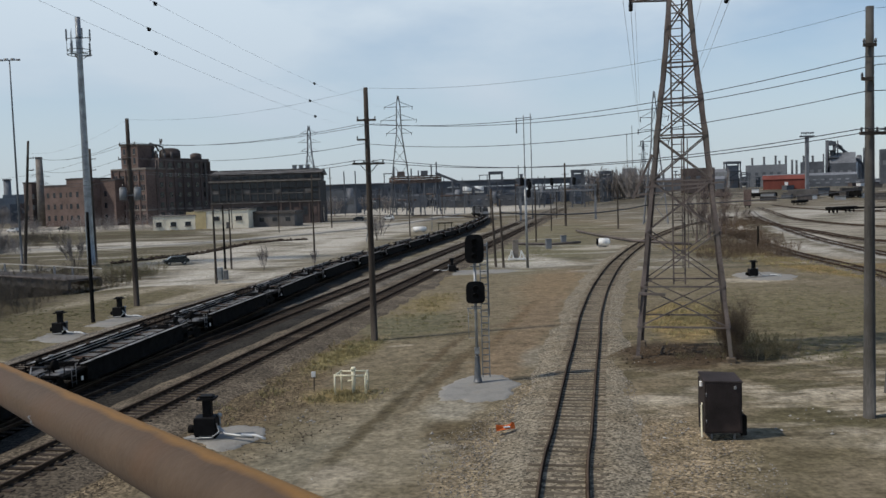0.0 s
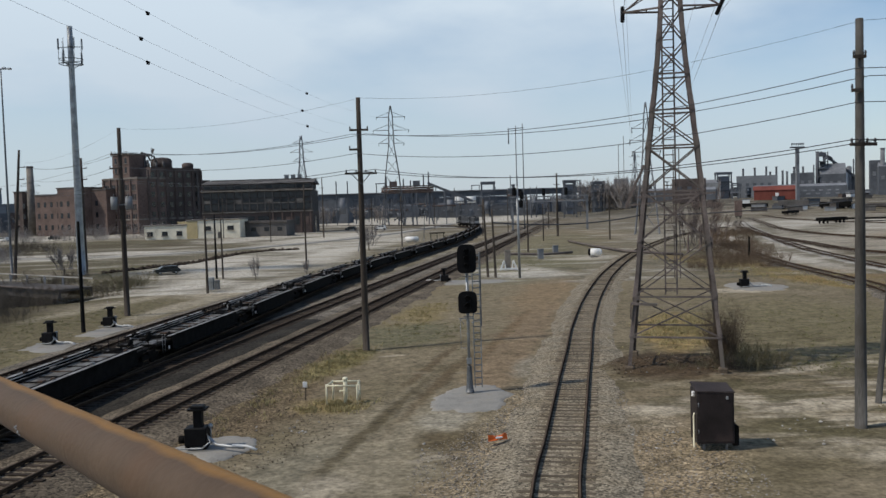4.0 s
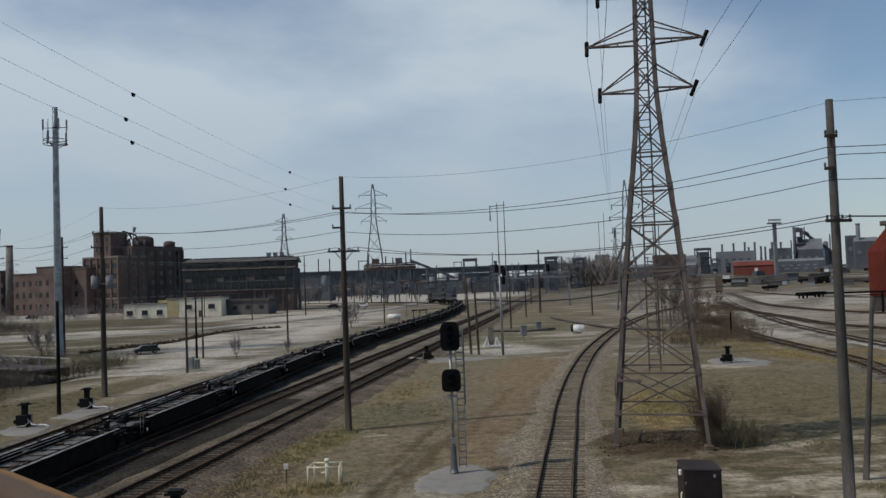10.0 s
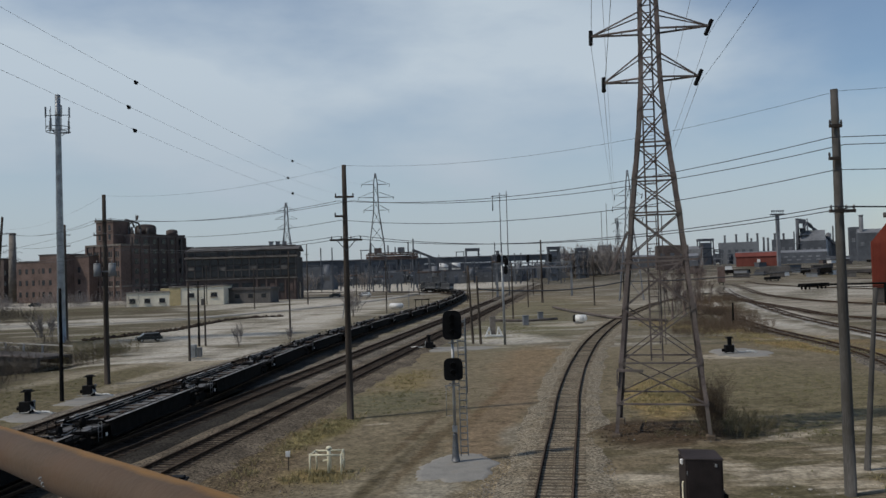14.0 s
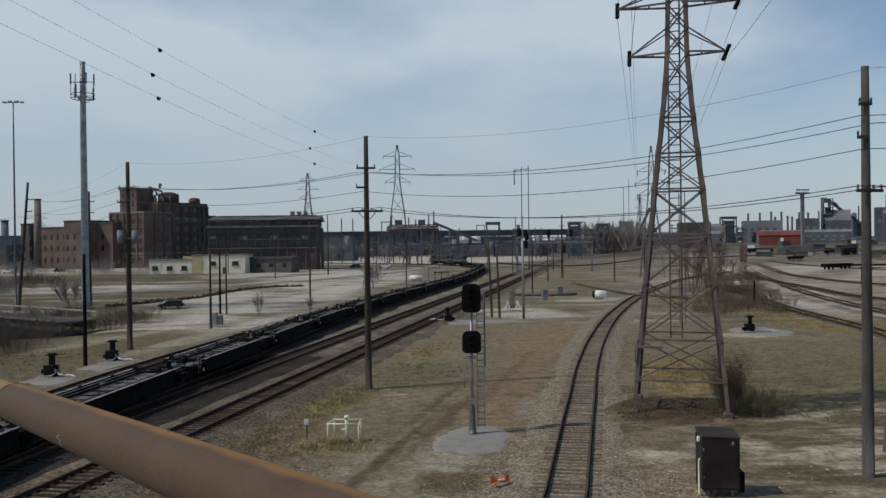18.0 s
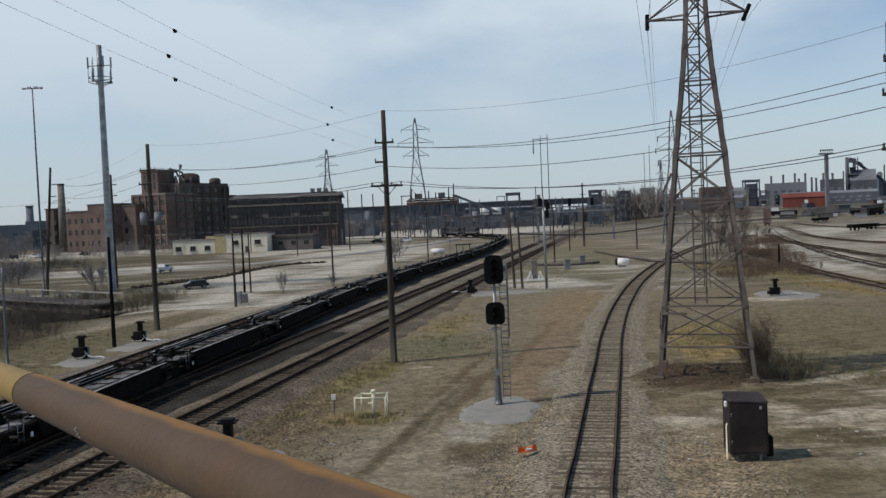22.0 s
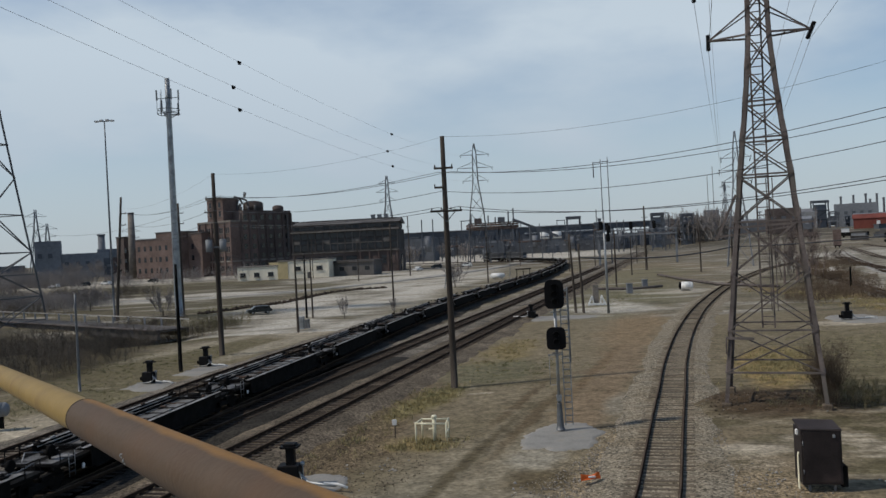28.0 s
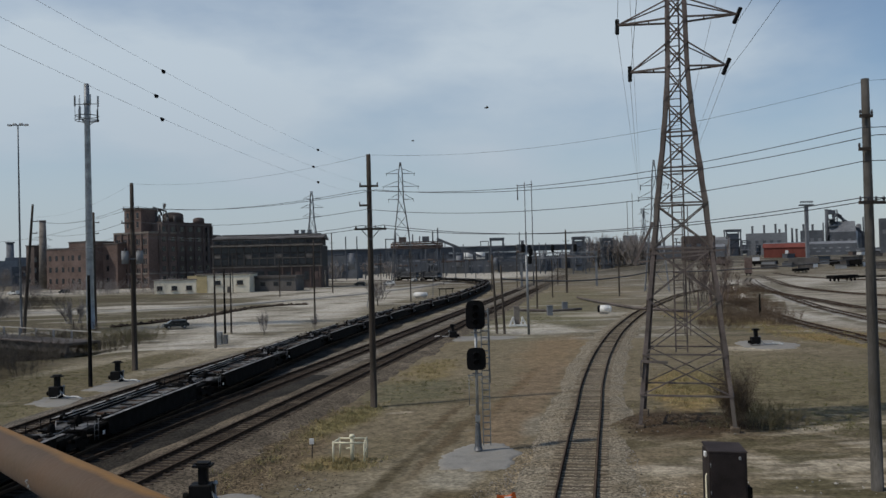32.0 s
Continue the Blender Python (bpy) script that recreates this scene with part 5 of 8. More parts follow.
pole("utility_pole", (-7.8, 200.2), 11.7, 0.16, "dark pole beyond the pale lot", arms=((10.5, 0.8, 0, 0, (1, 0, 0)),), group="far poles")
pole("utility_pole", (6.6, 108.8), 9.9, 0.17, "dark leaning pole by the junction", top_xy=(6.2, 108.8), group="short poles")
pole("utility_pole", (7.5, 107.7), 8.6, 0.17, "dark brown leaning pole by the junction", top_xy=(7.2, 107.7), group="short poles")
pole("utility_pole", (33.2, 231.0), 17.0, 0.33, "thick far pole before the plant", arms=((14.0, 0.9, 0, 0, (1, 0, 0)),), group="far poles")
pole("utility_pole", (17.5, 161.2), 10.4, 0.17, "far dark pole by the main tracks", group="far poles")
pole("utility_pole", (-57.5, 140.8), 18.7, 0.30, "dark wooden pole with side arms", arms=((17.0, 0.5, 0.5, 2, (1, 0, 0)), (15.2, 0.5, 0.5, 2, (1, 0, 0)), (13.2, 0.4, 0.4, 1, (1, 0, 0))), group="line poles")
pole("utility_pole", (-63.9, 129.9), 19.4, 0.26, "leaning dark wooden pole with side arms", top_xy=(-62.0, 129.4), arms=((16.8, 0.55, 0.5, 2, (1, 0, 0)), (15.0, 0.55, 0.5, 2, (1, 0, 0)), (13.0, 0.55, 0.5, 2, (1, 0, 0))), group="line poles")
pole("utility_pole", (-32.7, 60.1), 7.1, 0.11, "slim grey steel pole in the grass", "galv_dark", group="short poles")
pole("utility_pole", (19.45, 37.4), 8.0, 0.14, "mossy wooden stub pole leaning", "wood_grey", top_xy=(20.0, 37.1), group="short poles")
pole("utility_pole", (46.0, 124.8), 3.4, 0.18, "short dark post in dry grass", "black_steel", category="post")
pole("utility_pole", (42.0, 205.0), 12.0, 0.2, "dark pole behind the tower", group="far poles")
pole("utility_pole", (36.5, 152.0), 9.0, 0.2, "dark wooden pole behind the tower", group="far poles")
for x, y, h in ((-48, 250, 12), (-22, 300, 13), (0, 330, 13), (14, 250, 10), (24, 280, 14), (30, 330, 12), (40, 300, 11), (26, 205, 9), (47, 352, 14), (-74, 300, 14), (-62, 355, 18)):
    pole("utility_pole", (x, y), h, 0.17, "distant dark wooden pole", arms=((h - 1.2, 0.9, 0, 0, (1, 0.2, 0)),), group="far poles", n=6)

# two leaning lamp masts in the lot
for x, y, tx in ((-16.4, 181.4, -15.0), (-3.0, 226.0, -2.6)):
    m = pole("lot_lamp", (x, y), 8.4, 0.10, "slim grey lamp mast in the lot", "galv_dark", top_xy=(tx, y), category="street lamp", group="lot lamps")
    for s in (-0.6, 0.6):
        part("lamp_head", Build().soft_box((tx - x + s, 0, 8.5), (0.7, 0.3, 0.16), 0.04), M["galv"], m)

# high mast light and the cell tower
hm = thing("high_mast_light", (-64.5, 130.3, -0.1), label="very tall slim grey mast with floodlights", category="light mast")
part("mast", Build().sweep([(0, 0, 31.8 * k / 6) for k in range(7)], [0.20 - 0.018 * k for k in range(7)], 8), M["galv_dark"], hm)
ring = part("lamp_ring", Build().beam((-1.1, 0, 31.7), (1.1, 0, 31.7), 0.1, 0.1), M["galv_dark"], hm)
for x in (-1.3, -0.5, 0.5, 1.3):
    part("floodlight", Build().soft_box((x, 0, 31.95 - 0.15 * abs(x)), (0.55, 0.5, 0.28), 0.06), M["far_white"], ring)

cell = thing("cell_tower", (-55.6, 134.4, -0.1), label="grey steel monopole with an antenna platform", category="cell tower")
part("monopole", Build().sweep([(0, 0, 38.7 * k / 8) for k in range(9)], [0.62 - 0.028 * k for k in range(9)], 16), M["galv"], cell)
for z in (32.9, 33.6):
    part("platform_rail", Build().sweep([(1.75 * math.cos(a), 1.75 * math.sin(a), z) for a in [k * math.pi / 6 for k in range(13)]], 0.06, 5), M["galv_dark"], cell)
for k in range(3):
    a = k * 2 * math.pi / 3 + 0.3
    part("platform_arm", Build().beam((0, 0, 32.8), (1.8 * math.cos(a), 1.8 * math.sin(a), 32.9), 0.14, 0.16), M["galv_dark"], cell)
    part("brace", Build().beam((0, 0, 32.0), (1.3 * math.cos(a), 1.3 * math.sin(a), 32.85), 0.08, 0.08), M["galv_dark"], cell)
part("collar", Build().tube((0, 0, 35.4), (0, 0, 35.6), 0.5, n=12).beam((-1.9, 0, 35.5), (1.9, 0, 35.5), 0.1, 0.1), M["galv_dark"], cell)
for k in range(7):
    a = k * 2 * math.pi / 7
    x, y = 1.75 * math.cos(a), 1.75 * math.sin(a)
    part("antenna", Build().tube((x, y, 32.8), (x, y, 36.6), 0.045, n=6).soft_box((x, y, 34.0 if k % 2 else 35.9), (0.24, 0.18, 1.7), 0.04), M["galv_dark"] if k % 3 else M["galv"], cell)

# ---- cables ----
def cable(a, c, sag, r=0.014, mat="wire", label="thin dark overhead cable between poles", k=14, group="pole cables"):
    a, c = Vector(a), Vector(c)
    pts = [a.lerp(c, i / k) - Vector((0, 0, 4 * sag * (i / k) * (1 - i / k))) for i in range(k + 1)]
    return solid("power_line", Build().sweep(pts, r, 4), M[mat], label, "cable", group=group)


RP, MP, TP, WP = (16.8, 33.5), (-4.74, 55.6), (-28.6, 78.6), (-62.0, 129.4)
for off, z0, z1, z2, z3, r in ((-0.45, 14.15, 14.05, 15.0, 16.9, 0.016), (0.45, 13.85, 14.05, 15.0, 16.9, 0.016), (-0.2, 12.85, 12.8, 13.7, 15.1, 0.016),
                               (-0.5, 11.4, 11.75, 12.6, 13.2, 0.018), (0.9, 11.35, 11.75, 12.2, 13.1, 0.018), (0.1, 16.0, 16.35, 17.1, 17.5, 0.007)):
    cable((RP[0] + off * 0.6, RP[1], z0), (MP[0] + off, MP[1], z1), 0.95, r)
    cable((MP[0] + off, MP[1], z1), (TP[0] + off, TP[1], z2), 0.7, r)
    cable((TP[0] + off, TP[1], z2), (WP[0] + 0.5, WP[1], z3), 0.9, r)
    cable((RP[0] + off * 0.6, RP[1], z0), (52 + off, 8.0, z0 + 0.3), 0.9, r)
# low cables that cross the yard
cable((-40, 160, 6.0), (-26.45, 98.6, 8.2), 0.6)
cable((7.3, 107.7, 6.9), (36.5, 152.0, 6.5), 0.8, 0.1, label="thick dark bundled cable across the yard")
cable((36.5, 152.0, 6.5), (62, 128, 8.2), 0.5, 0.09, label="thick dark bundled cable across the yard")
cable((-28.6, 78.6, 9.6), (-26.45, 98.6, 8.4), 0.5)
cable((-26.45, 98.6, 8.2), (-20.1, 132.6, 11.8), 0.8)
cable((-30.6, 119.1, 8.3), (-57.5, 140.8, 12.5), 1.2)
cable((-57.5, 140.8, 16.9), (-110, 190, 16.5), 1.5, 0.02)

# ---- lattice towers ----
def lattice(name, at, rz, levels, arms, label, mat, leg, brace, ladder=False, insulators=True, ins_len=0.9, ties_at=(), group="", mids=False):
    """A square lattice tower. levels: (height, width); arms: (height, half length, rise of the tie)."""
    t = thing(name, at, rz, label, "pylon", group)
    mt = M[mat]

    def width(z):
        for (z0, w0), (z1, w1) in zip(levels, levels[1:]):
            if z <= z1:
                return w0 + (w1 - w0) * (z - z0) / (z1 - z0)
        return levels[-1][1]

    sg = ((-1, -1), (1, -1), (1, 1), (-1, 1))
    zs = [z for z, w in levels]
    for sx, sy in sg:
        # one angle section, bent to the tower's outline
        th = leg * 0.16
        sec = [(0, 0), (-leg, 0), (-leg, -th), (-th, -th), (-th, -leg), (0, -leg)]
        rings = [(sx * (w0 / 2 + a), sy * (w0 / 2 + c), z0) for z0, w0 in levels for a, c in sec]
        lg = Build().add(rings, [(k * 6 + j, k * 6 + (j + 1) % 6, (k + 1) * 6 + (j + 1) % 6, (k + 1) * 6 + j) for k in range(len(levels) - 1) for j in range(6)]
                         + [(0, 1, 2, 3), (0, 3, 4, 5)] + [tuple(6 * len(levels) - 6 + j for j in q) for q in ((3, 2, 1, 0), (5, 4, 3, 0))])
        part("leg", lg, mt, t)
    for i, ((z0, w0), (z1, w1)) in enumerate(zip(levels, levels[1:])):
        if i in ties_at and i == 0:
            continue
        for f in range(4):
            (ax, ay), (cx, cy) = sg[f], sg[(f + 1) % 4]
            a0, c0 = Vector((ax * w0 / 2, ay * w0 / 2, z0)), Vector((cx * w0 / 2, cy * w0 / 2, z0))
            a1, c1 = Vector((ax * w1 / 2, ay * w1 / 2, z1)), Vector((cx * w1 / 2, cy * w1 / 2, z1))
            part("brace", Build().beam(a0, c1, brace, brace * 0.6), mt, t)
            part("brace", Build().beam(c0, a1, brace, brace * 0.6), mt, t)
            if mids:
                part("tie_bar", Build().beam((a0 + a1) / 2, (c0 + c1) / 2, brace, brace * 0.7), mt, t)
            if i in ties_at:
                part("tie_bar", Build().beam(a1, c1, brace, brace * 0.8), mt, t)
                part("tie_bar", Build().beam(a0, c0, brace, brace * 0.8), mt, t)
    for z, half, rise in arms:
        w = width(z) / 2
        for s in (-1, 1):
            tip = Vector((s * half, 0, z))
            ab = Build()
            for y in (-w, w):
                ab.beam((s * w, y, z), tip, brace * 1.1, brace * 0.8)
                ab.beam((s * w, y, z + rise), tip, brace * 0.7, brace * 0.6)
            for k in (0.35, 0.65):
                yy = w * (1 - k)
                ab.beam((s * (w + (half - w) * k), -yy, z), (s * (w + (half - w) * k), yy, z), brace * 0.6, brace * 0.5)
            arm = part("crossarm", ab, mt, t)
            if insulators:
                slant = Vector((0.0 if s < 0 else 0.32, 0.25, 0))
                a = tip + Vector((0, 0, 0.35)) + slant * 0.6
                c = tip - Vector((0, 0, ins_len - 0.35)) - slant * 0.6
                rings, radii = [], []
                for k in range(9):
                    for f, r in ((0.0, 0.05), (0.1, 0.13), (0.7, 0.10), (0.85, 0.05)):
                        rings.append(a.lerp(c, (k + f) / 9))
                        radii.append(r)
                part("insulator_string", Build().sweep(rings, radii, 8), M["black_paint"], arm, "black insulator string")
    if ladder:
        w = 0.62
        off = -0.18
        zt = zs[-1]
        for s in (-w / 2, w / 2):
            part("ladder_rail", Build().beam((off + s, 0, 4.0), (off + s, 0, zt), 0.09, 0.07, up=(0, 1, 0)), mt, t)
        z = 4.2
        while z < zt - 0.2:
            part("rung", RUNG, mt, t).location = (off, 0, z)
            z += 0.42
    return t


RUNG = Build().beam((-0.31, 0, 0), (0.31, 0, 0), 0.06, 0.05).mesh("rung", M["rust_steel"])
TOWER_RZ = -15.8
TOWER_AT = (13.25, 47.35)
TOWER_ARMS = ((19.72, 2.58), (22.45, 3.22), (25.2, 2.5))
main_tower = lattice("transmission_tower", (*TOWER_AT, -0.05), TOWER_RZ,
                     [(0.0, 5.05), (1.95, 4.7), (4.1, 4.3), (7.0, 3.76), (9.75, 3.2), (12.2, 2.72), (14.15, 2.28), (16.1, 1.82), (17.9, 1.48), (19.72, 1.2), (21.1, 1.14), (22.45, 1.1), (23.8, 1.05), (25.2, 1.0), (27.6, 0.25)],
                     [(z, half, 1.3 if z < 20 else 1.0) for z, half in TOWER_ARMS], "rust-brown steel lattice tower beside the siding", "rust_steel", 0.2, 0.11, ladder=True, ties_at=(0, 1, 4, 6))
part("leg_strut", Build().beam((-1.5, -1.45, 11.2), (-2.55, -1.4, 8.9), 0.12, 0.12).beam((-2.5, -1.4, 9.0), (-1.75, -1.65, 9.1), 0.08, 0.08), M["rust_steel"], main_tower)
for y in (-1.62, 1.62):
    part("platform_beam", Build().beam((-1.95, y, 9.45), (2.2, y, 9.6), 0.08, 0.1).beam((-1.9, y, 9.05), (1.2, y, 9.4), 0.06, 0.07), M["rust_steel"], main_tower)
part("inner_ladder", Build().beam((0.02, -1.0, 5.0), (0.02, -1.0, 12.0), 0.05, 0.05, up=(0, 1, 0)).beam((0.32, -1.0, 5.0), (0.32, -1.0, 12.0), 0.05, 0.05, up=(0, 1, 0)), M["rust_steel"], main_tower)
for sx, sy in ((-1, -1), (1, -1), (1, 1), (-1, 1)):
    part("footing", Build().soft_box((sx * 2.4, sy * 2.4, 0.15), (0.5, 0.5, 0.5), 0.06), M["rubble"], main_tower, "dirty stone footing block")
part("climb_guard", Build().beam((-2.3, -2.3, 3.75), (-0.9, -2.35, 3.7), 0.1, 0.14).beam((-2.28, -2.3, 3.75), (-2.3, -2.3, 2.9), 0.07, 0.07), M["rust_steel"], main_tower)

left_tower = lattice("transmission_tower", (-85.85, 123.1, -3.0), -10, [(0, 18.4), (7.5, 16.9), (14.5, 15.2), (26.3, 12.6), (36.7, 10.4), (45.1, 8.6), (51.7, 7.2), (57.5, 6.0), (63, 4.8), (70, 3.4), (78, 2.4), (86, 1.8)],
                     [(70, 10, 3), (77, 12, 3), (84, 10, 2)], "huge grey steel lattice tower beyond the cutting", "pylon_grey", 0.36, 0.2, ties_at=(1,), ins_len=2.5, mids=True)
lattice("transmission_tower", (-19.1, 399.5, 0.0), 4, [(0, 11), (14, 8.4), (24, 6.6), (31, 4.6), (38.5, 2.6), (44.5, 2.3), (51, 2.0), (56, 0.6)], [(38.7, 5.8, 2.6), (44.7, 8.2, 2.6), (50.8, 6.5, 2.2)],
        "distant grey lattice pylon behind the lot", "pylon_grey", 0.34, 0.18, ins_len=1.6, group="distant pylons")
lattice("transmission_tower", (-90.5, 593.1, 0.0), 0, [(0, 12), (16, 9), (30, 6), (42, 3.2), (49, 2.6), (55, 2.2), (60, 1.2)], [(42.4, 6.2, 2.5), (48.6, 7.8, 2.5), (54.8, 6.0, 2.2)],
        "very distant grey lattice pylon", "far_steel", 0.4, 0.25, insulators=False, group="distant pylons")
lattice("transmission_tower", (56.8, 228.0, 0.0), TOWER_RZ, [(0, 6.5), (8, 5.0), (15, 3.4), (21, 2.0), (26, 1.6), (31, 1.2), (35, 0.4)], [(21.9, 3.6, 1.6), (25.0, 4.2, 1.6), (28.2, 3.6, 1.6)],
        "pale grey lattice pylon, next of the line", "far_steel", 0.22, 0.12, ins_len=1.5)
for x, h in ((195.0, 68.0), (200.5, 76.0)):
    radio = thing("radio_mast", (x, 900, 0.0), 0, "very distant thin grey radio mast", "mast", "radio masts")
    part("mast", Build().beam((0, 0, 0), (0, 0, h), 0.55, 0.55, up=(0, 1, 0)), M["far_pale"], radio)
for x, y, h in ((-330, 560, 48), (-345, 600, 40), (-300, 640, 36), (212, 900, 60)):
    lattice("transmission_tower", (x, y, 0.0), 20, [(0, 10), (h * 0.5, 5.5), (h * 0.75, 2.6), (h, 1.4)], [(h * 0.76, 6, 2.5), (h * 0.9, 7, 2.5)], "very distant grey lattice pylon", "far_steel", 0.4, 0.25,
            insulators=False, group="distant pylons")

# conductors of the near tower, away to the plant and over the camera
tower_turn = pose(*TOWER_AT, 0, 0, 0, TOWER_RZ)
for z, half in TOWER_ARMS:
    for s in (-1, 1):
        tip = tower_turn @ Vector((s * half, 0, z - (0.55 if s < 0 else 0.5)))
        far = Vector((56.8 + s * 3.4, 228 - s, 9.3 + (z - 8.0) * 1.05 + 1.5))
        near = tower_turn @ Vector((s * half + (10 if s > 0 else 6), -75, z + 9))
        # same conductor both ways: hazed pale colour outward, dark wire towards the camera
        cable(tip, far, 1.5, 0.014, "wire_far", "thin high-voltage conductor cable", 20, "conductors")
        cable(tip, near, 2.0, 0.012, "wire", "thin high-voltage conductor cable", 14, "conductors")

# conductors of the left line, with their dark markers
for tip, head, m0, m1 in (((-25.2, 399.2, 50.8), (-42.1, 85.2, 37.6), 0.877, 0.519), ((-27.5, 399.0, 44.9), (-42.3, 85.1, 34.0), 0.882, 0.521), ((-24.9, 399.2, 38.9), (-42.4, 85.0, 31.3), 0.877, 0.521)):
    tip, head = Vector(tip), Vector(head)
    beyond = head + (head - tip) * 0.35 + Vector((0, 0, 4.6))
    line = [tip.lerp(head, k / 24) - Vector((0, 0, 12 * (k / 24) * (1 - k / 24))) for k in range(25)] + [beyond]
    pl = thing("power_line", label="thin pale high-voltage conductor with dark markers", category="cable", group="conductors")
    # conductor colour paled for distance haze
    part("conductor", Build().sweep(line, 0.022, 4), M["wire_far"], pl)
    for k in (m0, m1):
        p = tip.lerp(head, k) - Vector((0, 0, 12 * k * (1 - k)))
        d = (head - tip).normalized()
        part("marker", Build().tube(p - d * 0.5, p + d * 0.5, 0.16 if k > 0.6 else 0.3, n=8).box(p - Vector((0, 0, 0.2)), (0.35, 0.5, 0.3)), M["black_paint"], pl, "dark conductor marker")

# ---- the signal ----
sig = thing("railway_signal", (1.49, 41.83, 0.02), label="two-head railway signal on a silver mast, unlit", category="signal")
part("base_cone", Build().sweep([(0, 0.12, 0), (0, 0.12, 0.25), (0, 0.12, 1.25), (0, 0.12, 1.3)], [0.22, 0.17, 0.12, 0.12], 12), M["galv_dark"], sig, "dark cast base")
part("mast", Build().tube((0, 0.12, 1.28), (0, 0.12, 6.1), 0.075, n=12), M["galv"], sig, "silver steel mast")
part("collar", Build().box((0, 0.12, 1.55), (0.24, 0.2, 0.3)), M["galv"], sig)


def oval(w, h, flat, n=28):
    """A backplate outline: round ends on straight sides."""
    pts = []
    for k in range(n):
        a = 2 * math.pi * k / n
        x, z = math.cos(a), math.sin(a)
        e = 0.55
        pts.append((w / 2 * math.copysign(abs(x) ** e, x), h / 2 * math.copysign(abs(z) ** (e if z > 0 or not flat else 0.3), z)))
    return pts


for z, hgt in ((6.62, 1.42), (4.47, 1.10)):
    o = oval(0.94, hgt, True)
    hd = Build()
    n = len(o)
    hd.add([(x, -0.03, zz + z) for x, zz in o] + [(x, 0.03, zz + z) for x, zz in o], [tuple(range(n)), tuple(range(2 * n - 1, n - 1, -1))] + [(k + n, (k + 1) % n + n, (k + 1) % n, k) for k in range(n)])
    head = part("signal_head", hd, M["black_paint"], sig, "black oval signal backplate")
    lens_z = (0.36, 0.0, -0.36) if hgt > 1.2 else (0.2, -0.16)
    for dz in lens_z:
        hood = Build()
        m = 14
        ring = []
        for y, r in ((-0.02, 0.15), (-0.30, 0.16)):
            for k in range(m):
                a = math.pi * (-0.25 + 1.5 * k / (m - 1))
                ring.append((r * math.cos(a), y, z + dz + r * math.sin(a)))
        for y, r in ((-0.30, 0.15), (-0.02, 0.14)):
            for k in range(m):
                a = math.pi * (-0.25 + 1.5 * k / (m - 1))
                ring.append((r * math.cos(a), y, z + dz + r * math.sin(a)))
        hood.add(ring, [(j * m + k, j * m + k + 1, (j + 1) * m + k + 1, (j + 1) * m + k) for j in range(3) for k in range(m - 1)], True)
        part("hood", hood, M["black_paint"], head)
        part("lens", Build().tube((0, -0.035, z + dz), (0, -0.05, z + dz), 0.11, n=16), M["black_paint"], head)
    part("housing", Build().soft_box((0, 0.17, z), (0.42, 0.28, hgt * 0.75), 0.04), M["black_paint"], head)
    br = Build().beam((0, 0.05, z - hgt / 2 - 0.12), (0, 0.05, z - hgt / 2 + 0.1), 0.14, 0.12).beam((-0.24, 0, z - hgt / 2 - 0.16), (0.24, 0, z - hgt / 2 - 0.16), 0.05, 0.05)
    part("bracket", br, M["galv_dark"], sig)
part("arm", Build().beam((-0.42, 0.12, 3.66), (0.3, 0.12, 3.66), 0.05, 0.06).beam((-0.42, 0.12, 3.66), (-0.2, 0.12, 3.4), 0.03, 0.03), M["galv"], sig)
for x in (0.27, 0.62):
    part("ladder_rail", Build().beam((x, 0.24, 0.2), (x, 0.24, 6.9), 0.045, 0.05, up=(0, 1, 0)), M["galv"], sig)
for k in range(21):
    part("rung", Build().tube((0.27, 0.24, 0.35 + 0.32 * k), (0.62, 0.24, 0.35 + 0.32 * k), 0.03, n=5), M["galv"], sig)
back = part("back_rail", Build().beam((0.66, 0.55, 3.2), (0.66, 0.55, 6.9), 0.09, 0.09, up=(0, 1, 0)), M["galv_dark"], sig)
for z in (3.4, 4.6, 5.8, 6.8):
    part("hoop", Build().sweep([(0.27, 0.24, z), (0.2, 0.6, z), (0.45, 0.82, z), (0.68, 0.6, z), (0.62, 0.24, z)], 0.018, 5), M["galv"], sig)
part("stay", Build().tube((0, 0.12, 2.2), (-0.38, 0.1, 2.2), 0.015, n=5).tube((-0.38, 0.1, 2.2), (-0.38, 0.1, 3.6), 0.015, n=5), M["galv"], sig)


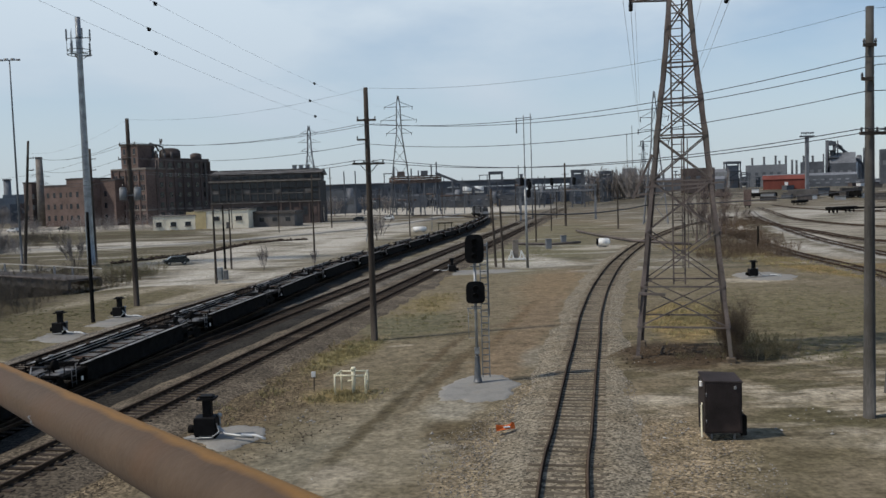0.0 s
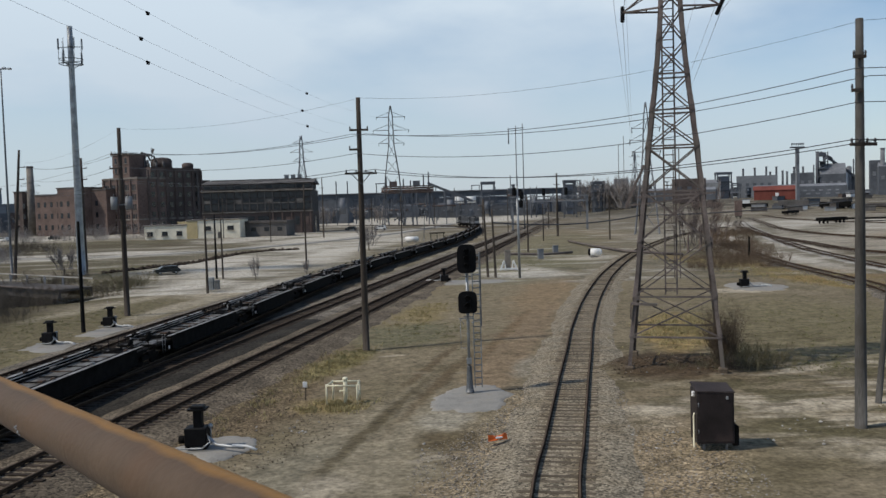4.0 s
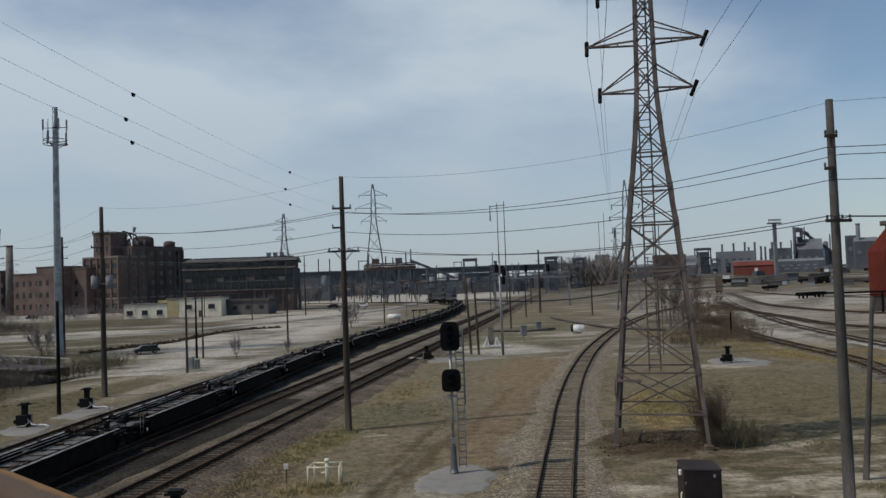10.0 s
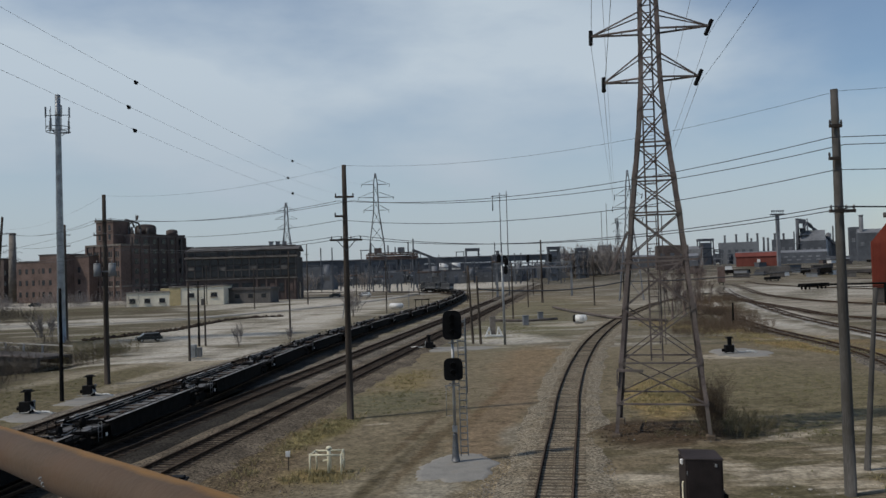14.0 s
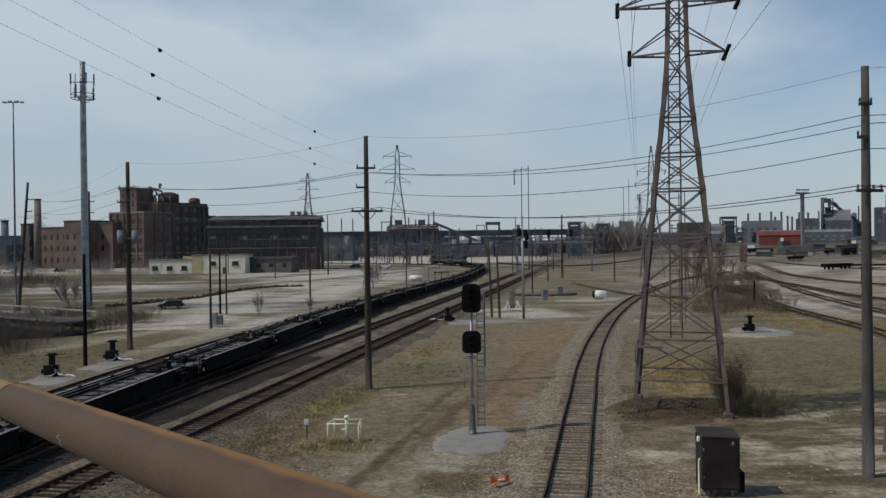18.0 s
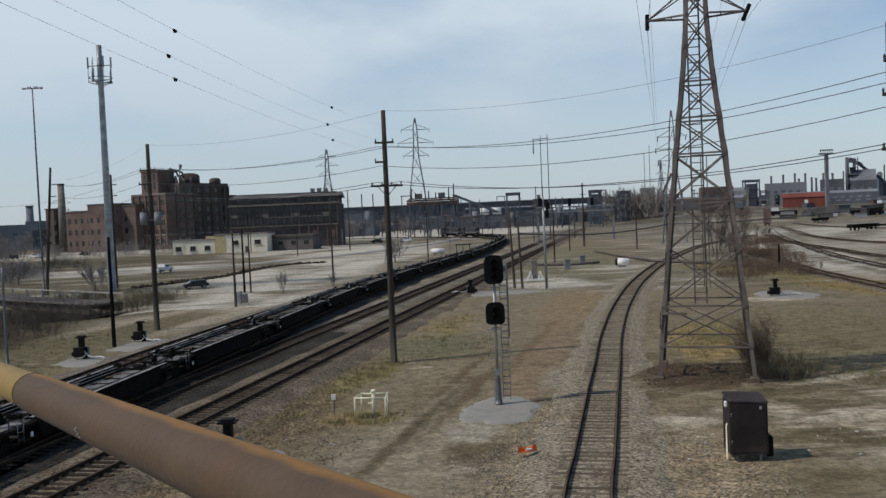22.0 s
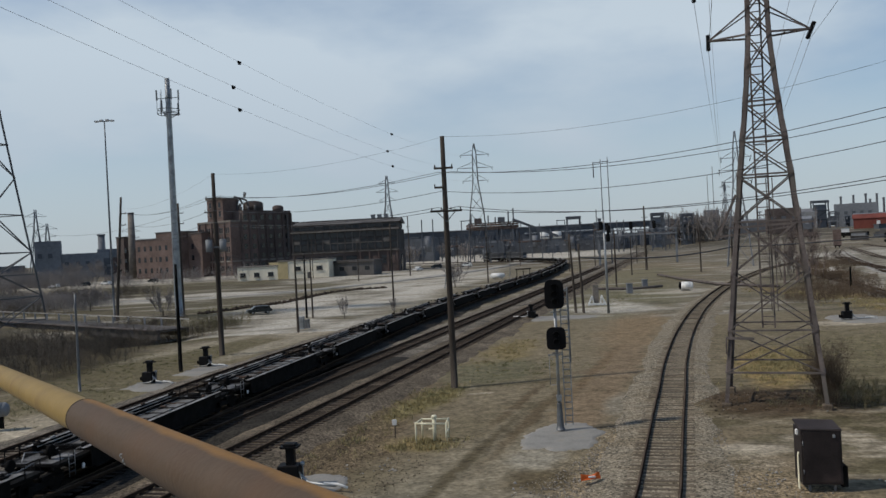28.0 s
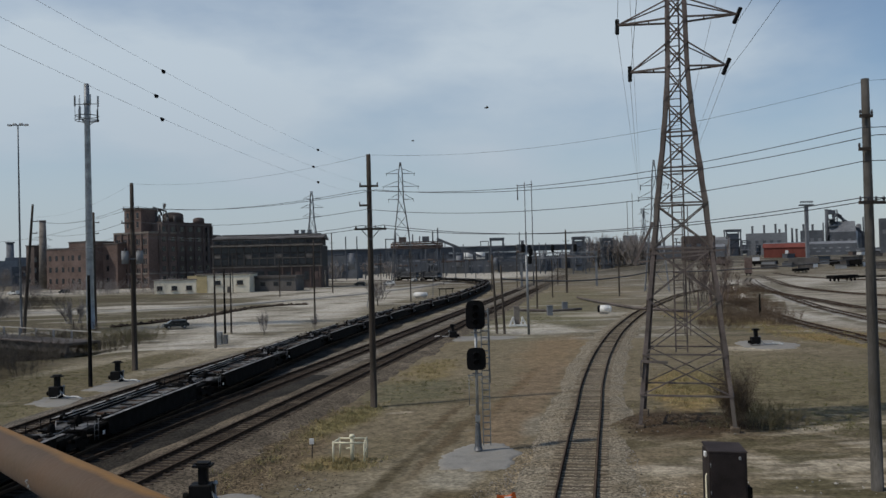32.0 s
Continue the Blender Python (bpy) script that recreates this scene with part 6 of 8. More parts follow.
# ---- switch heaters ----
def switch_heater(at, rz, s=1.0):
    """A black switch heater blower: box on legs, stack with a wide cap, and a duct to the track."""
    h = thing("switch_heater", (*at, 0.03), rz, "black switch heater with a capped stack and duct", "switch heater", "switch heaters")
    part("cabinet", Build().soft_box((0, 0, 0.47), (0.86, 0.72, 0.72), 0.03), M["black_paint"], h)
    for x in (-0.36, 0.36):
        part("leg", Build().box((x, 0, 0.06), (0.08, 0.66, 0.12)), M["black_steel"], h)
    st = part("flue", Build().soft_box((0.06, 0, 1.15), (0.34, 0.34, 0.68), 0.02), M["black_paint"], h)
    part("cap", Build().prism([(-0.36 + 0.06, -0.30), (0.42, -0.30), (0.42, 0.30), (-0.30, 0.30)], 1.50, 1.58).soft_box((0.06, 0, 1.63), (0.52, 0.42, 0.1), 0.03), M["black_paint"], st)
    part("motor", Build().tube((-0.72, 0, 0.32), (-0.42, 0, 0.32), 0.16, n=12), M["black_steel"], h)
    part("duct", Build().sweep([(0.4, -0.1, 0.45), (0.62, -0.2, 0.3), (0.8, -0.3, 0.16), (1.4, -0.55, 0.14), (2.0, -0.75, 0.14)], 0.065, 8), M["galv"], h, "silver flexible duct")
    part("nozzle", Build().sweep([(1.5, -0.58, 0.19), (2.1, -0.78, 0.2), (2.5, -0.95, 0.1)], 0.055, 8), M["white_paint"], h, "white duct end")
    part("valve", Build().ball((0.5, 0.1, 0.82), 0.10, 8, 5).tube((0.5, 0.1, 0.1), (0.5, 0.1, 0.8), 0.03, n=6), M["galv"], h)
    part("conduit", Build().sweep([(0.46, -0.3, 0.6), (0.6, -0.42, 0.3), (0.3, -0.5, 0.08), (-0.8, -0.45, 0.06)], 0.03, 6), M["galv"], h)
    return h


switch_heater((-9.62, 33.45), 0)
switch_heater((-28.4, 62.4), -8)
switch_heater((-27.2, 70.8), -8)
switch_heater((1.0, 103.0), 170)
switch_heater((31.5, 87.0), 0)
# white tank on a stand beside the outer track
wt = thing("propane_tank", (-30.6, 46.6, 0.03), 10, "small white tank on steel legs", "tank")
part("vessel", Build().tube((-0.6, 0, 1.1), (0.6, 0, 1.1), 0.42, n=16).ball((-0.6, 0, 1.1), (0.3, 0.42, 0.42)).ball((0.6, 0, 1.1), (0.3, 0.42, 0.42)), M["far_pale"], wt)
for x in (-0.4, 0.4):
    part("leg", Build().beam((x, 0, 0), (x, 0, 0.8), 0.1, 0.3), M["black_steel"], wt)
# white tank by the siding
tk = thing("propane_tank", (25.9, 141.3, 0.02), 0, "white round tank with a grey end in the dirt", "tank")
part("vessel", Build().tube((-0.15, 0, 0.8), (1.2, -0.5, 0.8), 0.62, n=18).ball((1.2, -0.5, 0.8), (0.4, 0.6, 0.6)), M["white_paint"], tk)
part("end_cap", Build().tube((-0.5, 0.15, 0.8), (-0.15, 0.0, 0.8), 0.60, n=18), M["black_paint"], tk)
part("saddle", Build().box((0.3, -0.1, 0.15), (1.4, 0.8, 0.35)), M["concrete"], tk)
# long white tank in the lot
lt = thing("propane_tank", (-6.0, 217.6, 0.0), -12, "long white storage tank beside pipework", "tank")
part("vessel", Build().tube((-1.4, 0, 0.9), (1.4, 0, 0.9), 0.65, n=18).ball((-1.4, 0, 0.9), (0.45, 0.65, 0.65)).ball((1.4, 0, 0.9), (0.45, 0.65, 0.65)), M["white_paint"], lt)
for x in (-1.0, 1.0):
    part("saddle", Build().box((x, 0, 0.2), (0.3, 0.9, 0.5)), M["concrete"], lt)
pr = thing("valve_station", (0.5, 214.0, 0.0), 0, "dark pipework and valves beside the tank", "pipework")
for x in (-1.6, 0, 1.6):
    part("upright", Build().beam((x, 0, 0), (x, 0, 2.4), 0.16, 0.16), M["black_steel"], pr)
part("header", Build().tube((-2, 0, 2.4), (2, 0, 2.4), 0.14, n=8), M["black_steel"], pr)

# ---- relay cabinet ----
cab = thing("relay_cabinet", (10.15, 31.55, 0.0), -4, "dark brown steel relay cabinet on short legs", "cabinet")
part("body", Build().soft_box((0, 0, 1.19), (1.36, 1.05, 1.95), 0.02), M["cabinet"], cab)
part("roof", Build().add([(-0.71, -0.56, 2.16), (0.71, -0.56, 2.10), (0.69, 0.56, 2.22), (-0.69, 0.56, 2.28), (-0.70, -0.55, 2.20), (0.70, -0.55, 2.14), (0.68, 0.55, 2.27), (-0.68, 0.55, 2.33)],
                         [(3, 2, 1, 0), (4, 5, 6, 7), (0, 1, 5, 4), (1, 2, 6, 5), (2, 3, 7, 6), (3, 0, 4, 7)]), M["cabinet_top"], cab, "faded reddish roof")
door = part("door", Build().soft_box((0.0, -0.535, 1.2), (1.22, 0.03, 1.8), 0.01), M["cabinet"], cab)
part("handle", Build().soft_box((0.42, -0.57, 1.93), (0.09, 0.05, 0.12), 0.015), M["far_pale"], door, "pale padlock")
part("hinge", Build().tube((-0.62, -0.55, 0.6), (-0.62, -0.55, 0.75), 0.02, n=6), M["galv_dark"], door)
part("hinge", Build().tube((-0.62, -0.55, 1.6), (-0.62, -0.55, 1.75), 0.02, n=6), M["galv_dark"], door)
for x in (-0.42, 0.42):
    for y in (-0.4, 0.4):
        part("leg", Build().box((x, y, 0.11), (0.08, 0.08, 0.26)), M["galv_dark"], cab)
part("side_conduit", Build().sweep([(-0.72, -0.2, 0.0), (-0.72, -0.2, 1.2), (-0.69, -0.2, 1.3)], 0.035, 6), M["cream_paint"], cab, "pale conduit")
part("junction_box", Build().soft_box((-0.73, -0.2, 2.02), (0.10, 0.14, 0.2), 0.02), M["white_paint"], cab, "white junction box")
part("side_box", Build().soft_box((0.78, 0.0, 0.45), (0.24, 0.7, 0.75), 0.03), M["black_steel"], cab)

# ---- pale yellow pipe guard ----
rk = thing("pipe_guard", (-4.6, 40.55, 0.0), -6, "cream-painted pipe guard round a standpipe", "pipe guard")
RX, RY, RH = 1.45, 0.95, 0.98
for x, y, h in ((-RX / 2, -RY / 2, RH), (RX / 2, -RY / 2 + 0.1, RH * 0.95), (RX / 2 - 0.05, RY / 2, RH), (-RX / 2 + 0.1, RY / 2, RH)):
    part("corner_post", Build().tube((x, y, 0), (x, y, h), 0.045, n=8), M["cream_paint"], rk)
part("top_rail", Build().tube((-RX / 2, -RY / 2, RH - 0.06), (RX / 2, -RY / 2 + 0.1, RH * 0.9), 0.042, n=8), M["cream_paint"], rk)
part("top_rail", Build().tube((RX / 2, -RY / 2 + 0.1, RH * 0.9), (RX / 2 - 0.05, RY / 2, RH - 0.02), 0.042, n=8), M["cream_paint"], rk)
part("top_rail", Build().tube((-RX / 2, -RY / 2, RH - 0.06), (-RX / 2 + 0.1, RY / 2, RH - 0.05), 0.042, n=8), M["cream_paint"], rk)
part("top_rail", Build().tube((-RX / 2 + 0.1, RY / 2, RH - 0.05), (RX / 2 - 0.05, RY / 2, RH - 0.05), 0.042, n=8), M["cream_paint"], rk)
part("side_rail", Build().tube((RX / 2, -RY / 2 + 0.1, 0.45), (RX / 2 - 0.05, RY / 2, 0.5), 0.04, n=8), M["cream_paint"], rk)
sp = part("standpipe", Build().tube((0.08, 0.0, 0), (0.08, 0.0, 1.12), 0.095, n=12), M["cream_paint"], rk)
part("valve_cap", Build().tube((0.08, 0, 1.10), (0.08, 0, 1.22), 0.15, 0.10, n=12), M["cream_paint"], sp)
part("side_outlet", Build().tube((-0.2, 0, 0.55), (0.08, 0, 0.6), 0.04, n=8), M["cream_paint"], sp)
# marker post with a pale tag
mk = thing("marker_post", (-6.55, 41.3, 0.0), 0, "low marker post with a pale tag", "marker post")
part("stake", Build().beam((0, 0, 0), (0.03, 0, 0.75), 0.05, 0.05), M["wood_pole"], mk)
part("tag", Build().soft_box((0, -0.03, 0.78), (0.22, 0.04, 0.28), 0.015), M["white_paint"], mk)
# debris
db = thing("traffic_cone_scrap", (2.2, 32.95, 0.08), 15, "crushed orange scrap lying on gravel", "debris")
part("shell", Build().add([(-0.42, -0.1, 0.0), (0.0, -0.16, 0.05), (0.4, -0.02, 0.0), (-0.35, 0.14, 0.16), (0.05, 0.12, 0.13), (0.42, 0.16, 0.2), (-0.4, -0.02, 0.24), (0.0, 0.0, 0.07), (0.3, 0.06, 0.26)],
                          [(0, 1, 7, 6), (1, 2, 8, 7), (6, 7, 4, 3), (7, 8, 5, 4), (0, 6, 3), (2, 5, 8), (0, 3, 4, 1), (1, 4, 5, 2)]), M["orange"], db)
part("white_strip", Build().box((0.02, -0.1, 0.12), (0.26, 0.08, 0.05)), M["white_paint"], db)
# relay box between the lot poles
rb = thing("relay_box", (-26.2, 100.4, -0.05), -8, "pair of grey meter boxes by a pole", "electric box")
part("box", Build().soft_box((-0.35, -0.1, 0.95), (0.85, 0.5, 1.5), 0.03), M["galv"], rb)
part("box", Build().soft_box((0.5, -0.1, 0.8), (0.5, 0.4, 1.1), 0.03), M["galv_dark"], rb)

# ---- mast with signal heads by the junction ----
ms = thing("signal_mast", (10.35, 105.7, 0.0), 0, "tall silver signal mast with dark heads", "signal")
part("mast", Build().tube((0, 0, 0), (-0.1, 0, 11.4), 0.17, 0.12, n=10), M["galv"], ms)
for x, z in ((-0.45, 10.7), (0.45, 10.2), (0.35, 9.2)):
    hd = part("signal_head", Build().soft_box((x, -0.1, z), (0.5, 0.3, 1.0), 0.12), M["black_paint"], ms)
part("bracket", Build().beam((-0.6, 0, 10.1), (0.6, 0, 10.1), 0.08, 0.08), M["galv"], ms)
part("bracket", Build().beam((-0.4, 0, 9.0), (0.6, 0, 9.0), 0.08, 0.08), M["galv"], ms)
# white frame with a grey box
wf = thing("trestle_barrier", (10.1, 118.4, 0.0), 0, "white-painted trestle with a pale grey box", "barrier")
for s in (-1, 1):
    part("leg", Build().beam((s * 1.2, 0, 0), (s * 0.62, 0, 1.35), 0.26, 0.2), M["white_paint"], wf)
    part("stay", Build().beam((s * 0.62, 0, 1.3), (s * 0.4, 0, 0.05), 0.2, 0.16), M["white_paint"], wf)
part("lower_bar", Build().beam((-1.2, -0.1, 0.2), (1.2, -0.1, 0.2), 0.2, 0.24), M["white_paint"], wf)
part("box", Build().soft_box((-0.1, 0.5, 1.5), (0.8, 0.6, 2.6), 0.04), M["trim_pale"], wf, "pale grey steel box")
# short marker cabinets
for x, y, h, m in ((17.3, 140.7, 1.5, "far_haze"), (21.5, 153.0, 1.4, "far_haze")):
    bx = thing("trackside_box", (x, y, 0.0), 5, "small pale trackside equipment box", "electric box", "trackside boxes")
    part("body", Build().soft_box((0, 0, h / 2), (0.9, 0.8, h), 0.04), M[m], bx)
    part("lid", Build().soft_box((0, 0, h + 0.05), (1.0, 0.9, 0.12), 0.03), M["galv_dark"], bx)
pipe2 = thing("pipeline", (0, 0, 0), 0, "long dark pipe lying across the dirt", "pipe")
part("run", Build().sweep([(30.5, 196, 0.3), (31.5, 172, 0.3), (33.5, 150, 0.3), (40, 138, 0.2)], 0.22, 8), M["rust_steel"], pipe2)
part("run", Build().sweep([(13.0, 150, 0.4), (18, 146, 0.4), (24, 150, 0.35)], 0.22, 8), M["rust_steel"], pipe2)

# ---- the brick works ----
def windows_on(parent, face, cols, rows, w, h, x0, dx, z0, dz, glass="window_dark", sill=True, name="window"):
    """Window units on a wall: face gives the plane ("x" or "y", place, outward sign)."""
    axis, at, sg = face
    for i in range(cols):
        for j in range(rows):
            u, z = x0 + dx * i, z0 + dz * j
            c = (u, at + sg * 0.02, z) if axis == "y" else (at + sg * 0.02, u, z)
            s = (w, 0.12, h) if axis == "y" else (0.12, w, h)
            wd = part(name, Build().box(c, s), M[glass], parent)
            if sill:
                cs = (u, at + sg * 0.12, z - h / 2 - 0.12) if axis == "y" else (at + sg * 0.12, u, z - h / 2 - 0.12)
                part("sill", Build().box(cs, (w + 0.4, 0.3, 0.24) if axis == "y" else (0.3, w + 0.4, 0.24)), M["trim_pale"], wd)


works = thing("brick_works", (-136.6, 397.2, 0.0), -30, "tall dark brick mill with a corner tower", "factory")
part("front_block", Build().box((-11.75, 9, 12.9), (23.5, 18, 25.8)), M["brick_red"], works, "weathered red brick block")
part("parapet", Build().box((-11.75, 9, 26.0), (24.3, 18.8, 0.9)), M["trim_pale"], works)
# shade of the side away from the sun is in the brick colour
part("main_block", Build().box((-11, 24, 15.6), (21.9, 32, 31.2)), M["brick_dark"], works, "brick block with shade in its darker colour")
part("rear_block", Build().box((-10, 43, 12.7), (20, 6.2, 25.4)), M["brick_dark"], works)
part("corner_tower", Build().box((-13.2, 7, 31.5), (11.5, 10, 11.8)), M["brick_red"], works)
part("tower_cornice", Build().box((-13.2, 7, 37.5), (12.4, 10.9, 0.7)), M["trim_pale"], works)
part("string_course", Build().box((-11.75, -0.12, 6.8), (23.9, 0.5, 0.7)), M["trim_pale"], works)
part("string_course", Build().box((0.12, 18, 6.8), (0.5, 36, 0.7)), M["trim_pale"], works)
for k in range(6):
    part("pilaster", Build().box((-23.2 + k * 4.58, -0.25, 12.9), (1.0, 0.6, 25.6)), M["brick_red"], works)
# pilasters of the shaded side, in the darker brick as well
for k in range(7):
    part("pilaster", Build().box((0.25, 6 + k * 5.6, 15.0), (0.6, 1.1, 29.6)), M["brick_dark"], works)
windows_on(works, ("y", 0, -1), 5, 5, 1.0, 2.6, -21.6, 4.58, 3.4, 4.6)
windows_on(works, ("y", 0, -1), 5, 5, 1.0, 2.6, -20.1, 4.58, 3.4, 4.6)
windows_on(works, ("x", 0, 1), 6, 6, 2.2, 2.4, 8.8, 5.6, 4.2, 4.7, sill=False)
windows_on(works, ("y", 2, -1), 3, 2, 1.4, 2.6, -16.6, 3.4, 30.0, 4.4)
part("roof_tank", Build().tube((-8, 22, 31.2), (-8, 22, 35.0), 5.0, n=18).ball((-8, 22, 35.0), (5.0, 5.0, 1.6)), M["brick_dark"], works, "round roof tank")
part("roof_tank", Build().tube((-6, 37, 31.2), (-6, 37, 33.4), 2.8, n=16).ball((-6, 37, 33.4), (2.8, 2.8, 1.0)), M["brick_dark"], works, "round roof tank")
part("penthouse", Build().box((-13, 12.5, 32.5), (8, 5, 3.0)), M["brick_dark"], works)
for x, y, h in ((-10, 9.6, 38.5), (-7, 10.8, 37.5)):
    part("vent_pipe", Build().sweep([(x, y, 31), (x, y, h - 2), (x + 1.2, y + 1.2, h), (x + 3.2, y + 3.0, h - 1.0), (x + 4.0, y + 3.8, h - 4)], 0.45, 8), M["shed_mid"], works, "curved roof pipe")
for k in range(8):
    part("roof_cowl", Build().tube((-3 - (k % 3) * 2.2, 9.5 + k * 1.5, 31.0), (-3 - (k % 3) * 2.2, 9.5 + k * 1.5, 33.0 + (k * 7 % 4) * 0.6), 0.7, 0.55, n=8), M["shed_mid"], works)
part("flag_mast", Build().tube((-9, 17, 33), (-9, 17, 41), 0.15, n=6).box((-8.3, 17.2, 39.5), (1.4, 0.12, 2.4), pose(0, 0, 0, 0, 25, 0).to_3x3()), M["shed_mid"], works)
part("downspout", Build().box((0.75, 36.5, 20), (0.7, 0.7, 18)), M["shed_mid"], works)

for x, y, w, d, h, m, lab in ((-181, 418, 20, 14, 19.5, "brick_red", "low sooty brick wing of the works"), (-167, 408, 14, 16, 22.2, "brick_red", "brick wing with a flat roof"), (-158, 414, 22, 20, 21.2, "brick_red", "brick wing with a flat roof"),
                              (-209, 438, 6, 6, 22.0, "brick_dark", "square sooty brick hoist tower")):
    wing = thing("brick_wing", (x, y, 0.0), -26, lab, "factory", "brick wings")
    part("wall", Build().box((0, 0, h / 2), (w, d, h)), M[m], wing)
    part("coping", Build().box((0, 0, h + 0.2), (w + 0.6, d + 0.6, 0.5)), M["shed_mid"], wing)
    windows_on(wing, ("y", -d / 2, -1), max(2, int(w // 5)), max(2, int(h // 6)), 1.6, 2.4, -w / 2 + 2.5, 4.4, 4.0, 5.5, sill=False)
chim = thing("chimney", (-203.5, 434.8, 0.0), 0, "tall tapered grey-brown brick chimney", "chimney")
part("shaft", Build().tube((0, 0, 0), (0, 0, 34.2), 2.25, 1.55, n=16), M["trim_pale"], chim)
part("rim", Build().tube((0, 0, 34.2), (0, 0, 34.9), 1.75, 1.7, n=16), M["brick_dark"], chim)

shed = thing("rolling_shed", (-91.5, 338.5, 0.0), 1.5, "long dark steel shed with clerestory roof", "factory")
SL, SD = 43.4, 22.0
part("brick_base", Build().box((SL / 2, SD / 2, 4.3), (SL, SD, 8.6)), M["brick_dark"], shed, "sooty brick lower wall")
part("upper_wall", Build().box((SL / 2, SD / 2, 12.8), (SL - 0.3, SD - 0.3, 8.4)), M["shed_dark"], shed)
part("ledge", Build().box((SL / 2, -0.25, 8.75), (SL + 0.3, 0.7, 0.36)), M["trim_pale"], shed, "pale stained ledge")
part("gutter", Build().box((SL / 2, -0.5, 17.15), (SL + 0.9, 1.1, 0.45)), M["trim_pale"], shed, "pale gutter")
part("clerestory", Build().box((SL / 2, SD / 2 - 2.0, 18.6), (SL - 0.6, SD - 6.0, 2.8)), M["shed_dark"], shed)
for k in range(14):
    part("clerestory_pane", Build().box((1.9 + k * 3.04, 0.93, 18.7), (2.5, 0.16, 1.3)), M["window_dark" if k % 4 else "window_grey"], shed)
part("side_roof", Build().add([(-0.4, -0.9, 17.3), (SL + 0.4, -0.9, 17.3), (SL + 0.4, 1.2, 17.9), (-0.4, 1.2, 17.9)], [(0, 1, 2, 3), (3, 2, 1, 0)]), M["roof_grey"], shed)
part("top_roof", Build().add([(-0.3, 0.2, 20.0), (SL + 0.6, 0.2, 20.0), (SL + 0.6, SD / 2, 21.7), (-0.3, SD / 2, 21.7), (-0.3, SD - 0.2, 19.4), (SL + 0.6, SD - 0.2, 19.4)], [(0, 1, 2, 3), (3, 2, 5, 4), (0, 3, 4), (1, 5, 2), (0, 4, 5, 1)]), M["roof_grey"], shed)
part("ridge_vent", Build().box((SL / 2, SD / 2, 21.8), (SL - 3, 1.2, 0.5)), M["shed_mid"], shed)
for k in range(15):
    part("column", Build().box((0.5 + k * 3.03, -0.2, 12.9), (0.4, 0.4, 8.2)), M["shed_mid" if k in (8, 14) else "shed_dark"], shed)
for k in range(14):
    for z, h, names in ((15.4, 2.2, ("window_dark",)), (13.1, 1.2, ("window_dark", "trim_pale", "window_grey", "window_grey")), (10.8, 2.4, ("window_dark", "window_dark", "window_grey"))):
        part("window_band", Build().box((2.0 + k * 3.03, -0.1, z), (2.5, 0.24, h)), M[names[(k * 5 + int(z)) % len(names)]], shed)
part("sill_band", Build().box((SL * 0.62, -0.22, 12.2), (SL * 0.6, 0.3, 0.25)), M["trim_pale"], shed, "pale strip under the windows")
# closed dark panels stand for the shade inside open bays
for k, w in enumerate((5.2, 5.2, 6.0, 4.4)):
    part("doorway", Build().box((4.2 + k * 6.6, -0.06, 3.5), (w, 0.2, 7.0)), M["window_dark"], shed, "dark panel for the shade in an open bay")
for k in range(4):
    part("arch_window", Build().box((30.0 + k * 3.6, -0.06, 5.0), (1.7, 0.2, 3.2)), M["brick_red" if k % 2 else "window_grey"], shed)
for k in range(5):
    part("buttress", Build().box((27.6 + k * 3.7, -0.2, 4.3), (0.6, 0.4, 8.5)), M["brick_red"], shed)
for x in (31.5, 34.2, 36.9):
    part("roof_vent", Build().box((x, SD / 2 + 3, 22.2), (1.6, 1.6, 2.4)).box((x, SD / 2 + 3, 23.5), (2.0, 2.0, 0.3)), M["far_pale"], shed)
part("gable_door", Build().box((SL + 0.05, 8, 3.4), (0.2, 5, 6.8)), M["window_dark"], shed)
office = thing("office_building", (-102.5, 302.5, 0.0), -1, "low cream office with dark windows", "office building")
part("white_wing", Build().box((7.5, 5, 2.45), (15, 10, 4.9)), M["cream_wall"], office)
part("wing_coping", Build().box((7.5, 5, 5.0), (15.5, 10.5, 0.3)), M["trim_pale"], office)
part("tall_wing", Build().box((24.5, 6, 3.25), (18.8, 12, 6.5)), M["cream_wall"], office)
part("roof_edge", Build().box((24.5, 6, 6.6), (19.4, 12.6, 0.35)), M["trim_pale"], office)
part("tan_wing", Build().box((16, 12, 3.0), (14, 6, 6.2)), M["tan_wall"], office, "tan painted rear wing")
part("tan_panel", Build().box((17.0, -0.05, 3.2), (3.8, 0.14, 6.2)), M["tan_wall"], office)
windows_on(office, ("y", 0, -1), 3, 1, 2.0, 1.5, 2.0, 5.2, 2.1, 1, sill=True)
windows_on(office, ("y", 0, -1), 2, 1, 2.2, 1.4, 22.5, 8.0, 3.6, 1, sill=True)
part("door", Build().box((26.5, -0.03, 1.1), (1.1, 0.12, 2.2)), M["shed_mid"], office)
annex = thing("brick_annex", (-62.0, 312.0, 0.0), -12, "low dull brick annex with dark roof", "shed")
part("wall", Build().box((0, 0, 2.4), (20, 8, 4.8)), M["shed_mid"], annex)
part("roof", Build().box((0, 0, 5.2), (21, 9, 0.8)), M["shed_dark"], annex)
windows_on(annex, ("y", -4, -1), 4, 1, 1.8, 1.4, -7.5, 5, 2.6, 1, sill=False)

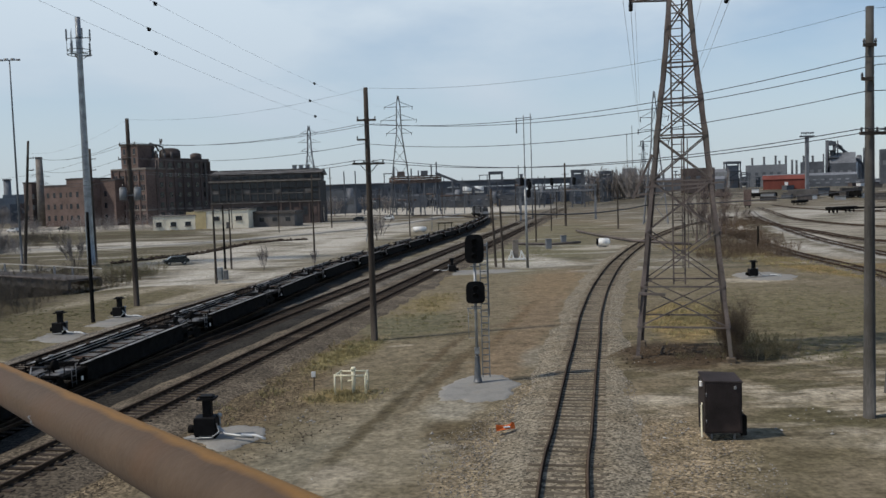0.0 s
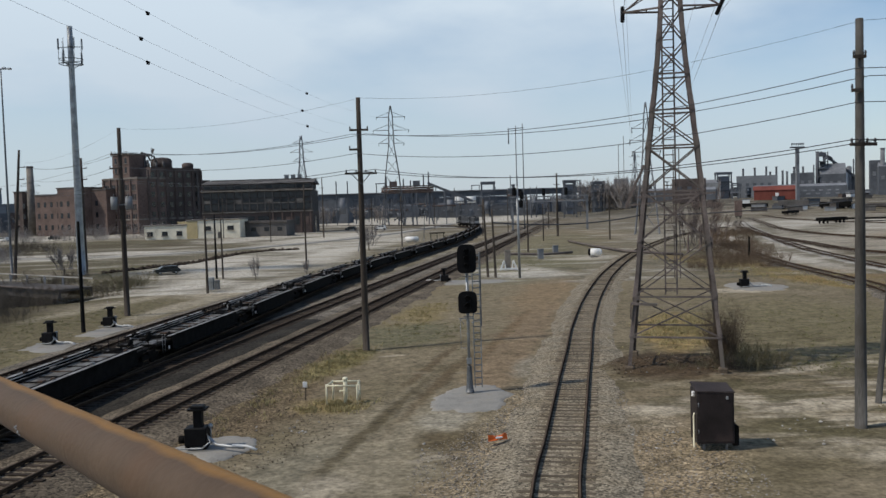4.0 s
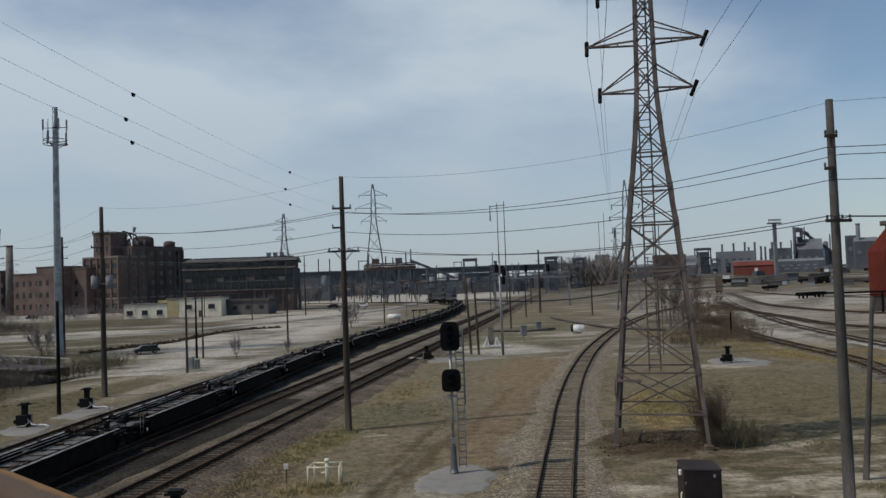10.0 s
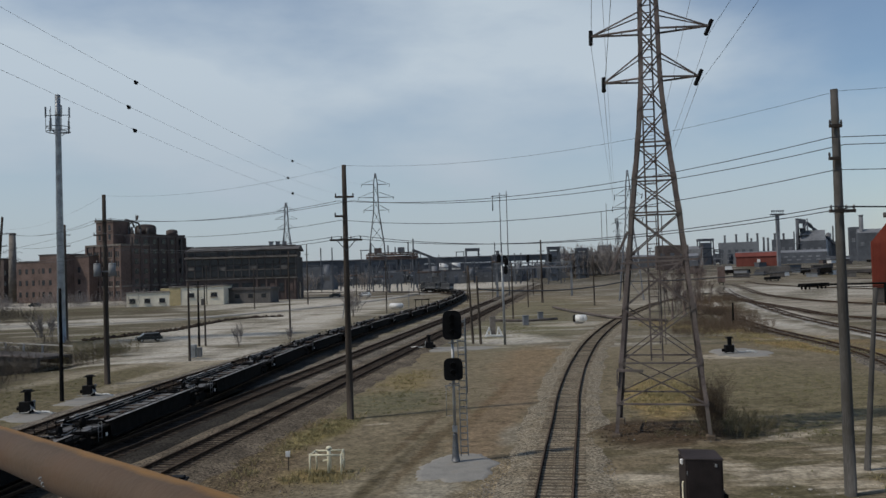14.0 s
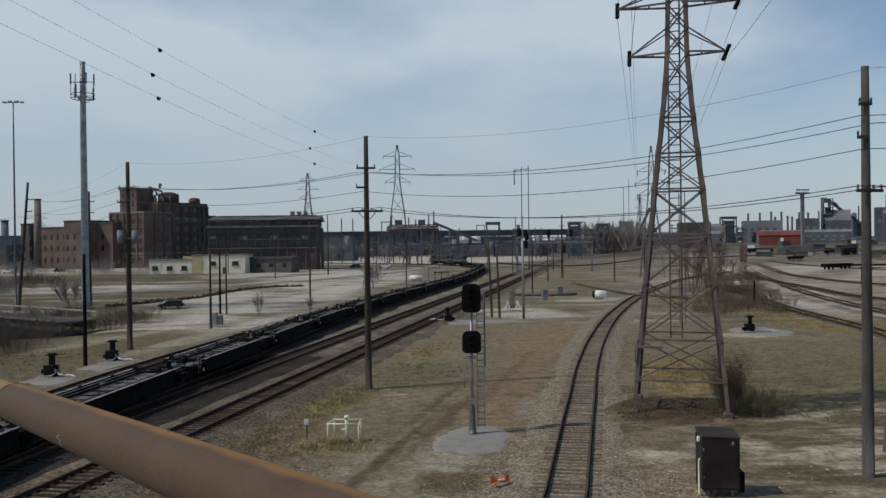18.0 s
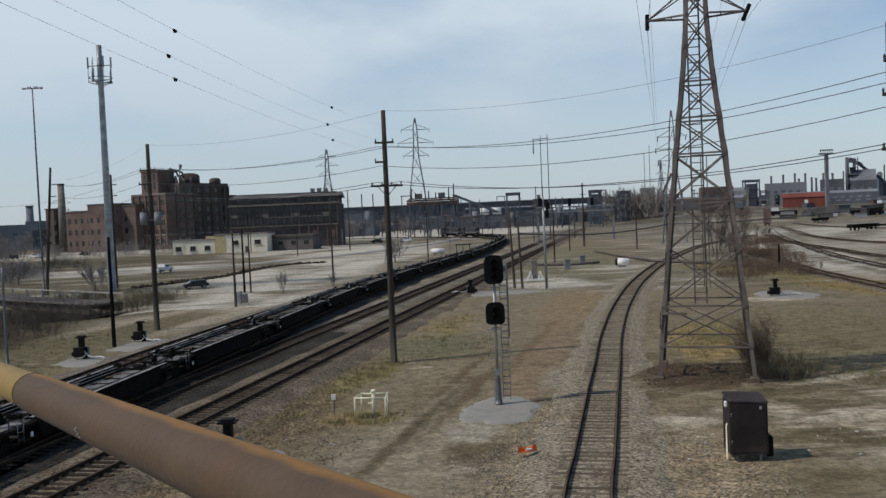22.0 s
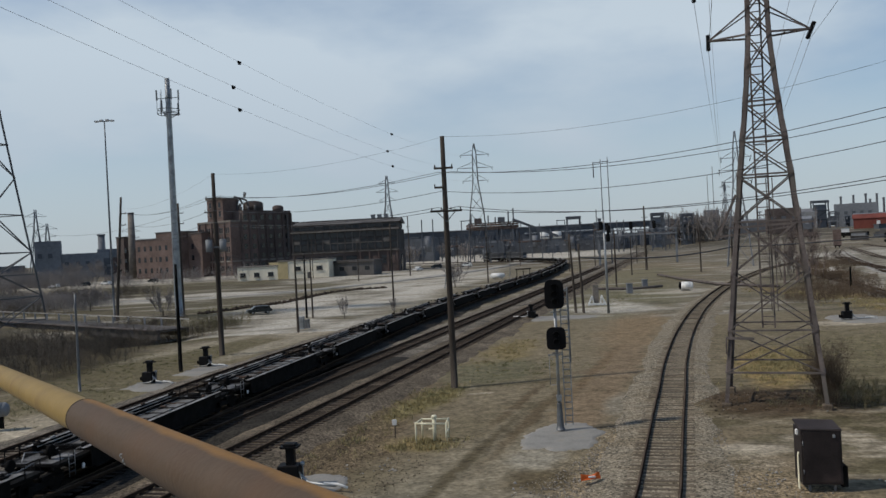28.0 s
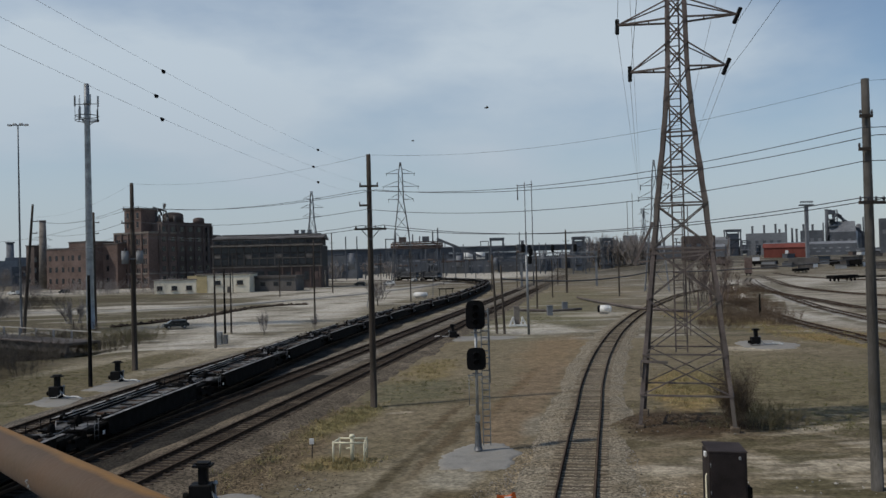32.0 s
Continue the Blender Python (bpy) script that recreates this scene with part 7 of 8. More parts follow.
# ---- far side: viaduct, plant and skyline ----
# the haze over the far plant is in its material colours
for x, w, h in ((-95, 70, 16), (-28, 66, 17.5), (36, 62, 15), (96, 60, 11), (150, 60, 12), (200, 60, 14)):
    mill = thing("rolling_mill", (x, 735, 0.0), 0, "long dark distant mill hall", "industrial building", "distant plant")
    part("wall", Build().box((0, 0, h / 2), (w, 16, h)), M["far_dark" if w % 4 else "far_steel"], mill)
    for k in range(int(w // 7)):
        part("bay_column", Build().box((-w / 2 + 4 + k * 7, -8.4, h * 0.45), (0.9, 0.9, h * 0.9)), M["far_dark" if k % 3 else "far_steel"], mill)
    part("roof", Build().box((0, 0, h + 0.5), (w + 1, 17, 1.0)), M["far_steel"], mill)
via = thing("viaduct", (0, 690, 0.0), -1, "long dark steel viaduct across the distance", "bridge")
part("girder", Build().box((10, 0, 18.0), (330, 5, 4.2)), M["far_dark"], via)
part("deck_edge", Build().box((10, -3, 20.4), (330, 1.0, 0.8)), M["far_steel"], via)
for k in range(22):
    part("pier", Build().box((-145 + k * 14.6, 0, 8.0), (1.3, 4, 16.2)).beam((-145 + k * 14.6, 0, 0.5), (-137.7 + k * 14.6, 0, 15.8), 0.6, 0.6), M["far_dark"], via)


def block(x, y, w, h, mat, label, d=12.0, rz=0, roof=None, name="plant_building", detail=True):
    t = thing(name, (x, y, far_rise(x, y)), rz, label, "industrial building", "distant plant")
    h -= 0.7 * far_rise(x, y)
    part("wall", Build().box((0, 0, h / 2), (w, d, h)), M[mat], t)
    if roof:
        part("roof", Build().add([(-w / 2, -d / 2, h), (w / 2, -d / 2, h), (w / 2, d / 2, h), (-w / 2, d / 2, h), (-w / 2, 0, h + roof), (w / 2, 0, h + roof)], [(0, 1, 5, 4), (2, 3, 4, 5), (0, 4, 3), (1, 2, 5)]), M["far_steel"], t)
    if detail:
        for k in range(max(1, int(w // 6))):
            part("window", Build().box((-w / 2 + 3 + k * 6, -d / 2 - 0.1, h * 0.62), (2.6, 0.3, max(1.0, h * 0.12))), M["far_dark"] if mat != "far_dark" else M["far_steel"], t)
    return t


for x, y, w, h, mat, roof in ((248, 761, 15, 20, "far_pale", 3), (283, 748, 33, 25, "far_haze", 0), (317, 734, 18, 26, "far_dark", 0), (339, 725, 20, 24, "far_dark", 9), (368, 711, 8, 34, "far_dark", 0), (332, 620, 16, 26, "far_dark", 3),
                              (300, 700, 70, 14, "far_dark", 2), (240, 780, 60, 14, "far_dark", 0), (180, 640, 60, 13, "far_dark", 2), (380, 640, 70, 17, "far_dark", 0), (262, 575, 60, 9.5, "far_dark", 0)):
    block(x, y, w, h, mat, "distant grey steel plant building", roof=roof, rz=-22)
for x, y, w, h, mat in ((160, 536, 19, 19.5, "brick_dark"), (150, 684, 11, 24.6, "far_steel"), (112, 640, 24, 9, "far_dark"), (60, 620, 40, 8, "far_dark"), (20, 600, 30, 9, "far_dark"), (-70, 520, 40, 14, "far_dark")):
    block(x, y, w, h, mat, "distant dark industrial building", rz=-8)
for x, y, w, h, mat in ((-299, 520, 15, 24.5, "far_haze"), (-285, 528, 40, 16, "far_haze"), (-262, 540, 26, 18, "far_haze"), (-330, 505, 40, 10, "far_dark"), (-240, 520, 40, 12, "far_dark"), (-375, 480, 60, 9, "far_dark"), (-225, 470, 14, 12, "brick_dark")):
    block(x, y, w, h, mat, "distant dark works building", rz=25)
redb = block(208, 520, 24, 10.6, "far_red", "distant red-walled shed with red roof", d=14, rz=-22, name="red_shed", detail=False)
H = 10.6 - 0.7 * far_rise(208, 520)
part("roof", Build().add([(-12.6, -7.5, H), (12.6, -7.5, H), (12.6, 7.5, H), (-12.6, 7.5, H), (-12.6, 0, H + 2.6), (12.6, 0, H + 2.6)], [(0, 1, 5, 4), (2, 3, 4, 5), (0, 4, 3), (1, 2, 5)]), M["far_red"], redb)
part("white_door", Build().box((1, -7.1, 3.2), (1.8, 0.3, 2.2)), M["far_white"], redb)


def stack(x, y, h, r, mat="far_dark", label="distant dark plant chimney"):
    h -= far_rise(x, y)
    t = thing("plant_stack", (x, y, far_rise(x, y)), 0, label, "chimney", "distant stacks")
    part("flue", Build().tube((0, 0, 0), (0, 0, h), r, r * 0.85, n=10), M[mat], t)
    part("rim", Build().tube((0, 0, h), (0, 0, h + 0.8), r * 1.05, n=10), M["far_steel"], t)


for x, y, h in ((272.6, 752, 32.8), (281.8, 749, 33.4), (290.3, 745, 34), (298, 742, 33.6), (293.3, 744, 29.4), (302.6, 740, 29.9), (306, 739, 29.3), (311.3, 737, 32.9), (317.8, 734, 32.6)):
    stack(x, y, h, 1.0)
stack(326, 619, 40.7, 1.7, "far_steel")
stack(328, 729, 45, 1.6, "far_dark")
stack(333, 727, 43, 1.4, "far_dark")
furn = thing("blast_furnace", (330, 728, far_rise(330, 728)), 0, "distant dark blast furnace with hoist and pipes", "steelwork", "distant plant")
part("hoist", Build().beam((0, 0, 38), (30, -6, 14), 1.6, 2.0), M["far_dark"], furn)
part("house", Build().box((16, 0, 9), (26, 8, 18)), M["far_dark"], furn)
part("top_house", Build().box((1, 0, 36), (6, 5, 3.5)), M["far_dark"], furn)
part("shaft", Build().tube((2, 0, 4), (2, 0, 24), 5.0, 3.4, n=12).tube((2, 0, 24), (2, 0, 30), 2.2, n=10), M["far_dark"], furn)
for x, h, r in ((-7, 27, 0.6), (-4, 33, 0.8), (5, 38, 0.5), (8, 26, 1.4), (12, 24, 2.2), (17.5, 24, 2.2), (23, 24, 2.2), (27, 31, 0.6), (31, 22, 1.0), (34, 28, 0.5)):
    part("stove" if r > 2 else "flue", Build().tube((x, -3, 0), (x, -3, h), r, n=10).ball((x, -3, h), (r, r, r * 0.8), 10, 6), M["far_dark" if r < 2 else "far_steel"], furn)
part("downcomer", Build().sweep([(2, -2, 30), (5, -3, 35), (8, -3, 33), (14, -3, 20)], 0.9, 8), M["far_dark"], furn)
for z in (10, 17, 24, 30):
    part("gallery", Build().box((1, -1, z), (13 - z * 0.2, 9, 0.5)), M["far_steel"], furn)
stack(-271, 535, 27, 2.6, "far_steel", "distant round steel silo")
stack(350, 726, 29, 3.3, "far_white", "distant white storage silo")
stack(65, 700, 24, 1.6)
for x, y, w, h, label in ((94, 593, 7.0, 23.6, "distant dark steel hoist tower"), (113, 589, 6.9, 22.1, "distant dark steel hoist tower"), (41, 649, 9.4, 25.6, "distant steel gantry with cross beams"), (257, 758, 12.3, 30.8, "distant dark pipe tower"), (59, 640, 6, 20, "distant dark steel frame")):
    t = thing("steel_frame_tower", (x, y, 0.0), 0, label, "tower", "distant frames")
    for sx in (-1, 1):
        for sy in (-1, 1):
            part("column", Build().box((sx * w / 2, sy * 3, h / 2), (0.9, 0.9, h)), M["far_dark"], t)
    for k in range(4):
        part("floor_beam", Build().box((0, 0, h * (0.25 + 0.25 * k) - 0.6), (w + 1.4, 7, 1.2 if k < 3 else 2.2)), M["far_dark"], t)
    part("brace", Build().beam((-w / 2, -3, h * 0.5), (w / 2, -3, h * 0.74), 0.6, 0.6), M["far_dark"], t)
    if label.startswith("distant dark"):
        part("core", Build().box((0, 0, h * 0.45), (w * 0.7, 4, h * 0.9)), M["far_steel"], t)
crane = thing("beacon_mast", (196.1, 460, 0.0), 0, "tall grey mast with a railed top platform", "light mast")
part("mast", Build().beam((0, 0, 0), (0, 0, 34.5), 1.6, 1.6, up=(0, 1, 0)), M["far_steel"], crane)
part("platform", Build().box((0, 0, 34.8), (7.0, 3.0, 0.7)), M["far_dark"], crane)
for k in range(6):
    part("floodlight", Build().box((-3 + k * 1.2, -0.6, 36.6), (0.7, 0.6, 0.9)).box((-3 + k * 1.2, 0, 35.6), (0.15, 0.15, 1.4)), M["far_dark"], crane)
for x, y in ((16.5, 560), (24.5, 560)):
    t = thing("white_silo", (x, y, 0.0), 0, "distant small white silo on legs", "silo", "white silos")
    part("vessel", Build().tube((0, 0, 10.2), (0, 0, 14.6), 2.9, n=14), M["far_white"], t)
    part("band", Build().tube((0, 0, 11.2), (0, 0, 11.8), 2.96, n=14), M["far_dark"], t)
    for sx in (-2, 2):
        for sy in (-2, 2):
            part("leg", Build().box((sx, sy, 4.8), (0.6, 0.6, 9.6)), M["far_dark"], t)
pp = thing("pipe_bridge", (-17, 425, 0.0), 0, "rusty red pipe bridge among steelwork", "pipework")
for z in (16.0, 19.2):
    for y in (-1.4, 1.4):
        part("chord", Build().beam((-8, y, z), (16, y, z), 0.5, 0.5), M["brick_dark"], pp)
for k in range(12):
    part("lacing", Build().beam((-8 + 2 * k, -1.4, 16 if k % 2 else 19.2), (-6 + 2 * k, -1.4, 19.2 if k % 2 else 16), 0.3, 0.3), M["brick_dark"], pp)
for z, r in ((17.0, 0.7), (18.3, 0.45)):
    part("pipe", Build().tube((-9, 0, z), (17, 0, z), r, n=8), M["brick_red"], pp, "rust-red pipe")
part("cab_house", Build().box((-3, 0, 20.6), (3.6, 3.0, 2.2)), M["brick_dark"], pp)
part("cab_house", Build().box((8.5, 0, 20.6), (3.4, 3, 2.4)), M["far_dark"], pp)
for x, h in ((-6.5, 24), (2, 23), (5.5, 22), (12, 24.5), (14.5, 26)):
    part("vent_stack", Build().tube((x, 0.5, 18), (x, 0.5, h), 0.35, n=6), M["far_dark"], pp)
for x in (-7, 0, 7, 15):
    part("bent", Build().beam((x - 0.8, 0, 0), (x, 0, 16), 0.6, 0.6).beam((x + 1.4, 0, 0), (x, 0, 16), 0.6, 0.6), M["far_dark"], pp)
part("conveyor", Build().beam((14, 0, 20.5), (36, 0, 11), 1.0, 1.2), M["far_dark"], pp)
for k in range(4):
    part("conveyor_leg", Build().beam((18 + k * 5, 0, 0), (18 + k * 5, 0, 18.6 - k * 2.1), 0.4, 0.4), M["far_dark"], pp)
# open steelwork, pipe racks and trestles in front of the viaduct
rnd = random.Random(93)
for k in range(46):
    x = -128 + 4.9 * k + rnd.uniform(-3, 3)
    y = rnd.uniform(470, 620)
    if x > 20 and k % 2:
        y += 60
    if 4 < x < 36:
        y = max(y, 590)
    h, w = rnd.uniform(8, 19) if k % 4 else rnd.uniform(18, 25), rnd.uniform(2.5, 9)
    h += 0.4 * far_rise(x, y)
    t = thing("steelwork", (x, y, far_rise(x, y) + 1.5 * max(0.0, (y - 420) / 500) - 0.2), rnd.uniform(-25, 25), "distant dark open steelwork with pipes", "steelwork", "plant clutter")
    for sx in (-1, 1):
        part("column", Build().box((sx * w / 2, 0, h / 2), (0.5, 0.5, h)), M["far_dark"], t)
    for f in (0.4, 0.7, 1.0)[:1 + k % 3]:
        part("beam", Build().box((0, 0, h * f), (w + 1.0, 1.6, 0.5)), M["far_dark"], t)
    part("brace", Build().beam((-w / 2, 0, h * 0.1), (w / 2, 0, h * (0.5 + 0.4 * rnd.random())), 0.35, 0.35), M["far_dark"], t)
    if k % 3 == 0:
        part("pipe", Build().tube((-w, 0.6, h * 0.55), (w * 1.2, 0.6, h * 0.55), 0.6, n=8), M["brick_dark"], t)
    elif k % 3 == 1:
        part("drum", Build().tube((0, 0.4, h * 0.25), (0, 0.4, h * 0.62), w * 0.3, n=10), M["far_dark" if k % 2 else "far_steel"], t)
    else:
        part("stair", Build().beam((w / 2, 0, h * 0.1), (w * 1.6, 0, h * 0.8), 0.5, 0.4), M["far_dark"], t)
hf = thing("h_frame_mast", (29.0, 298.6, 0.0), 0, "tall thin twin-pole mast with cross wires", "utility pole")
for x, h in ((0, 36.2), (2.4, 36.8), (-2.5, 35.4)):
    part("pole", Build().tube((x, 0, 0) if x > -1 else (x, 0, 30), (x, 0, h), 0.22, 0.14, n=8), M["far_steel"], hf)
part("crossarm", Build().beam((-2.8, 0, 35.0), (2.8, 0, 35.4), 0.25, 0.25), M["far_steel"], hf)
gan = thing("signal_gantry", (37.7, 282.5, 0.0), -10, "pale steel signal gantry over the tracks", "signal gantry")
gan.matrix_basis = gan.matrix_basis @ Matrix.Diagonal((1.4, 1.4, 1.35, 1))
for x in (-8.5, 9.0):
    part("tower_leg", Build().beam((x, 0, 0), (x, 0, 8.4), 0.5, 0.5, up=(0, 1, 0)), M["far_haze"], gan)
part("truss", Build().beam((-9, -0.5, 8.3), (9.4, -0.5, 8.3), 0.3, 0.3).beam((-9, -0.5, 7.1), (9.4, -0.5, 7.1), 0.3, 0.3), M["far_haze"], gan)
for k in range(12):
    part("truss_brace", Build().beam((-8.8 + k * 1.5, -0.5, 7.1 if k % 2 else 8.3), (-7.3 + k * 1.5, -0.5, 8.3 if k % 2 else 7.1), 0.14, 0.14), M["far_haze"], gan)
for x in (-6.5, -1.0, 4.2):
    part("signal_head", Build().soft_box((x, -0.7, 9.4), (0.8, 0.5, 1.9), 0.2), M["black_paint"], gan)
# pipework, masts and small sheds that crowd the far plant
rnd = random.Random(31)
for k in range(90):
    f = rnd.random()
    x = -230 + 520 * f
    y = 640 + rnd.uniform(-50, 110) + 60 * abs(f - 0.45)
    kind = k % 3
    h = (rnd.uniform(9, 21) if kind else rnd.uniform(6, 12)) - 0.6 * far_rise(x, y)
    h = max(h, 4.0)
    if kind == 0:
        t = thing("plant_shed", (x, y, far_rise(x, y)), rnd.uniform(-30, 30), "small dark distant plant shed", "shed", "plant clutter")
        w = rnd.uniform(8, 22)
        part("wall", Build().box((0, 0, h / 2), (w, 8, h)), M["far_dark"], t)
        part("roof", Build().box((rnd.uniform(-2, 2), 0, h + 0.6), (w * rnd.uniform(0.5, 1.0), 7, 1.6)), M["far_steel"], t)
    elif kind == 1:
        t = thing("plant_mast", (x, y, far_rise(x, y)), 0, "thin dark distant mast", "mast", "plant clutter")
        part("shaft", Build().box((0, 0, h * 0.55), (0.6, 0.6, h * 1.1)), M["far_dark"], t)
        part("head", Build().box((0, 0, h * 1.1), (rnd.uniform(1.5, 4), 0.6, 0.7)), M["far_dark"], t)
    else:
        t = thing("pipe_tower", (x, y, far_rise(x, y)), rnd.uniform(-20, 20), "distant dark steel pipe tower", "tower", "plant clutter")
        w = rnd.uniform(3, 8)
        for sx in (-1, 1):
            part("column", Build().box((sx * w / 2, 0, h / 2), (0.8, 2.0, h)), M["far_dark"], t)
        for z in (0.45, 0.72, 0.98):
            part("floor_beam", Build().box((0, 0, h * z), (w + 1.2, 2.4, 0.9)), M["far_steel"] if z < 0.5 else M["far_dark"], t)
        part("vessel", Build().tube((0, 0, h * 0.2), (0, 0, h * 0.7), w * 0.28, n=10), M["far_dark"], t)
# big white tank beyond the cutting
bt = thing("storage_tank", (-150.0, 214.0, 0.0), 0, "large white storage tank with low roof", "tank")
part("shell", Build().tube((0, 0, 0), (0, 0, 10.0), 9.5, n=40), M["far_white"], bt)
part("roof", Build().tube((0, 0, 10.0), (0, 0, 11.0), 9.7, 1.0, n=40), M["far_pale"], bt)

# ---- red barn and yard gear on the far side of the tower ----
barn = thing("red_barn", (94.6, 176.2, 0.0), -29.5, "tall red corrugated barn with grey roof", "barn")
BW, BD = 24.0, 30.0
part("gable_wall", Build().add([(0, 0, 3.2), (9, 0, 3.2), (9, 0, 12.6), (4.6, 0, 17.0), (3.4, 0, 17.0), (0, 0, 12.6), (0, 0.4, 3.2), (9, 0.4, 3.2), (9, 0.4, 12.6), (4.6, 0.4, 17.0), (3.4, 0.4, 17.0), (0, 0.4, 12.6)],
                               [(0, 1, 2, 3, 4, 5), (11, 10, 9, 8, 7, 6), (0, 6, 7, 1), (1, 7, 8, 2), (2, 8, 9, 3), (3, 9, 10, 4), (4, 10, 11, 5), (5, 11, 6, 0)]), M["red_wall"], barn, "red gable wall")
part("side_wall", Build().box((16.5, 2.2, 6.5), (16, 4.4, 13.0)), M["red_wall"], barn)
part("rear_wall", Build().box((12, 14, 6.5), (24, 18, 13.0)), M["red_wall"], barn)
part("lower_roof", Build().add([(3.4, -0.8, 12.4), (26, -0.8, 12.4), (26, 7, 17.2), (3.4, 7, 17.2)], [(0, 1, 2, 3), (3, 2, 1, 0)]), M["roof_grey"], barn)
part("clerestory", Build().box((14.5, 8, 17.4), (22, 4, 1.6)), M["shed_dark"], barn)
part("top_roof", Build().box((14.5, 8.5, 18.6), (24, 7, 0.8)), M["roof_grey"], barn)
part("awning", Build().box((17, -1.0, 10.9), (17, 2.0, 0.5)), M["shed_mid"], barn)
for k in range(22):
    part("rib", Build().box((0.4 + k * 0.40, -0.05, 7.9), (0.07, 0.1, 9.3)), M["red_wall"], barn)
part("duct", Build().sweep([(12, -0.6, 14.2), (14, -0.6, 15.0), (18, -0.6, 15.0), (20, -0.6, 14.0)], 0.5, 8), M["galv_dark"], barn)
part("stub_vent", Build().tube((15, -0.4, 12.5), (15, -0.4, 14.4), 0.35, n=8), M["galv_dark"], barn)
part("dark_base", Build().box((9, 1.2, 1.6), (18, 2.0, 3.2)), M["shed_dark"], barn)
rac = thing("pipe_rack", (80, 170, 0.0), -8, "dark steel pipe rack crossing the yard", "pipework")
for x in (4, 13, 22):
    part("bent", Build().beam((x, 0, 0), (x, 0, 4.2), 0.35, 0.35, up=(0, 1, 0)), M["black_steel"], rac)
part("pipe", Build().tube((2, 0, 4.3), (26, 0, 4.3), 0.2, n=8), M["black_steel"], rac)
part("pipe", Build().tube((4, 0.9, 3.7), (26, 0.9, 3.7), 0.10, n=8), M["black_steel"], rac)


def rail_wagon(x, y, rz, length, h, mat, label, name="freight_wagon"):
    t = thing(name, (x, y, 0.1 + far_rise(x, y)), rz, label, "rail car", "parked wagons")
    part("body", Build().soft_box((0, 0, 1.1 + h / 2), (2.9, length, h), 0.1), M[mat], t)
    part("frame", Build().box((0, 0, 0.95), (2.5, length + 0.8, 0.3)), M["black_steel"], t)
    for s in (-1, 1):
        for d in (-0.9, 0.9):
            for w in (-0.75, 0.75):
                part("wheel", Build().tube((w - 0.06, s * length * 0.34 + d, 0.45), (w + 0.06, s * length * 0.34 + d, 0.45), 0.45, n=12), M["black_steel"], t)


rail_wagon(129, 362, -18, 9, 6.4, "brick_red", "rust-red tall wagon on the yard lead")
rail_wagon(165, 395, -40, 16, 0.9, "black_steel", "dark empty flat wagon in the yard")
rail_wagon(125, 268, -60, 12, 0.8, "black_steel", "dark empty flat wagon in the yard")
for k, (x, y, m) in enumerate(((170, 455, "black_steel"), (188, 446, "shed_mid"), (206, 438, "black_steel"), (224, 428, "shed_dark"), (240, 420, "black_steel"), (150, 470, "brick_dark"), (262, 412, "shed_mid"), (285, 405, "black_steel"))):
    rail_wagon(x, y, 64, 15, 1.6 + (k * 5 % 3) * 0.8, m, "dark wagon in a parked row")
for x, y, w, h, m in ((182, 430, 7, 2.4, "shed_dark"), (197, 424, 5, 2.0, "far_pale"), (212, 416, 6, 2.2, "shed_mid"), (166, 436, 8, 2.0, "shed_dark"), (228, 408, 8, 2.6, "shed_dark"), (134, 232, 8, 1.0, "shed_mid")):
    t = thing("yard_hut", (x, y, far_rise(x, y)), -20, "small low hut among yard gear", "hut", "yard huts")
    part("wall", Build().box((0, 0, h / 2), (w, 4, h)), M[m], t)
    part("roof", Build().box((0, 0, h + 0.15), (w + 0.6, 4.6, 0.3)), M["roof_grey"], t)

# gear, huts and vehicles scattered over the far end of the yard
rnd = random.Random(58)
for k in range(34):
    x, y = rnd.uniform(150, 330), rnd.uniform(430, 560)
    w, h = rnd.uniform(3, 9), rnd.uniform(1.4, 2.8)
    t = thing("yard_hut", (x, y, far_rise(x, y) - 0.05), rnd.uniform(-40, 40), "small hut or container in the far yard", "hut", "yard huts")
    part("wall", Build().box((0, 0, h / 2), (w, 3.2, h)), M[("far_dark", "shed_dark", "far_haze", "black_steel", "brick_dark", "far_dark", "far_white")[k % 7]], t)
    part("roof", Build().box((0, 0, h + 0.15), (w + 0.4, 3.6, 0.3)), M["roof_grey"], t)

# ---- small road bridge over the cutting ----
rbd = thing("road_bridge", (0, 0, 0), 0, "low dark steel girder bridge over a cutting", "bridge")
B0, B1 = Vector((-104, 146, 0)), Vector((-44.2, 100.2, 0))
bd = (B1 - B0).normalized()
bs = Vector((-bd.y, bd.x, 0))
for off in (0.0, 4.0):
    part("girder", Build().beam(B0 + bs * off + Vector((0, 0, 0.1)), B1 + bs * off + Vector((0, 0, 0.1)), 0.4, 1.0), M["shed_dark"], rbd)
part("deck", Build().beam(B0 + bs * 2 + Vector((0, 0, 0.58)), B1 + bs * 2 + Vector((0, 0, 0.58)), 4.4, 0.25), M["shed_dark"], rbd)
part("flange", Build().beam(B0 - bs * 0.25 + Vector((0, 0, 0.72)), B1 - bs * 0.25 + Vector((0, 0, 0.72)), 0.7, 0.12), M["rust_steel"], rbd)
for k in range(17):
    p = B0.lerp(B1, (k + 0.5) / 17) + bs * 4.2
    part("rail_post", Build().box((p.x, p.y, 1.2), (0.2, 0.2, 1.1)), M["far_pale"], rbd)
part("rail_bar", Build().beam(B0 + bs * 4.2 + Vector((0, 0, 1.7)), B1 + bs * 4.2 + Vector((0, 0, 1.7)), 0.12, 0.14), M["concrete"], rbd)
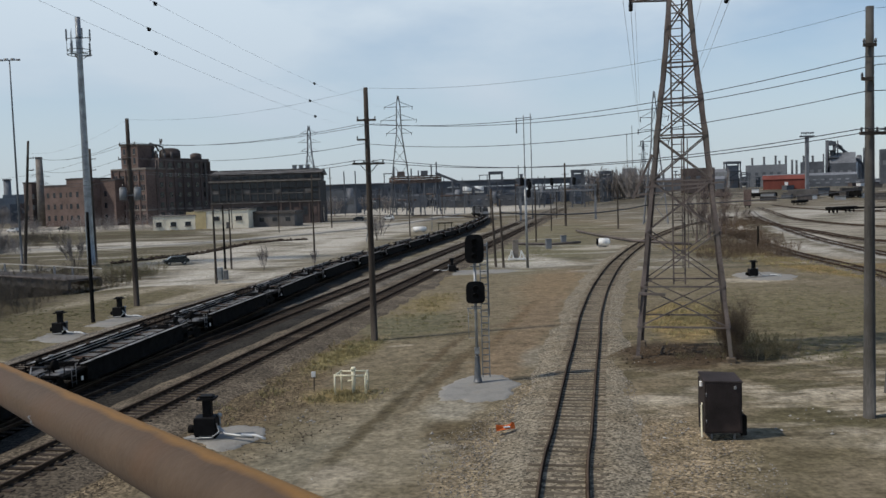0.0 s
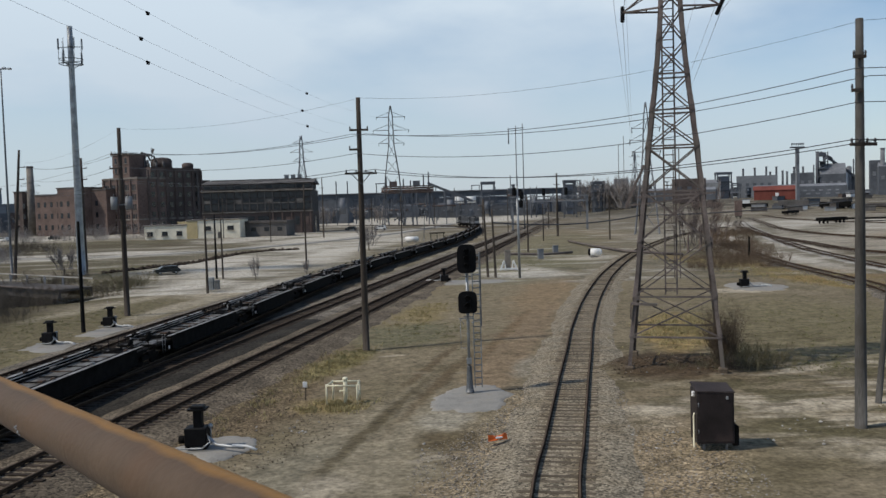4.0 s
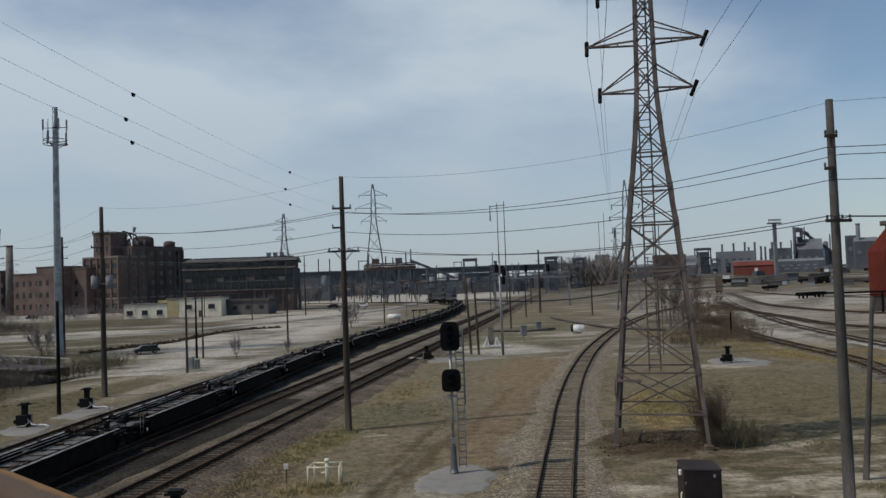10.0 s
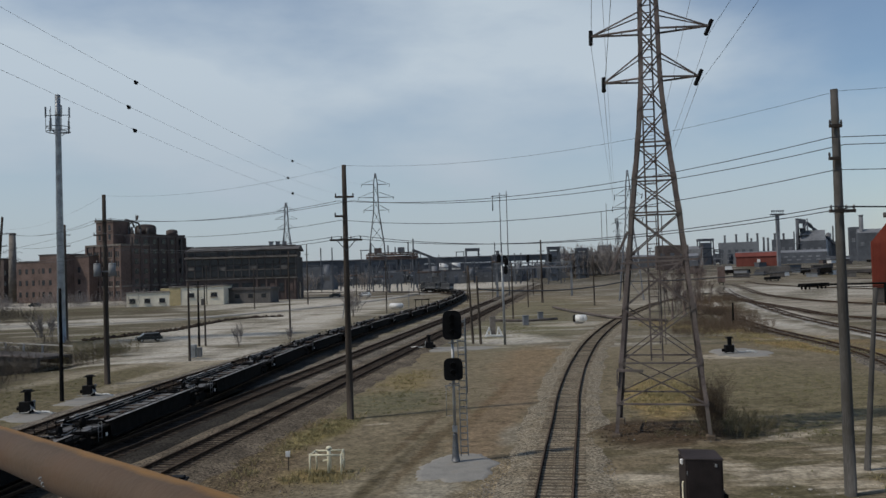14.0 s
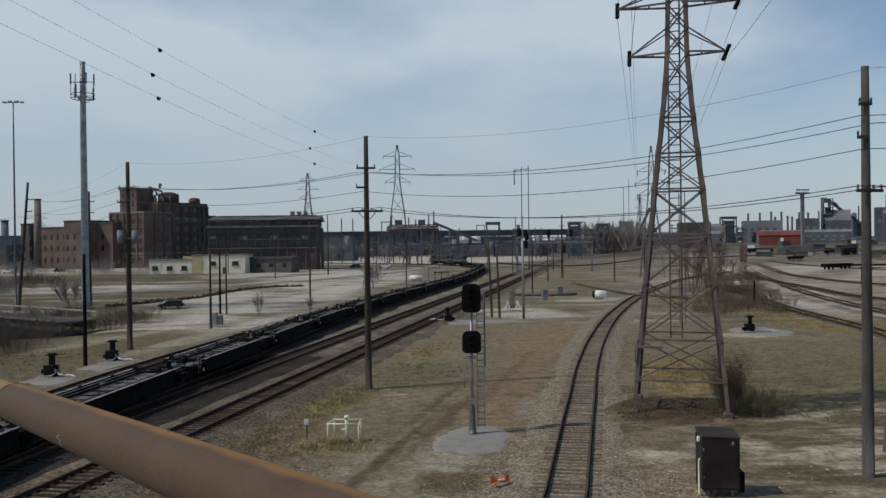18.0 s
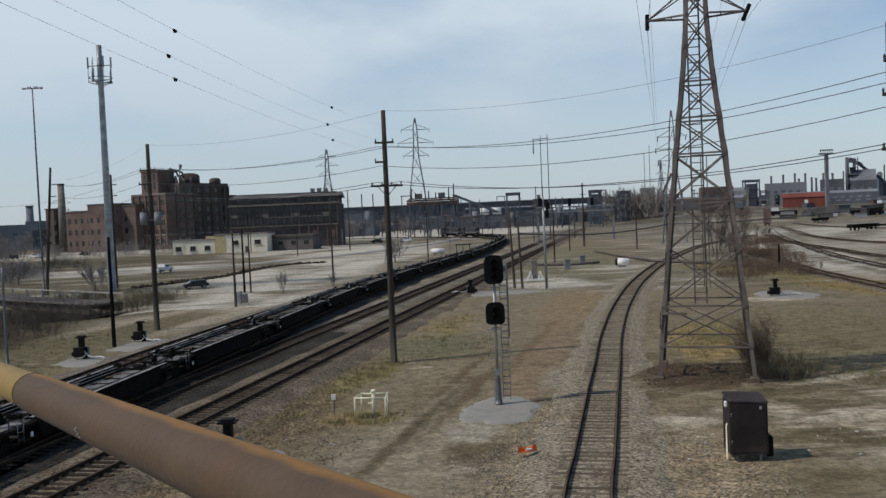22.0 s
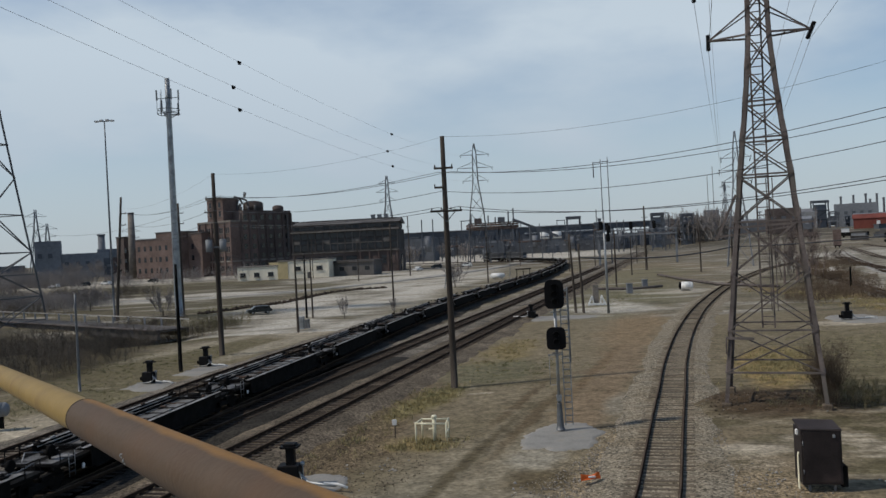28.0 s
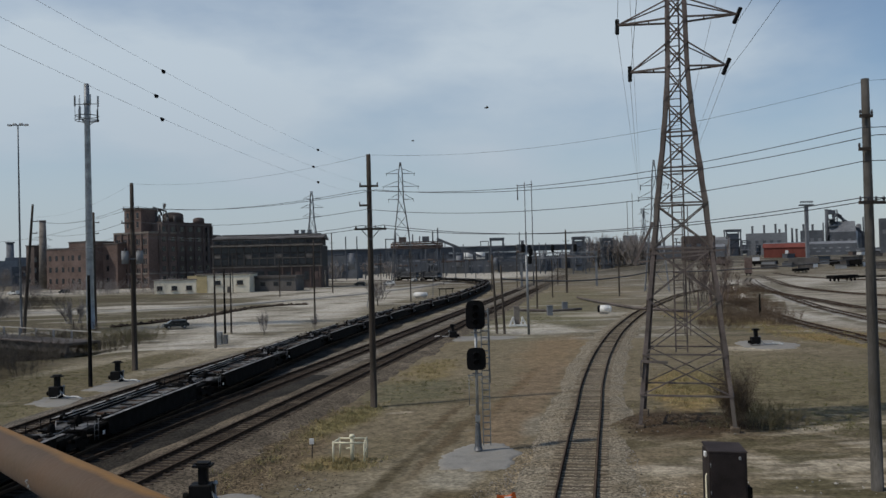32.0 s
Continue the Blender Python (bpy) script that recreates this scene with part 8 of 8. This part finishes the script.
for k in (0.25, 0.62):
    p = B0.lerp(B1, k) + bs * 3
    part("pier", Build().box((p.x, p.y, -2.6), (2.2, 5.0, 5.4), pose(0, 0, 0, 0, 0, -37).to_3x3()), M["concrete"], rbd)
p = B0.lerp(B1, 0.80)
part("strut", Build().beam((p.x, p.y, -0.6), (p.x + 3, p.y - 3.5, -4.0), 0.35, 0.35), M["shed_dark"], rbd)

# ---- vehicles ----
def car(name, at, rz, mat, label, pickup=False):
    """A parked or driven car: body, cabin, windows, lamps and four wheels."""
    c = thing(name, at, rz, label, "pickup truck" if pickup else "car")
    L, W = (5.6, 1.95) if pickup else (4.6, 1.85)
    prof = [(-L / 2, 0.45), (L / 2, 0.45), (L / 2, 0.95), (L / 2 - 0.1, 1.05), (-L / 2 + 0.05, 1.08), (-L / 2, 0.9)]
    b = Build()
    n = len(prof)
    b.add([(-W / 2, y, z) for y, z in prof] + [(W / 2, y, z) for y, z in prof], [tuple(range(n - 1, -1, -1)), tuple(range(n, 2 * n))] + [(k, (k + 1) % n, n + (k + 1) % n, n + k) for k in range(n)])
    part("body", b, M[mat], c)
    y0, y1 = (-0.3, 1.55) if pickup else (-2.0, 1.2)
    cab = [(y0, 1.06), (y1 + 0.35, 1.06), (y1 - 0.35, 1.68), (y0 + 0.15, 1.70)]
    part("cabin", Build().add([(-W / 2 + 0.1, y, z) for y, z in cab] + [(W / 2 - 0.1, y, z) for y, z in cab], [(3, 2, 1, 0), (4, 5, 6, 7), (0, 1, 5, 4), (1, 2, 6, 5), (2, 3, 7, 6), (3, 0, 4, 7)]), M[mat], c)
    for s in (-1, 1):
        part("side_window", Build().box((s * (W / 2 - 0.09), (y0 + y1) / 2, 1.38), (0.03, (y1 - y0) * 0.72, 0.4)), M["glass"], c)
        part("headlight", Build().soft_box((s * (W / 2 - 0.25), L / 2 + 0.005, 0.8), (0.32, 0.04, 0.16), 0.01), M["far_white"], c)
        part("tail_lamp", Build().soft_box((s * (W / 2 - 0.2), -L / 2 - 0.005, 0.85), (0.2, 0.04, 0.22), 0.01), M["red_wall"], c)
        for y in (-L * 0.31, L * 0.31):
            wl_ = part("wheel", Build().tube((s * (W / 2 - 0.2), y, 0.35), (s * (W / 2 + 0.01), y, 0.35), 0.35, n=16), M["tyre"], c)
            part("rim", Build().tube((s * (W / 2), y, 0.35), (s * (W / 2 + 0.02), y, 0.35), 0.2, n=12), M["galv"], wl_)
    part("windscreen", Build().add([(-W / 2 + 0.2, y1 + 0.30, 1.16), (W / 2 - 0.2, y1 + 0.30, 1.16), (W / 2 - 0.2, y1 - 0.28, 1.64), (-W / 2 + 0.2, y1 - 0.28, 1.64)], [(0, 1, 2, 3)]), M["glass"], c)
    if pickup:
        part("bed_floor", Build().box((0, -1.6, 1.085), (1.6, 2.2, 0.02)), M["black_steel"], c)
    return c


wreck = car("parked_car", (-41.2, 131.0, 0.0), 118, "car_dark", "dark low parked car on the pale lot")
wreck.matrix_basis = wreck.matrix_basis @ Matrix.Diagonal((0.85, 0.82, 0.74, 1))
pickup = car("pickup_truck", (-160, 60, 0.1), 0, "car_white", "white pickup truck driving along the road", True)


def drive_rows(points):
    rows = []
    for k, (t, x, y) in enumerate(points):
        a, b = points[max(0, k - 1)], points[min(len(points) - 1, k + 1)]
        rows.append((t, pose(x, y, 0.12, 0, 0, math.degrees(math.atan2(b[2] - a[2], b[1] - a[1])) - 90)))
    return rows


MOVING.append((pickup, drive_rows([(0.0, -420, 60), (10.0, -270, 85), (16.0, -170, 110), (20.0, -90, 142), (21.0, -73, 160), (22.0, -64.5, 182.5), (23.0, -60, 205), (24.0, -55.6, 229), (25.0, -52.5, 254), (27.0, -44, 298), (32.0, -14, 400)])))
for x, y, rz, m, lab in ((-175, 330, 70, "car_dark", "dark car parked by the far road"), (-168, 334, 70, "car_white", "pale car parked by the far road"), (-150, 338, 70, "car_dark", "dark car parked by the far road"), (-185, 325, 70, "car_white", "pale car parked by the far road"),
                         (-22, 345, 80, "car_white", "white van parked near the shed"), (-34, 346, 80, "car_dark", "dark car parked near the shed")):
    car("parked_car", (x, y, 0.1), rz, m, lab)


def bird(p32, v):
    """A small bird with spread wings, flying straight."""
    g = thing("bird", (0, 0, 0), 0, "small dark bird gliding with spread wings", "bird", "birds")
    part("body", Build().ball((0, 0, 0), (0.035, 0.11, 0.035), 8, 5), M["wood_grey"], g)
    for s in (-1, 1):
        part("wing", Build().add([(s * 0.025, 0.05, 0.01), (s * 0.17, 0.07, 0.05), (s * 0.31, -0.01, 0.025), (s * 0.15, -0.03, 0.04), (s * 0.025, -0.04, 0.01), (s * 0.15, 0.015, 0.06)], [(0, 1, 5), (1, 2, 5), (2, 3, 5), (3, 4, 5), (4, 0, 5), (0, 4, 3, 2, 1)]), M["wood_grey"], g)
    rz = math.degrees(math.atan2(v[1], v[0])) - 90
    MOVING.append((g, [(t, pose(*[p32[k] + v[k] * (u - 32) for k in range(3)], 0, 0, rz)) for t, u in ((0.0, -20.0), (30.0, 24.0), (31.2, 31.2), (31.6, 31.6), (32.0, 32.0))]))


bird((2.3, 42.0, 16.8), (13.4, 1.5, 0.6))
bird((-1.95, 60.0, 17.8), (11.8, 1.0, 2.4))

# ---- plants ----
def twig_mesh(name, mat, stems, height, spread, thick, seed, forks=7, sub=4, spread_out=0.55):
    """Bare brush: many forking twigs, each a thin three-sided spike."""
    rnd = random.Random(seed)
    b = Build()

    def spike(p, q, r):
        d = (q - p).normalized()
        e = d.orthogonal().normalized()
        g = d.cross(e)
        pts = [p + (e * math.cos(a) + g * math.sin(a)) * r for a in (0, 2.1, 4.2)]
        b.add(pts + [q], [(0, 1, 3), (1, 2, 3), (2, 0, 3)])

    for _ in range(stems):
        a, rr = rnd.uniform(0, 6.28), math.sqrt(rnd.random()) * spread * 0.45
        p = Vector((rr * math.cos(a), rr * math.sin(a), -0.1))
        lean = Vector((math.cos(a), math.sin(a), 0)) * rnd.uniform(0.0, spread_out) + Vector((rnd.uniform(-0.25, 0.25), rnd.uniform(-0.25, 0.25), 1))
        h = height * rnd.uniform(0.55, 1.0)
        q = p + lean.normalized() * h
        spike(p, q, thick)
        for _ in range(forks):
            t = rnd.uniform(0.25, 0.95)
            s = p.lerp(q, t)
            d = (lean.normalized() + Vector((rnd.uniform(-1, 1), rnd.uniform(-1, 1), rnd.uniform(-0.2, 0.7))) * 0.8).normalized()
            e = s + d * h * rnd.uniform(0.15, 0.42)
            spike(s, e, thick * 0.55)
            for _ in range(sub):
                s2 = s.lerp(e, rnd.uniform(0.3, 0.95))
                d2 = (d + Vector((rnd.uniform(-1, 1), rnd.uniform(-1, 1), rnd.uniform(-0.5, 0.8)))).normalized()
                spike(s2, s2 + d2 * h * rnd.uniform(0.06, 0.16), thick * 0.4)
    return b.mesh(name, M[mat])


brush_meshes = [twig_mesh("brush", "twig", 36, 3.2, 5.0, 0.02, k, 8, 6) for k in range(3)]
# far_twig is twig made paler, with the haze in its colour
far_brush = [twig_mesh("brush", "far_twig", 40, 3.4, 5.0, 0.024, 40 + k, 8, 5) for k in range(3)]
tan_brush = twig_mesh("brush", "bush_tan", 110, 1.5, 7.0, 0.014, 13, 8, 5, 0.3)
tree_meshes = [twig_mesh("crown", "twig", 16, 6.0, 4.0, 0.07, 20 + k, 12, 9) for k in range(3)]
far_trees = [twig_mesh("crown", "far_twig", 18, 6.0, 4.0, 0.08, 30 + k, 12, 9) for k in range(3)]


def shrub(mesh, x, y, s, rz, label, z=None, name="bush"):
    o = new(name, mesh)
    o.matrix_basis = pose(x, y, ground_height(x, y) if z is None else z, 0, 0, rz) @ Matrix.Diagonal((s, s, s, 1))
    return tagged(o, label, "bush", "bare brush")


def brush_field(name, spots, label):
    """Brush too dense to count: many bushes joined into one mesh. Spots: mesh, x, y, size, turn."""
    verts, faces, base = [], [], 0
    for mesh, x, y, s, rz in spots:
        co = np.empty(len(mesh.vertices) * 3)
        mesh.vertices.foreach_get("co", co)
        co = co.reshape(-1, 3) * s
        a = radians(rz)
        verts.append(np.column_stack((co[:, 0] * math.cos(a) - co[:, 1] * math.sin(a) + x, co[:, 0] * math.sin(a) + co[:, 1] * math.cos(a) + y, co[:, 2] + ground_height(x, y))))
        tri = np.empty(len(mesh.loops), dtype=np.int64)
        mesh.loops.foreach_get("vertex_index", tri)
        faces.append(tri.reshape(-1, 3) + base)
        base += len(mesh.vertices)
    me = bpy.data.meshes.new(name)
    me.from_pydata(np.concatenate(verts).tolist(), [], np.concatenate(faces).tolist())
    me.materials.append(spots[0][0].materials[0])
    return tagged(new(name, me), label, "brush", kind="stuff")


vine = twig_mesh("brush", "bush_rust", 42, 4.4, 1.3, 0.011, 14, 11, 8, 0.2)
olive_brush = twig_mesh("brush", "bush_olive", 52, 1.5, 3.4, 0.011, 15, 8, 6, 0.6)
for x, y, z in ((15.35, 45.3, 0.74), (15.75, 45.9, 0.62), (15.5, 46.8, 0.66)):
    shrub(vine, x, y, z, 60 * x, "dense bare rust-brown vine tangle at the tower's foot")
for x, y, z in ((16.6, 46.0, 1.0), (17.6, 46.6, 0.9), (18.4, 45.8, 0.7), (17.0, 47.8, 0.9), (14.2, 45.0, 0.35), (12.6, 44.9, 0.3)):
    shrub(olive_brush, x, y, z, 70 * x, "low olive-brown bare bush by the tower")
rusty = twig_mesh("crown", "twig_rust", 13, 6.0, 4.6, 0.04, 51, 13, 10)
rnd = random.Random(77)
for k in range(64):
    y = rnd.uniform(108, 225)
    x = 37 + (y - 105) * 0.33 + rnd.uniform(-4.0, 5.5)
    shrub(tan_brush, x, y, rnd.uniform(0.5, 1.0), rnd.uniform(0, 360), "bare reddish-brown brush beside the yard")
cutting = []
for k in range(95):
    u, v = rnd.uniform(-42, 20), rnd.uniform(-17, 17)
    a = radians(18)
    x, y = -62 + u * math.cos(a) - v * math.sin(a), 98 + u * math.sin(a) + v * math.cos(a)
    if abs((Vector((x, y, 0)) - B0).dot(Vector((bd.y, -bd.x, 0)))) < 4.5:
        continue
    cutting.append((brush_meshes[k % 3], x, y, rnd.uniform(0.6, 1.15), rnd.uniform(0, 360)))
for k in range(230):
    x, y = rnd.uniform(-80, -34), rnd.uniform(58, 106)
    if x > -37 + (y - 70) * 0.10 - 6 * rnd.random() or abs((Vector((x, y, 0)) - B0).dot(Vector((bd.y, -bd.x, 0)))) < 3.5:
        continue
    cutting.append((brush_meshes[k % 3], x, y, rnd.uniform(0.35, 0.8), rnd.uniform(0, 360)))
brush_field("brush", cutting, "dense bare grey-brown brush in the cutting")
thicket = []
far_rnd = random.Random(77)
for k in range(130):
    x = far_rnd.uniform(-345, -185)
    thicket.append((far_brush[k % 3], x, 368 - 0.12 * (x + 330) + far_rnd.uniform(-12, 14), far_rnd.uniform(1.1, 2.3), far_rnd.uniform(0, 360)))
brush_field("brush", thicket, "bare grey-brown thicket along the far road")
waste = []
for k in range(230):
    x, y = far_rnd.uniform(-165, -84), far_rnd.uniform(128, 240)
    if x > -86 - 0.12 * (y - 150) - 14 * far_rnd.random() ** 2 or far_rnd.random() < 0.12:
        continue
    waste.append((brush_meshes[k % 3], x, y, far_rnd.uniform(0.45, 1.05), far_rnd.uniform(0, 360)))
brush_field("brush", waste, "dark bare brush on the waste ground past the bridge")
scrub = []
for k in range(44):
    x, y = far_rnd.uniform(-56, -38), far_rnd.uniform(101, 119)
    if y > 122 + (x + 38) * 0.9 + 16 or abs((Vector((x, y, 0)) - B0).dot(Vector((bd.y, -bd.x, 0)))) < 3.0:
        continue
    scrub.append((olive_brush, x, y, far_rnd.uniform(0.7, 1.25), far_rnd.uniform(0, 360)))
brush_field("brush", scrub, "low olive-brown scrub round the bridge end")
for k in range(60):
    x = rnd.uniform(-125, -58)
    y = 150 + (x + 60) * -0.55 + rnd.uniform(-12, 22)
    size, turn = rnd.uniform(0.6, 1.2), rnd.uniform(0, 360)
    if x < -84:  # the road passes clear of brush nearer the mast
        shrub(far_brush[k % 3], x, y, size, turn, "bare grey-brown brush behind the bridge")


for k in range(46):
    x = -330 + k * 5.2 + rnd.uniform(-4, 4)
    shrub(far_brush[k % 3], x, 345 - 0.12 * (x + 330) + rnd.uniform(-14, 14), rnd.uniform(1.0, 2.0), rnd.uniform(0, 360), "bare grey-brown brush along the far road")


def tree(x, y, s, rz, k, label="bare grey-brown tree with fine twigs"):
    t = thing("bare_tree", (x, y, -0.1), rz, label, "tree", "bare trees")
    part("trunk", Build().sweep([(0, 0, 0), (0.05 * s, 0, 1.2 * s), (0, 0.05 * s, 2.4 * s)], [0.22 * s, 0.17 * s, 0.13 * s], 8), M["twig"], t)
    # beyond 110 m the crown takes the haze-coloured twigs
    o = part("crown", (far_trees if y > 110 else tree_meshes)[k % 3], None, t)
    wide = 1.15 if y > 125 else 0.55
    o.matrix_basis = pose(0, 0, 1.6 * s) @ Matrix.Diagonal((s * wide, s * wide, s, 1))
    return t


tree(-24.4, 115.3, 0.42, 0, 0)
tree(-18.3, 120.5, 0.30, 50, 1)
for k, (x, y, s) in enumerate(((-59, 136, 0.6), (-112, 178, 0.9), (-14.5, 186, 0.7), (-104, 150, 0.9), (-84, 160, 0.7))):
    tree(x, y, s, k * 47, k)
for k in range(14):
    tree(122 + rnd.uniform(-15, 15), 600 + rnd.uniform(-30, 40), rnd.uniform(2.0, 3.2), rnd.uniform(0, 360), k, "distant bare grey-brown tree")
for x, y, z in ((47.0, 151, 1.8), (43.6, 147, 1.3), (51.0, 157, 1.4)):
    t = thing("bare_tree", (x, y, -0.1), 40 * x, "bare red-brown tree behind the tower", "tree", "bare trees")
    part("trunk", Build().sweep([(0, 0, 0), (0.05 * z, 0, 1.2 * z), (0, 0.05 * z, 2.4 * z)], [0.18 * z, 0.14 * z, 0.1 * z], 8), M["twig_rust"], t)
    part("crown", rusty, None, t).matrix_basis = pose(0, 0, 0.6 * z) @ Matrix.Diagonal((z * 0.75, z * 0.75, z, 1))
for k in range(26):
    tree(-330 + k * 12 + rnd.uniform(-6, 6), 430 + k * 1.5 + rnd.uniform(-30, 30), rnd.uniform(0.9, 1.5), rnd.uniform(0, 360), k, "distant bare grey-brown tree")


def grass(name, patches, mat, label, blade=0.35, seed=1, width=0.02):
    """Thin grass in tufts, too many blades to count: (centre, radii, turn, tufts)."""
    rnd = random.Random(seed)
    v, f = [], []
    for cx, cy, rx, ry, ang, n in patches:
        ca, sa = math.cos(radians(ang)), math.sin(radians(ang))
        for _ in range(n):
            u, w = rx * rnd.gauss(0, 0.55), ry * rnd.gauss(0, 0.55)
            x, y = cx + u * ca - w * sa, cy + u * sa + w * ca
            if noise.noise((x * 0.8, y * 0.8, seed)) + 0.6 * noise.noise((x * 2.5, y * 2.5, seed)) < rnd.uniform(-0.3, 0.35):
                continue
            z = ground_height(x, y)
            h0 = blade * rnd.uniform(0.4, 1.2)
            for _ in range(7):
                bx, by = x + rnd.gauss(0, 0.10), y + rnd.gauss(0, 0.10)
                h = h0 * rnd.uniform(0.5, 1.0)
                dx, dy = rnd.gauss(0, 0.35) * h, rnd.gauss(0, 0.35) * h
                k = len(v)
                an = rnd.uniform(0, 3.14)
                wx, wy = width * math.cos(an), width * math.sin(an)
                v += [(bx - wx, by - wy, z), (bx + wx, by + wy, z), (bx + dx, by + dy, z + h)]
                f.append((k, k + 1, k + 2))
    me = bpy.data.meshes.new(name)
    me.from_pydata(v, [], f)
    me.materials.append(M[mat])
    return tagged(new(name, me), label, "grass", kind="stuff")


grass("dry_grass", [(-6.2, 51.5, 1.2, 4.5, -14, 900), (-5.0, 39.9, 1.5, 1.2, 0, 420), (-1.6, 74, 1.8, 8, -12, 420), (17.4, 61.0, 2.3, 6.6, -16, 2600), (44, 82, 2.6, 20, 15, 2600), (41, 112, 3.8, 22, 14, 2600), (-8.5, 43, 1.3, 8, -10, 200), (20, 34.5, 1.5, 2, 0, 220)],
      "grass_dry", "dry tan winter grass in tufts", 0.26, 3, 0.02)
grass("green_grass", [(-5.6, 54.2, 1.5, 2.6, -8, 420), (0.0, 62, 3.8, 6.0, -10, 500), (20, 48, 4, 4, 0, 700), (-34, 74, 6, 14, -12, 1500), (-32, 55, 4, 8, 0, 900), (29, 60, 10, 18, 0, 1500), (20, 29, 3, 4, 0, 300), (14, 130, 4, 12, -12, 700), (-55, 150, 8, 20, 30, 1500)],
      "grass_green", "thin green spring grass in tufts", 0.12, 4, 0.02)


def stones(name, patches, mat, label, seed, lo, hi):
    """Loose stones, too many to count, each a small uneven lump."""
    rnd = random.Random(seed)
    v, f = [], []
    for cx, cy, rx, ry, ang, n in patches:
        ca, sa = math.cos(radians(ang)), math.sin(radians(ang))
        for _ in range(n):
            a, r = rnd.uniform(0, 6.28), math.sqrt(rnd.random())
            u, w = rx * r * math.cos(a), ry * r * math.sin(a)
            x, y = cx + u * ca - w * sa, cy + u * sa + w * ca
            z = ground_height(x, y)
            s = lo + (hi - lo) * rnd.random() ** 3
            k = len(v)
            p = [(1, 0, 0), (-1, 0, 0), (0, 1, 0), (0, -1, 0), (0, 0, 1), (0, 0, -1)]
            t = rnd.uniform(0, 6.28)
            for q in p:
                e = s * rnd.uniform(0.6, 1.2)
                v.append((x + (q[0] * math.cos(t) - q[1] * math.sin(t)) * e, y + (q[0] * math.sin(t) + q[1] * math.cos(t)) * e, z + s * 0.35 + q[2] * e * 0.7))
            f += [(k + i, k + j, k + 4) for i, j in ((0, 2), (2, 1), (1, 3), (3, 0))] + [(k + j, k + i, k + 5) for i, j in ((0, 2), (2, 1), (1, 3), (3, 0))]
    me = bpy.data.meshes.new(name)
    me.from_pydata(v, [], f)
    me.materials.append(M[mat])
    return tagged(new(name, me), label, "stones", kind="stuff")


stones("gravel", [(3.2, 30, 3.2, 9, -9, 5200), (5.6, 38.5, 3.0, 7, -12, 3200), (8.6, 52, 2.4, 10, -13, 1800), (1.0, 29.0, 2.2, 5, 0, 1600), (8.2, 28.5, 2.6, 5, 0, 1500)], "stone", "loose pale gravel beside the siding", 5, 0.02, 0.055)
stones("gravel", [(-10.5, 36, 1.3, 11, -10.6, 2600), (-7.5, 36, 3.0, 6, -5, 1500), (-13.5, 42, 1.2, 20, -10.6, 1600)], "rubble", "dark loose stones beside the main track", 6, 0.02, 0.055)
stones("rubble", [(12.9, 46.8, 3.4, 3.0, -15, 700), (9.8, 44.6, 0.9, 1.6, 0, 60), (22.2, 35.5, 1.6, 1.2, 0, 60)], "rubble", "broken bricks and stones under the tower", 7, 0.02, 0.10)
BANK = spline([(-53, 138), (-49, 147), (-46.1, 153.2), (-44, 168), (-42.6, 187.0), (-38, 195), (-32.2, 200)], 1.6)
stones("tie_heap", [(p.x, p.y, 0.8, 1.0, 0, int(22 + 14 * noise.noise((p.y * 0.3, 2, 5)))) for p in BANK], "tie_brown", "low heap of old ties and stone along the lot", 9, 0.15, 0.6)
stones("rubble", [(-6.5, 36.5, 1.8, 1.4, 0, 34), (8.5, 33.5, 1.2, 2.0, 0, 60), (12.5, 44.8, 3.0, 1.6, -15, 10), (15.5, 34, 5.0, 4, 0, 60), (-4, 31, 6, 3, 0, 30), (6, 112, 9, 5, 0, 60), (-34, 100, 8, 20, 0, 120)], "pale_rubble", "scattered pale broken stones and litter", 8, 0.02, 0.10)


def motions():
    for ob, rows in MOVING:
        walk(ob, rows)


motions()
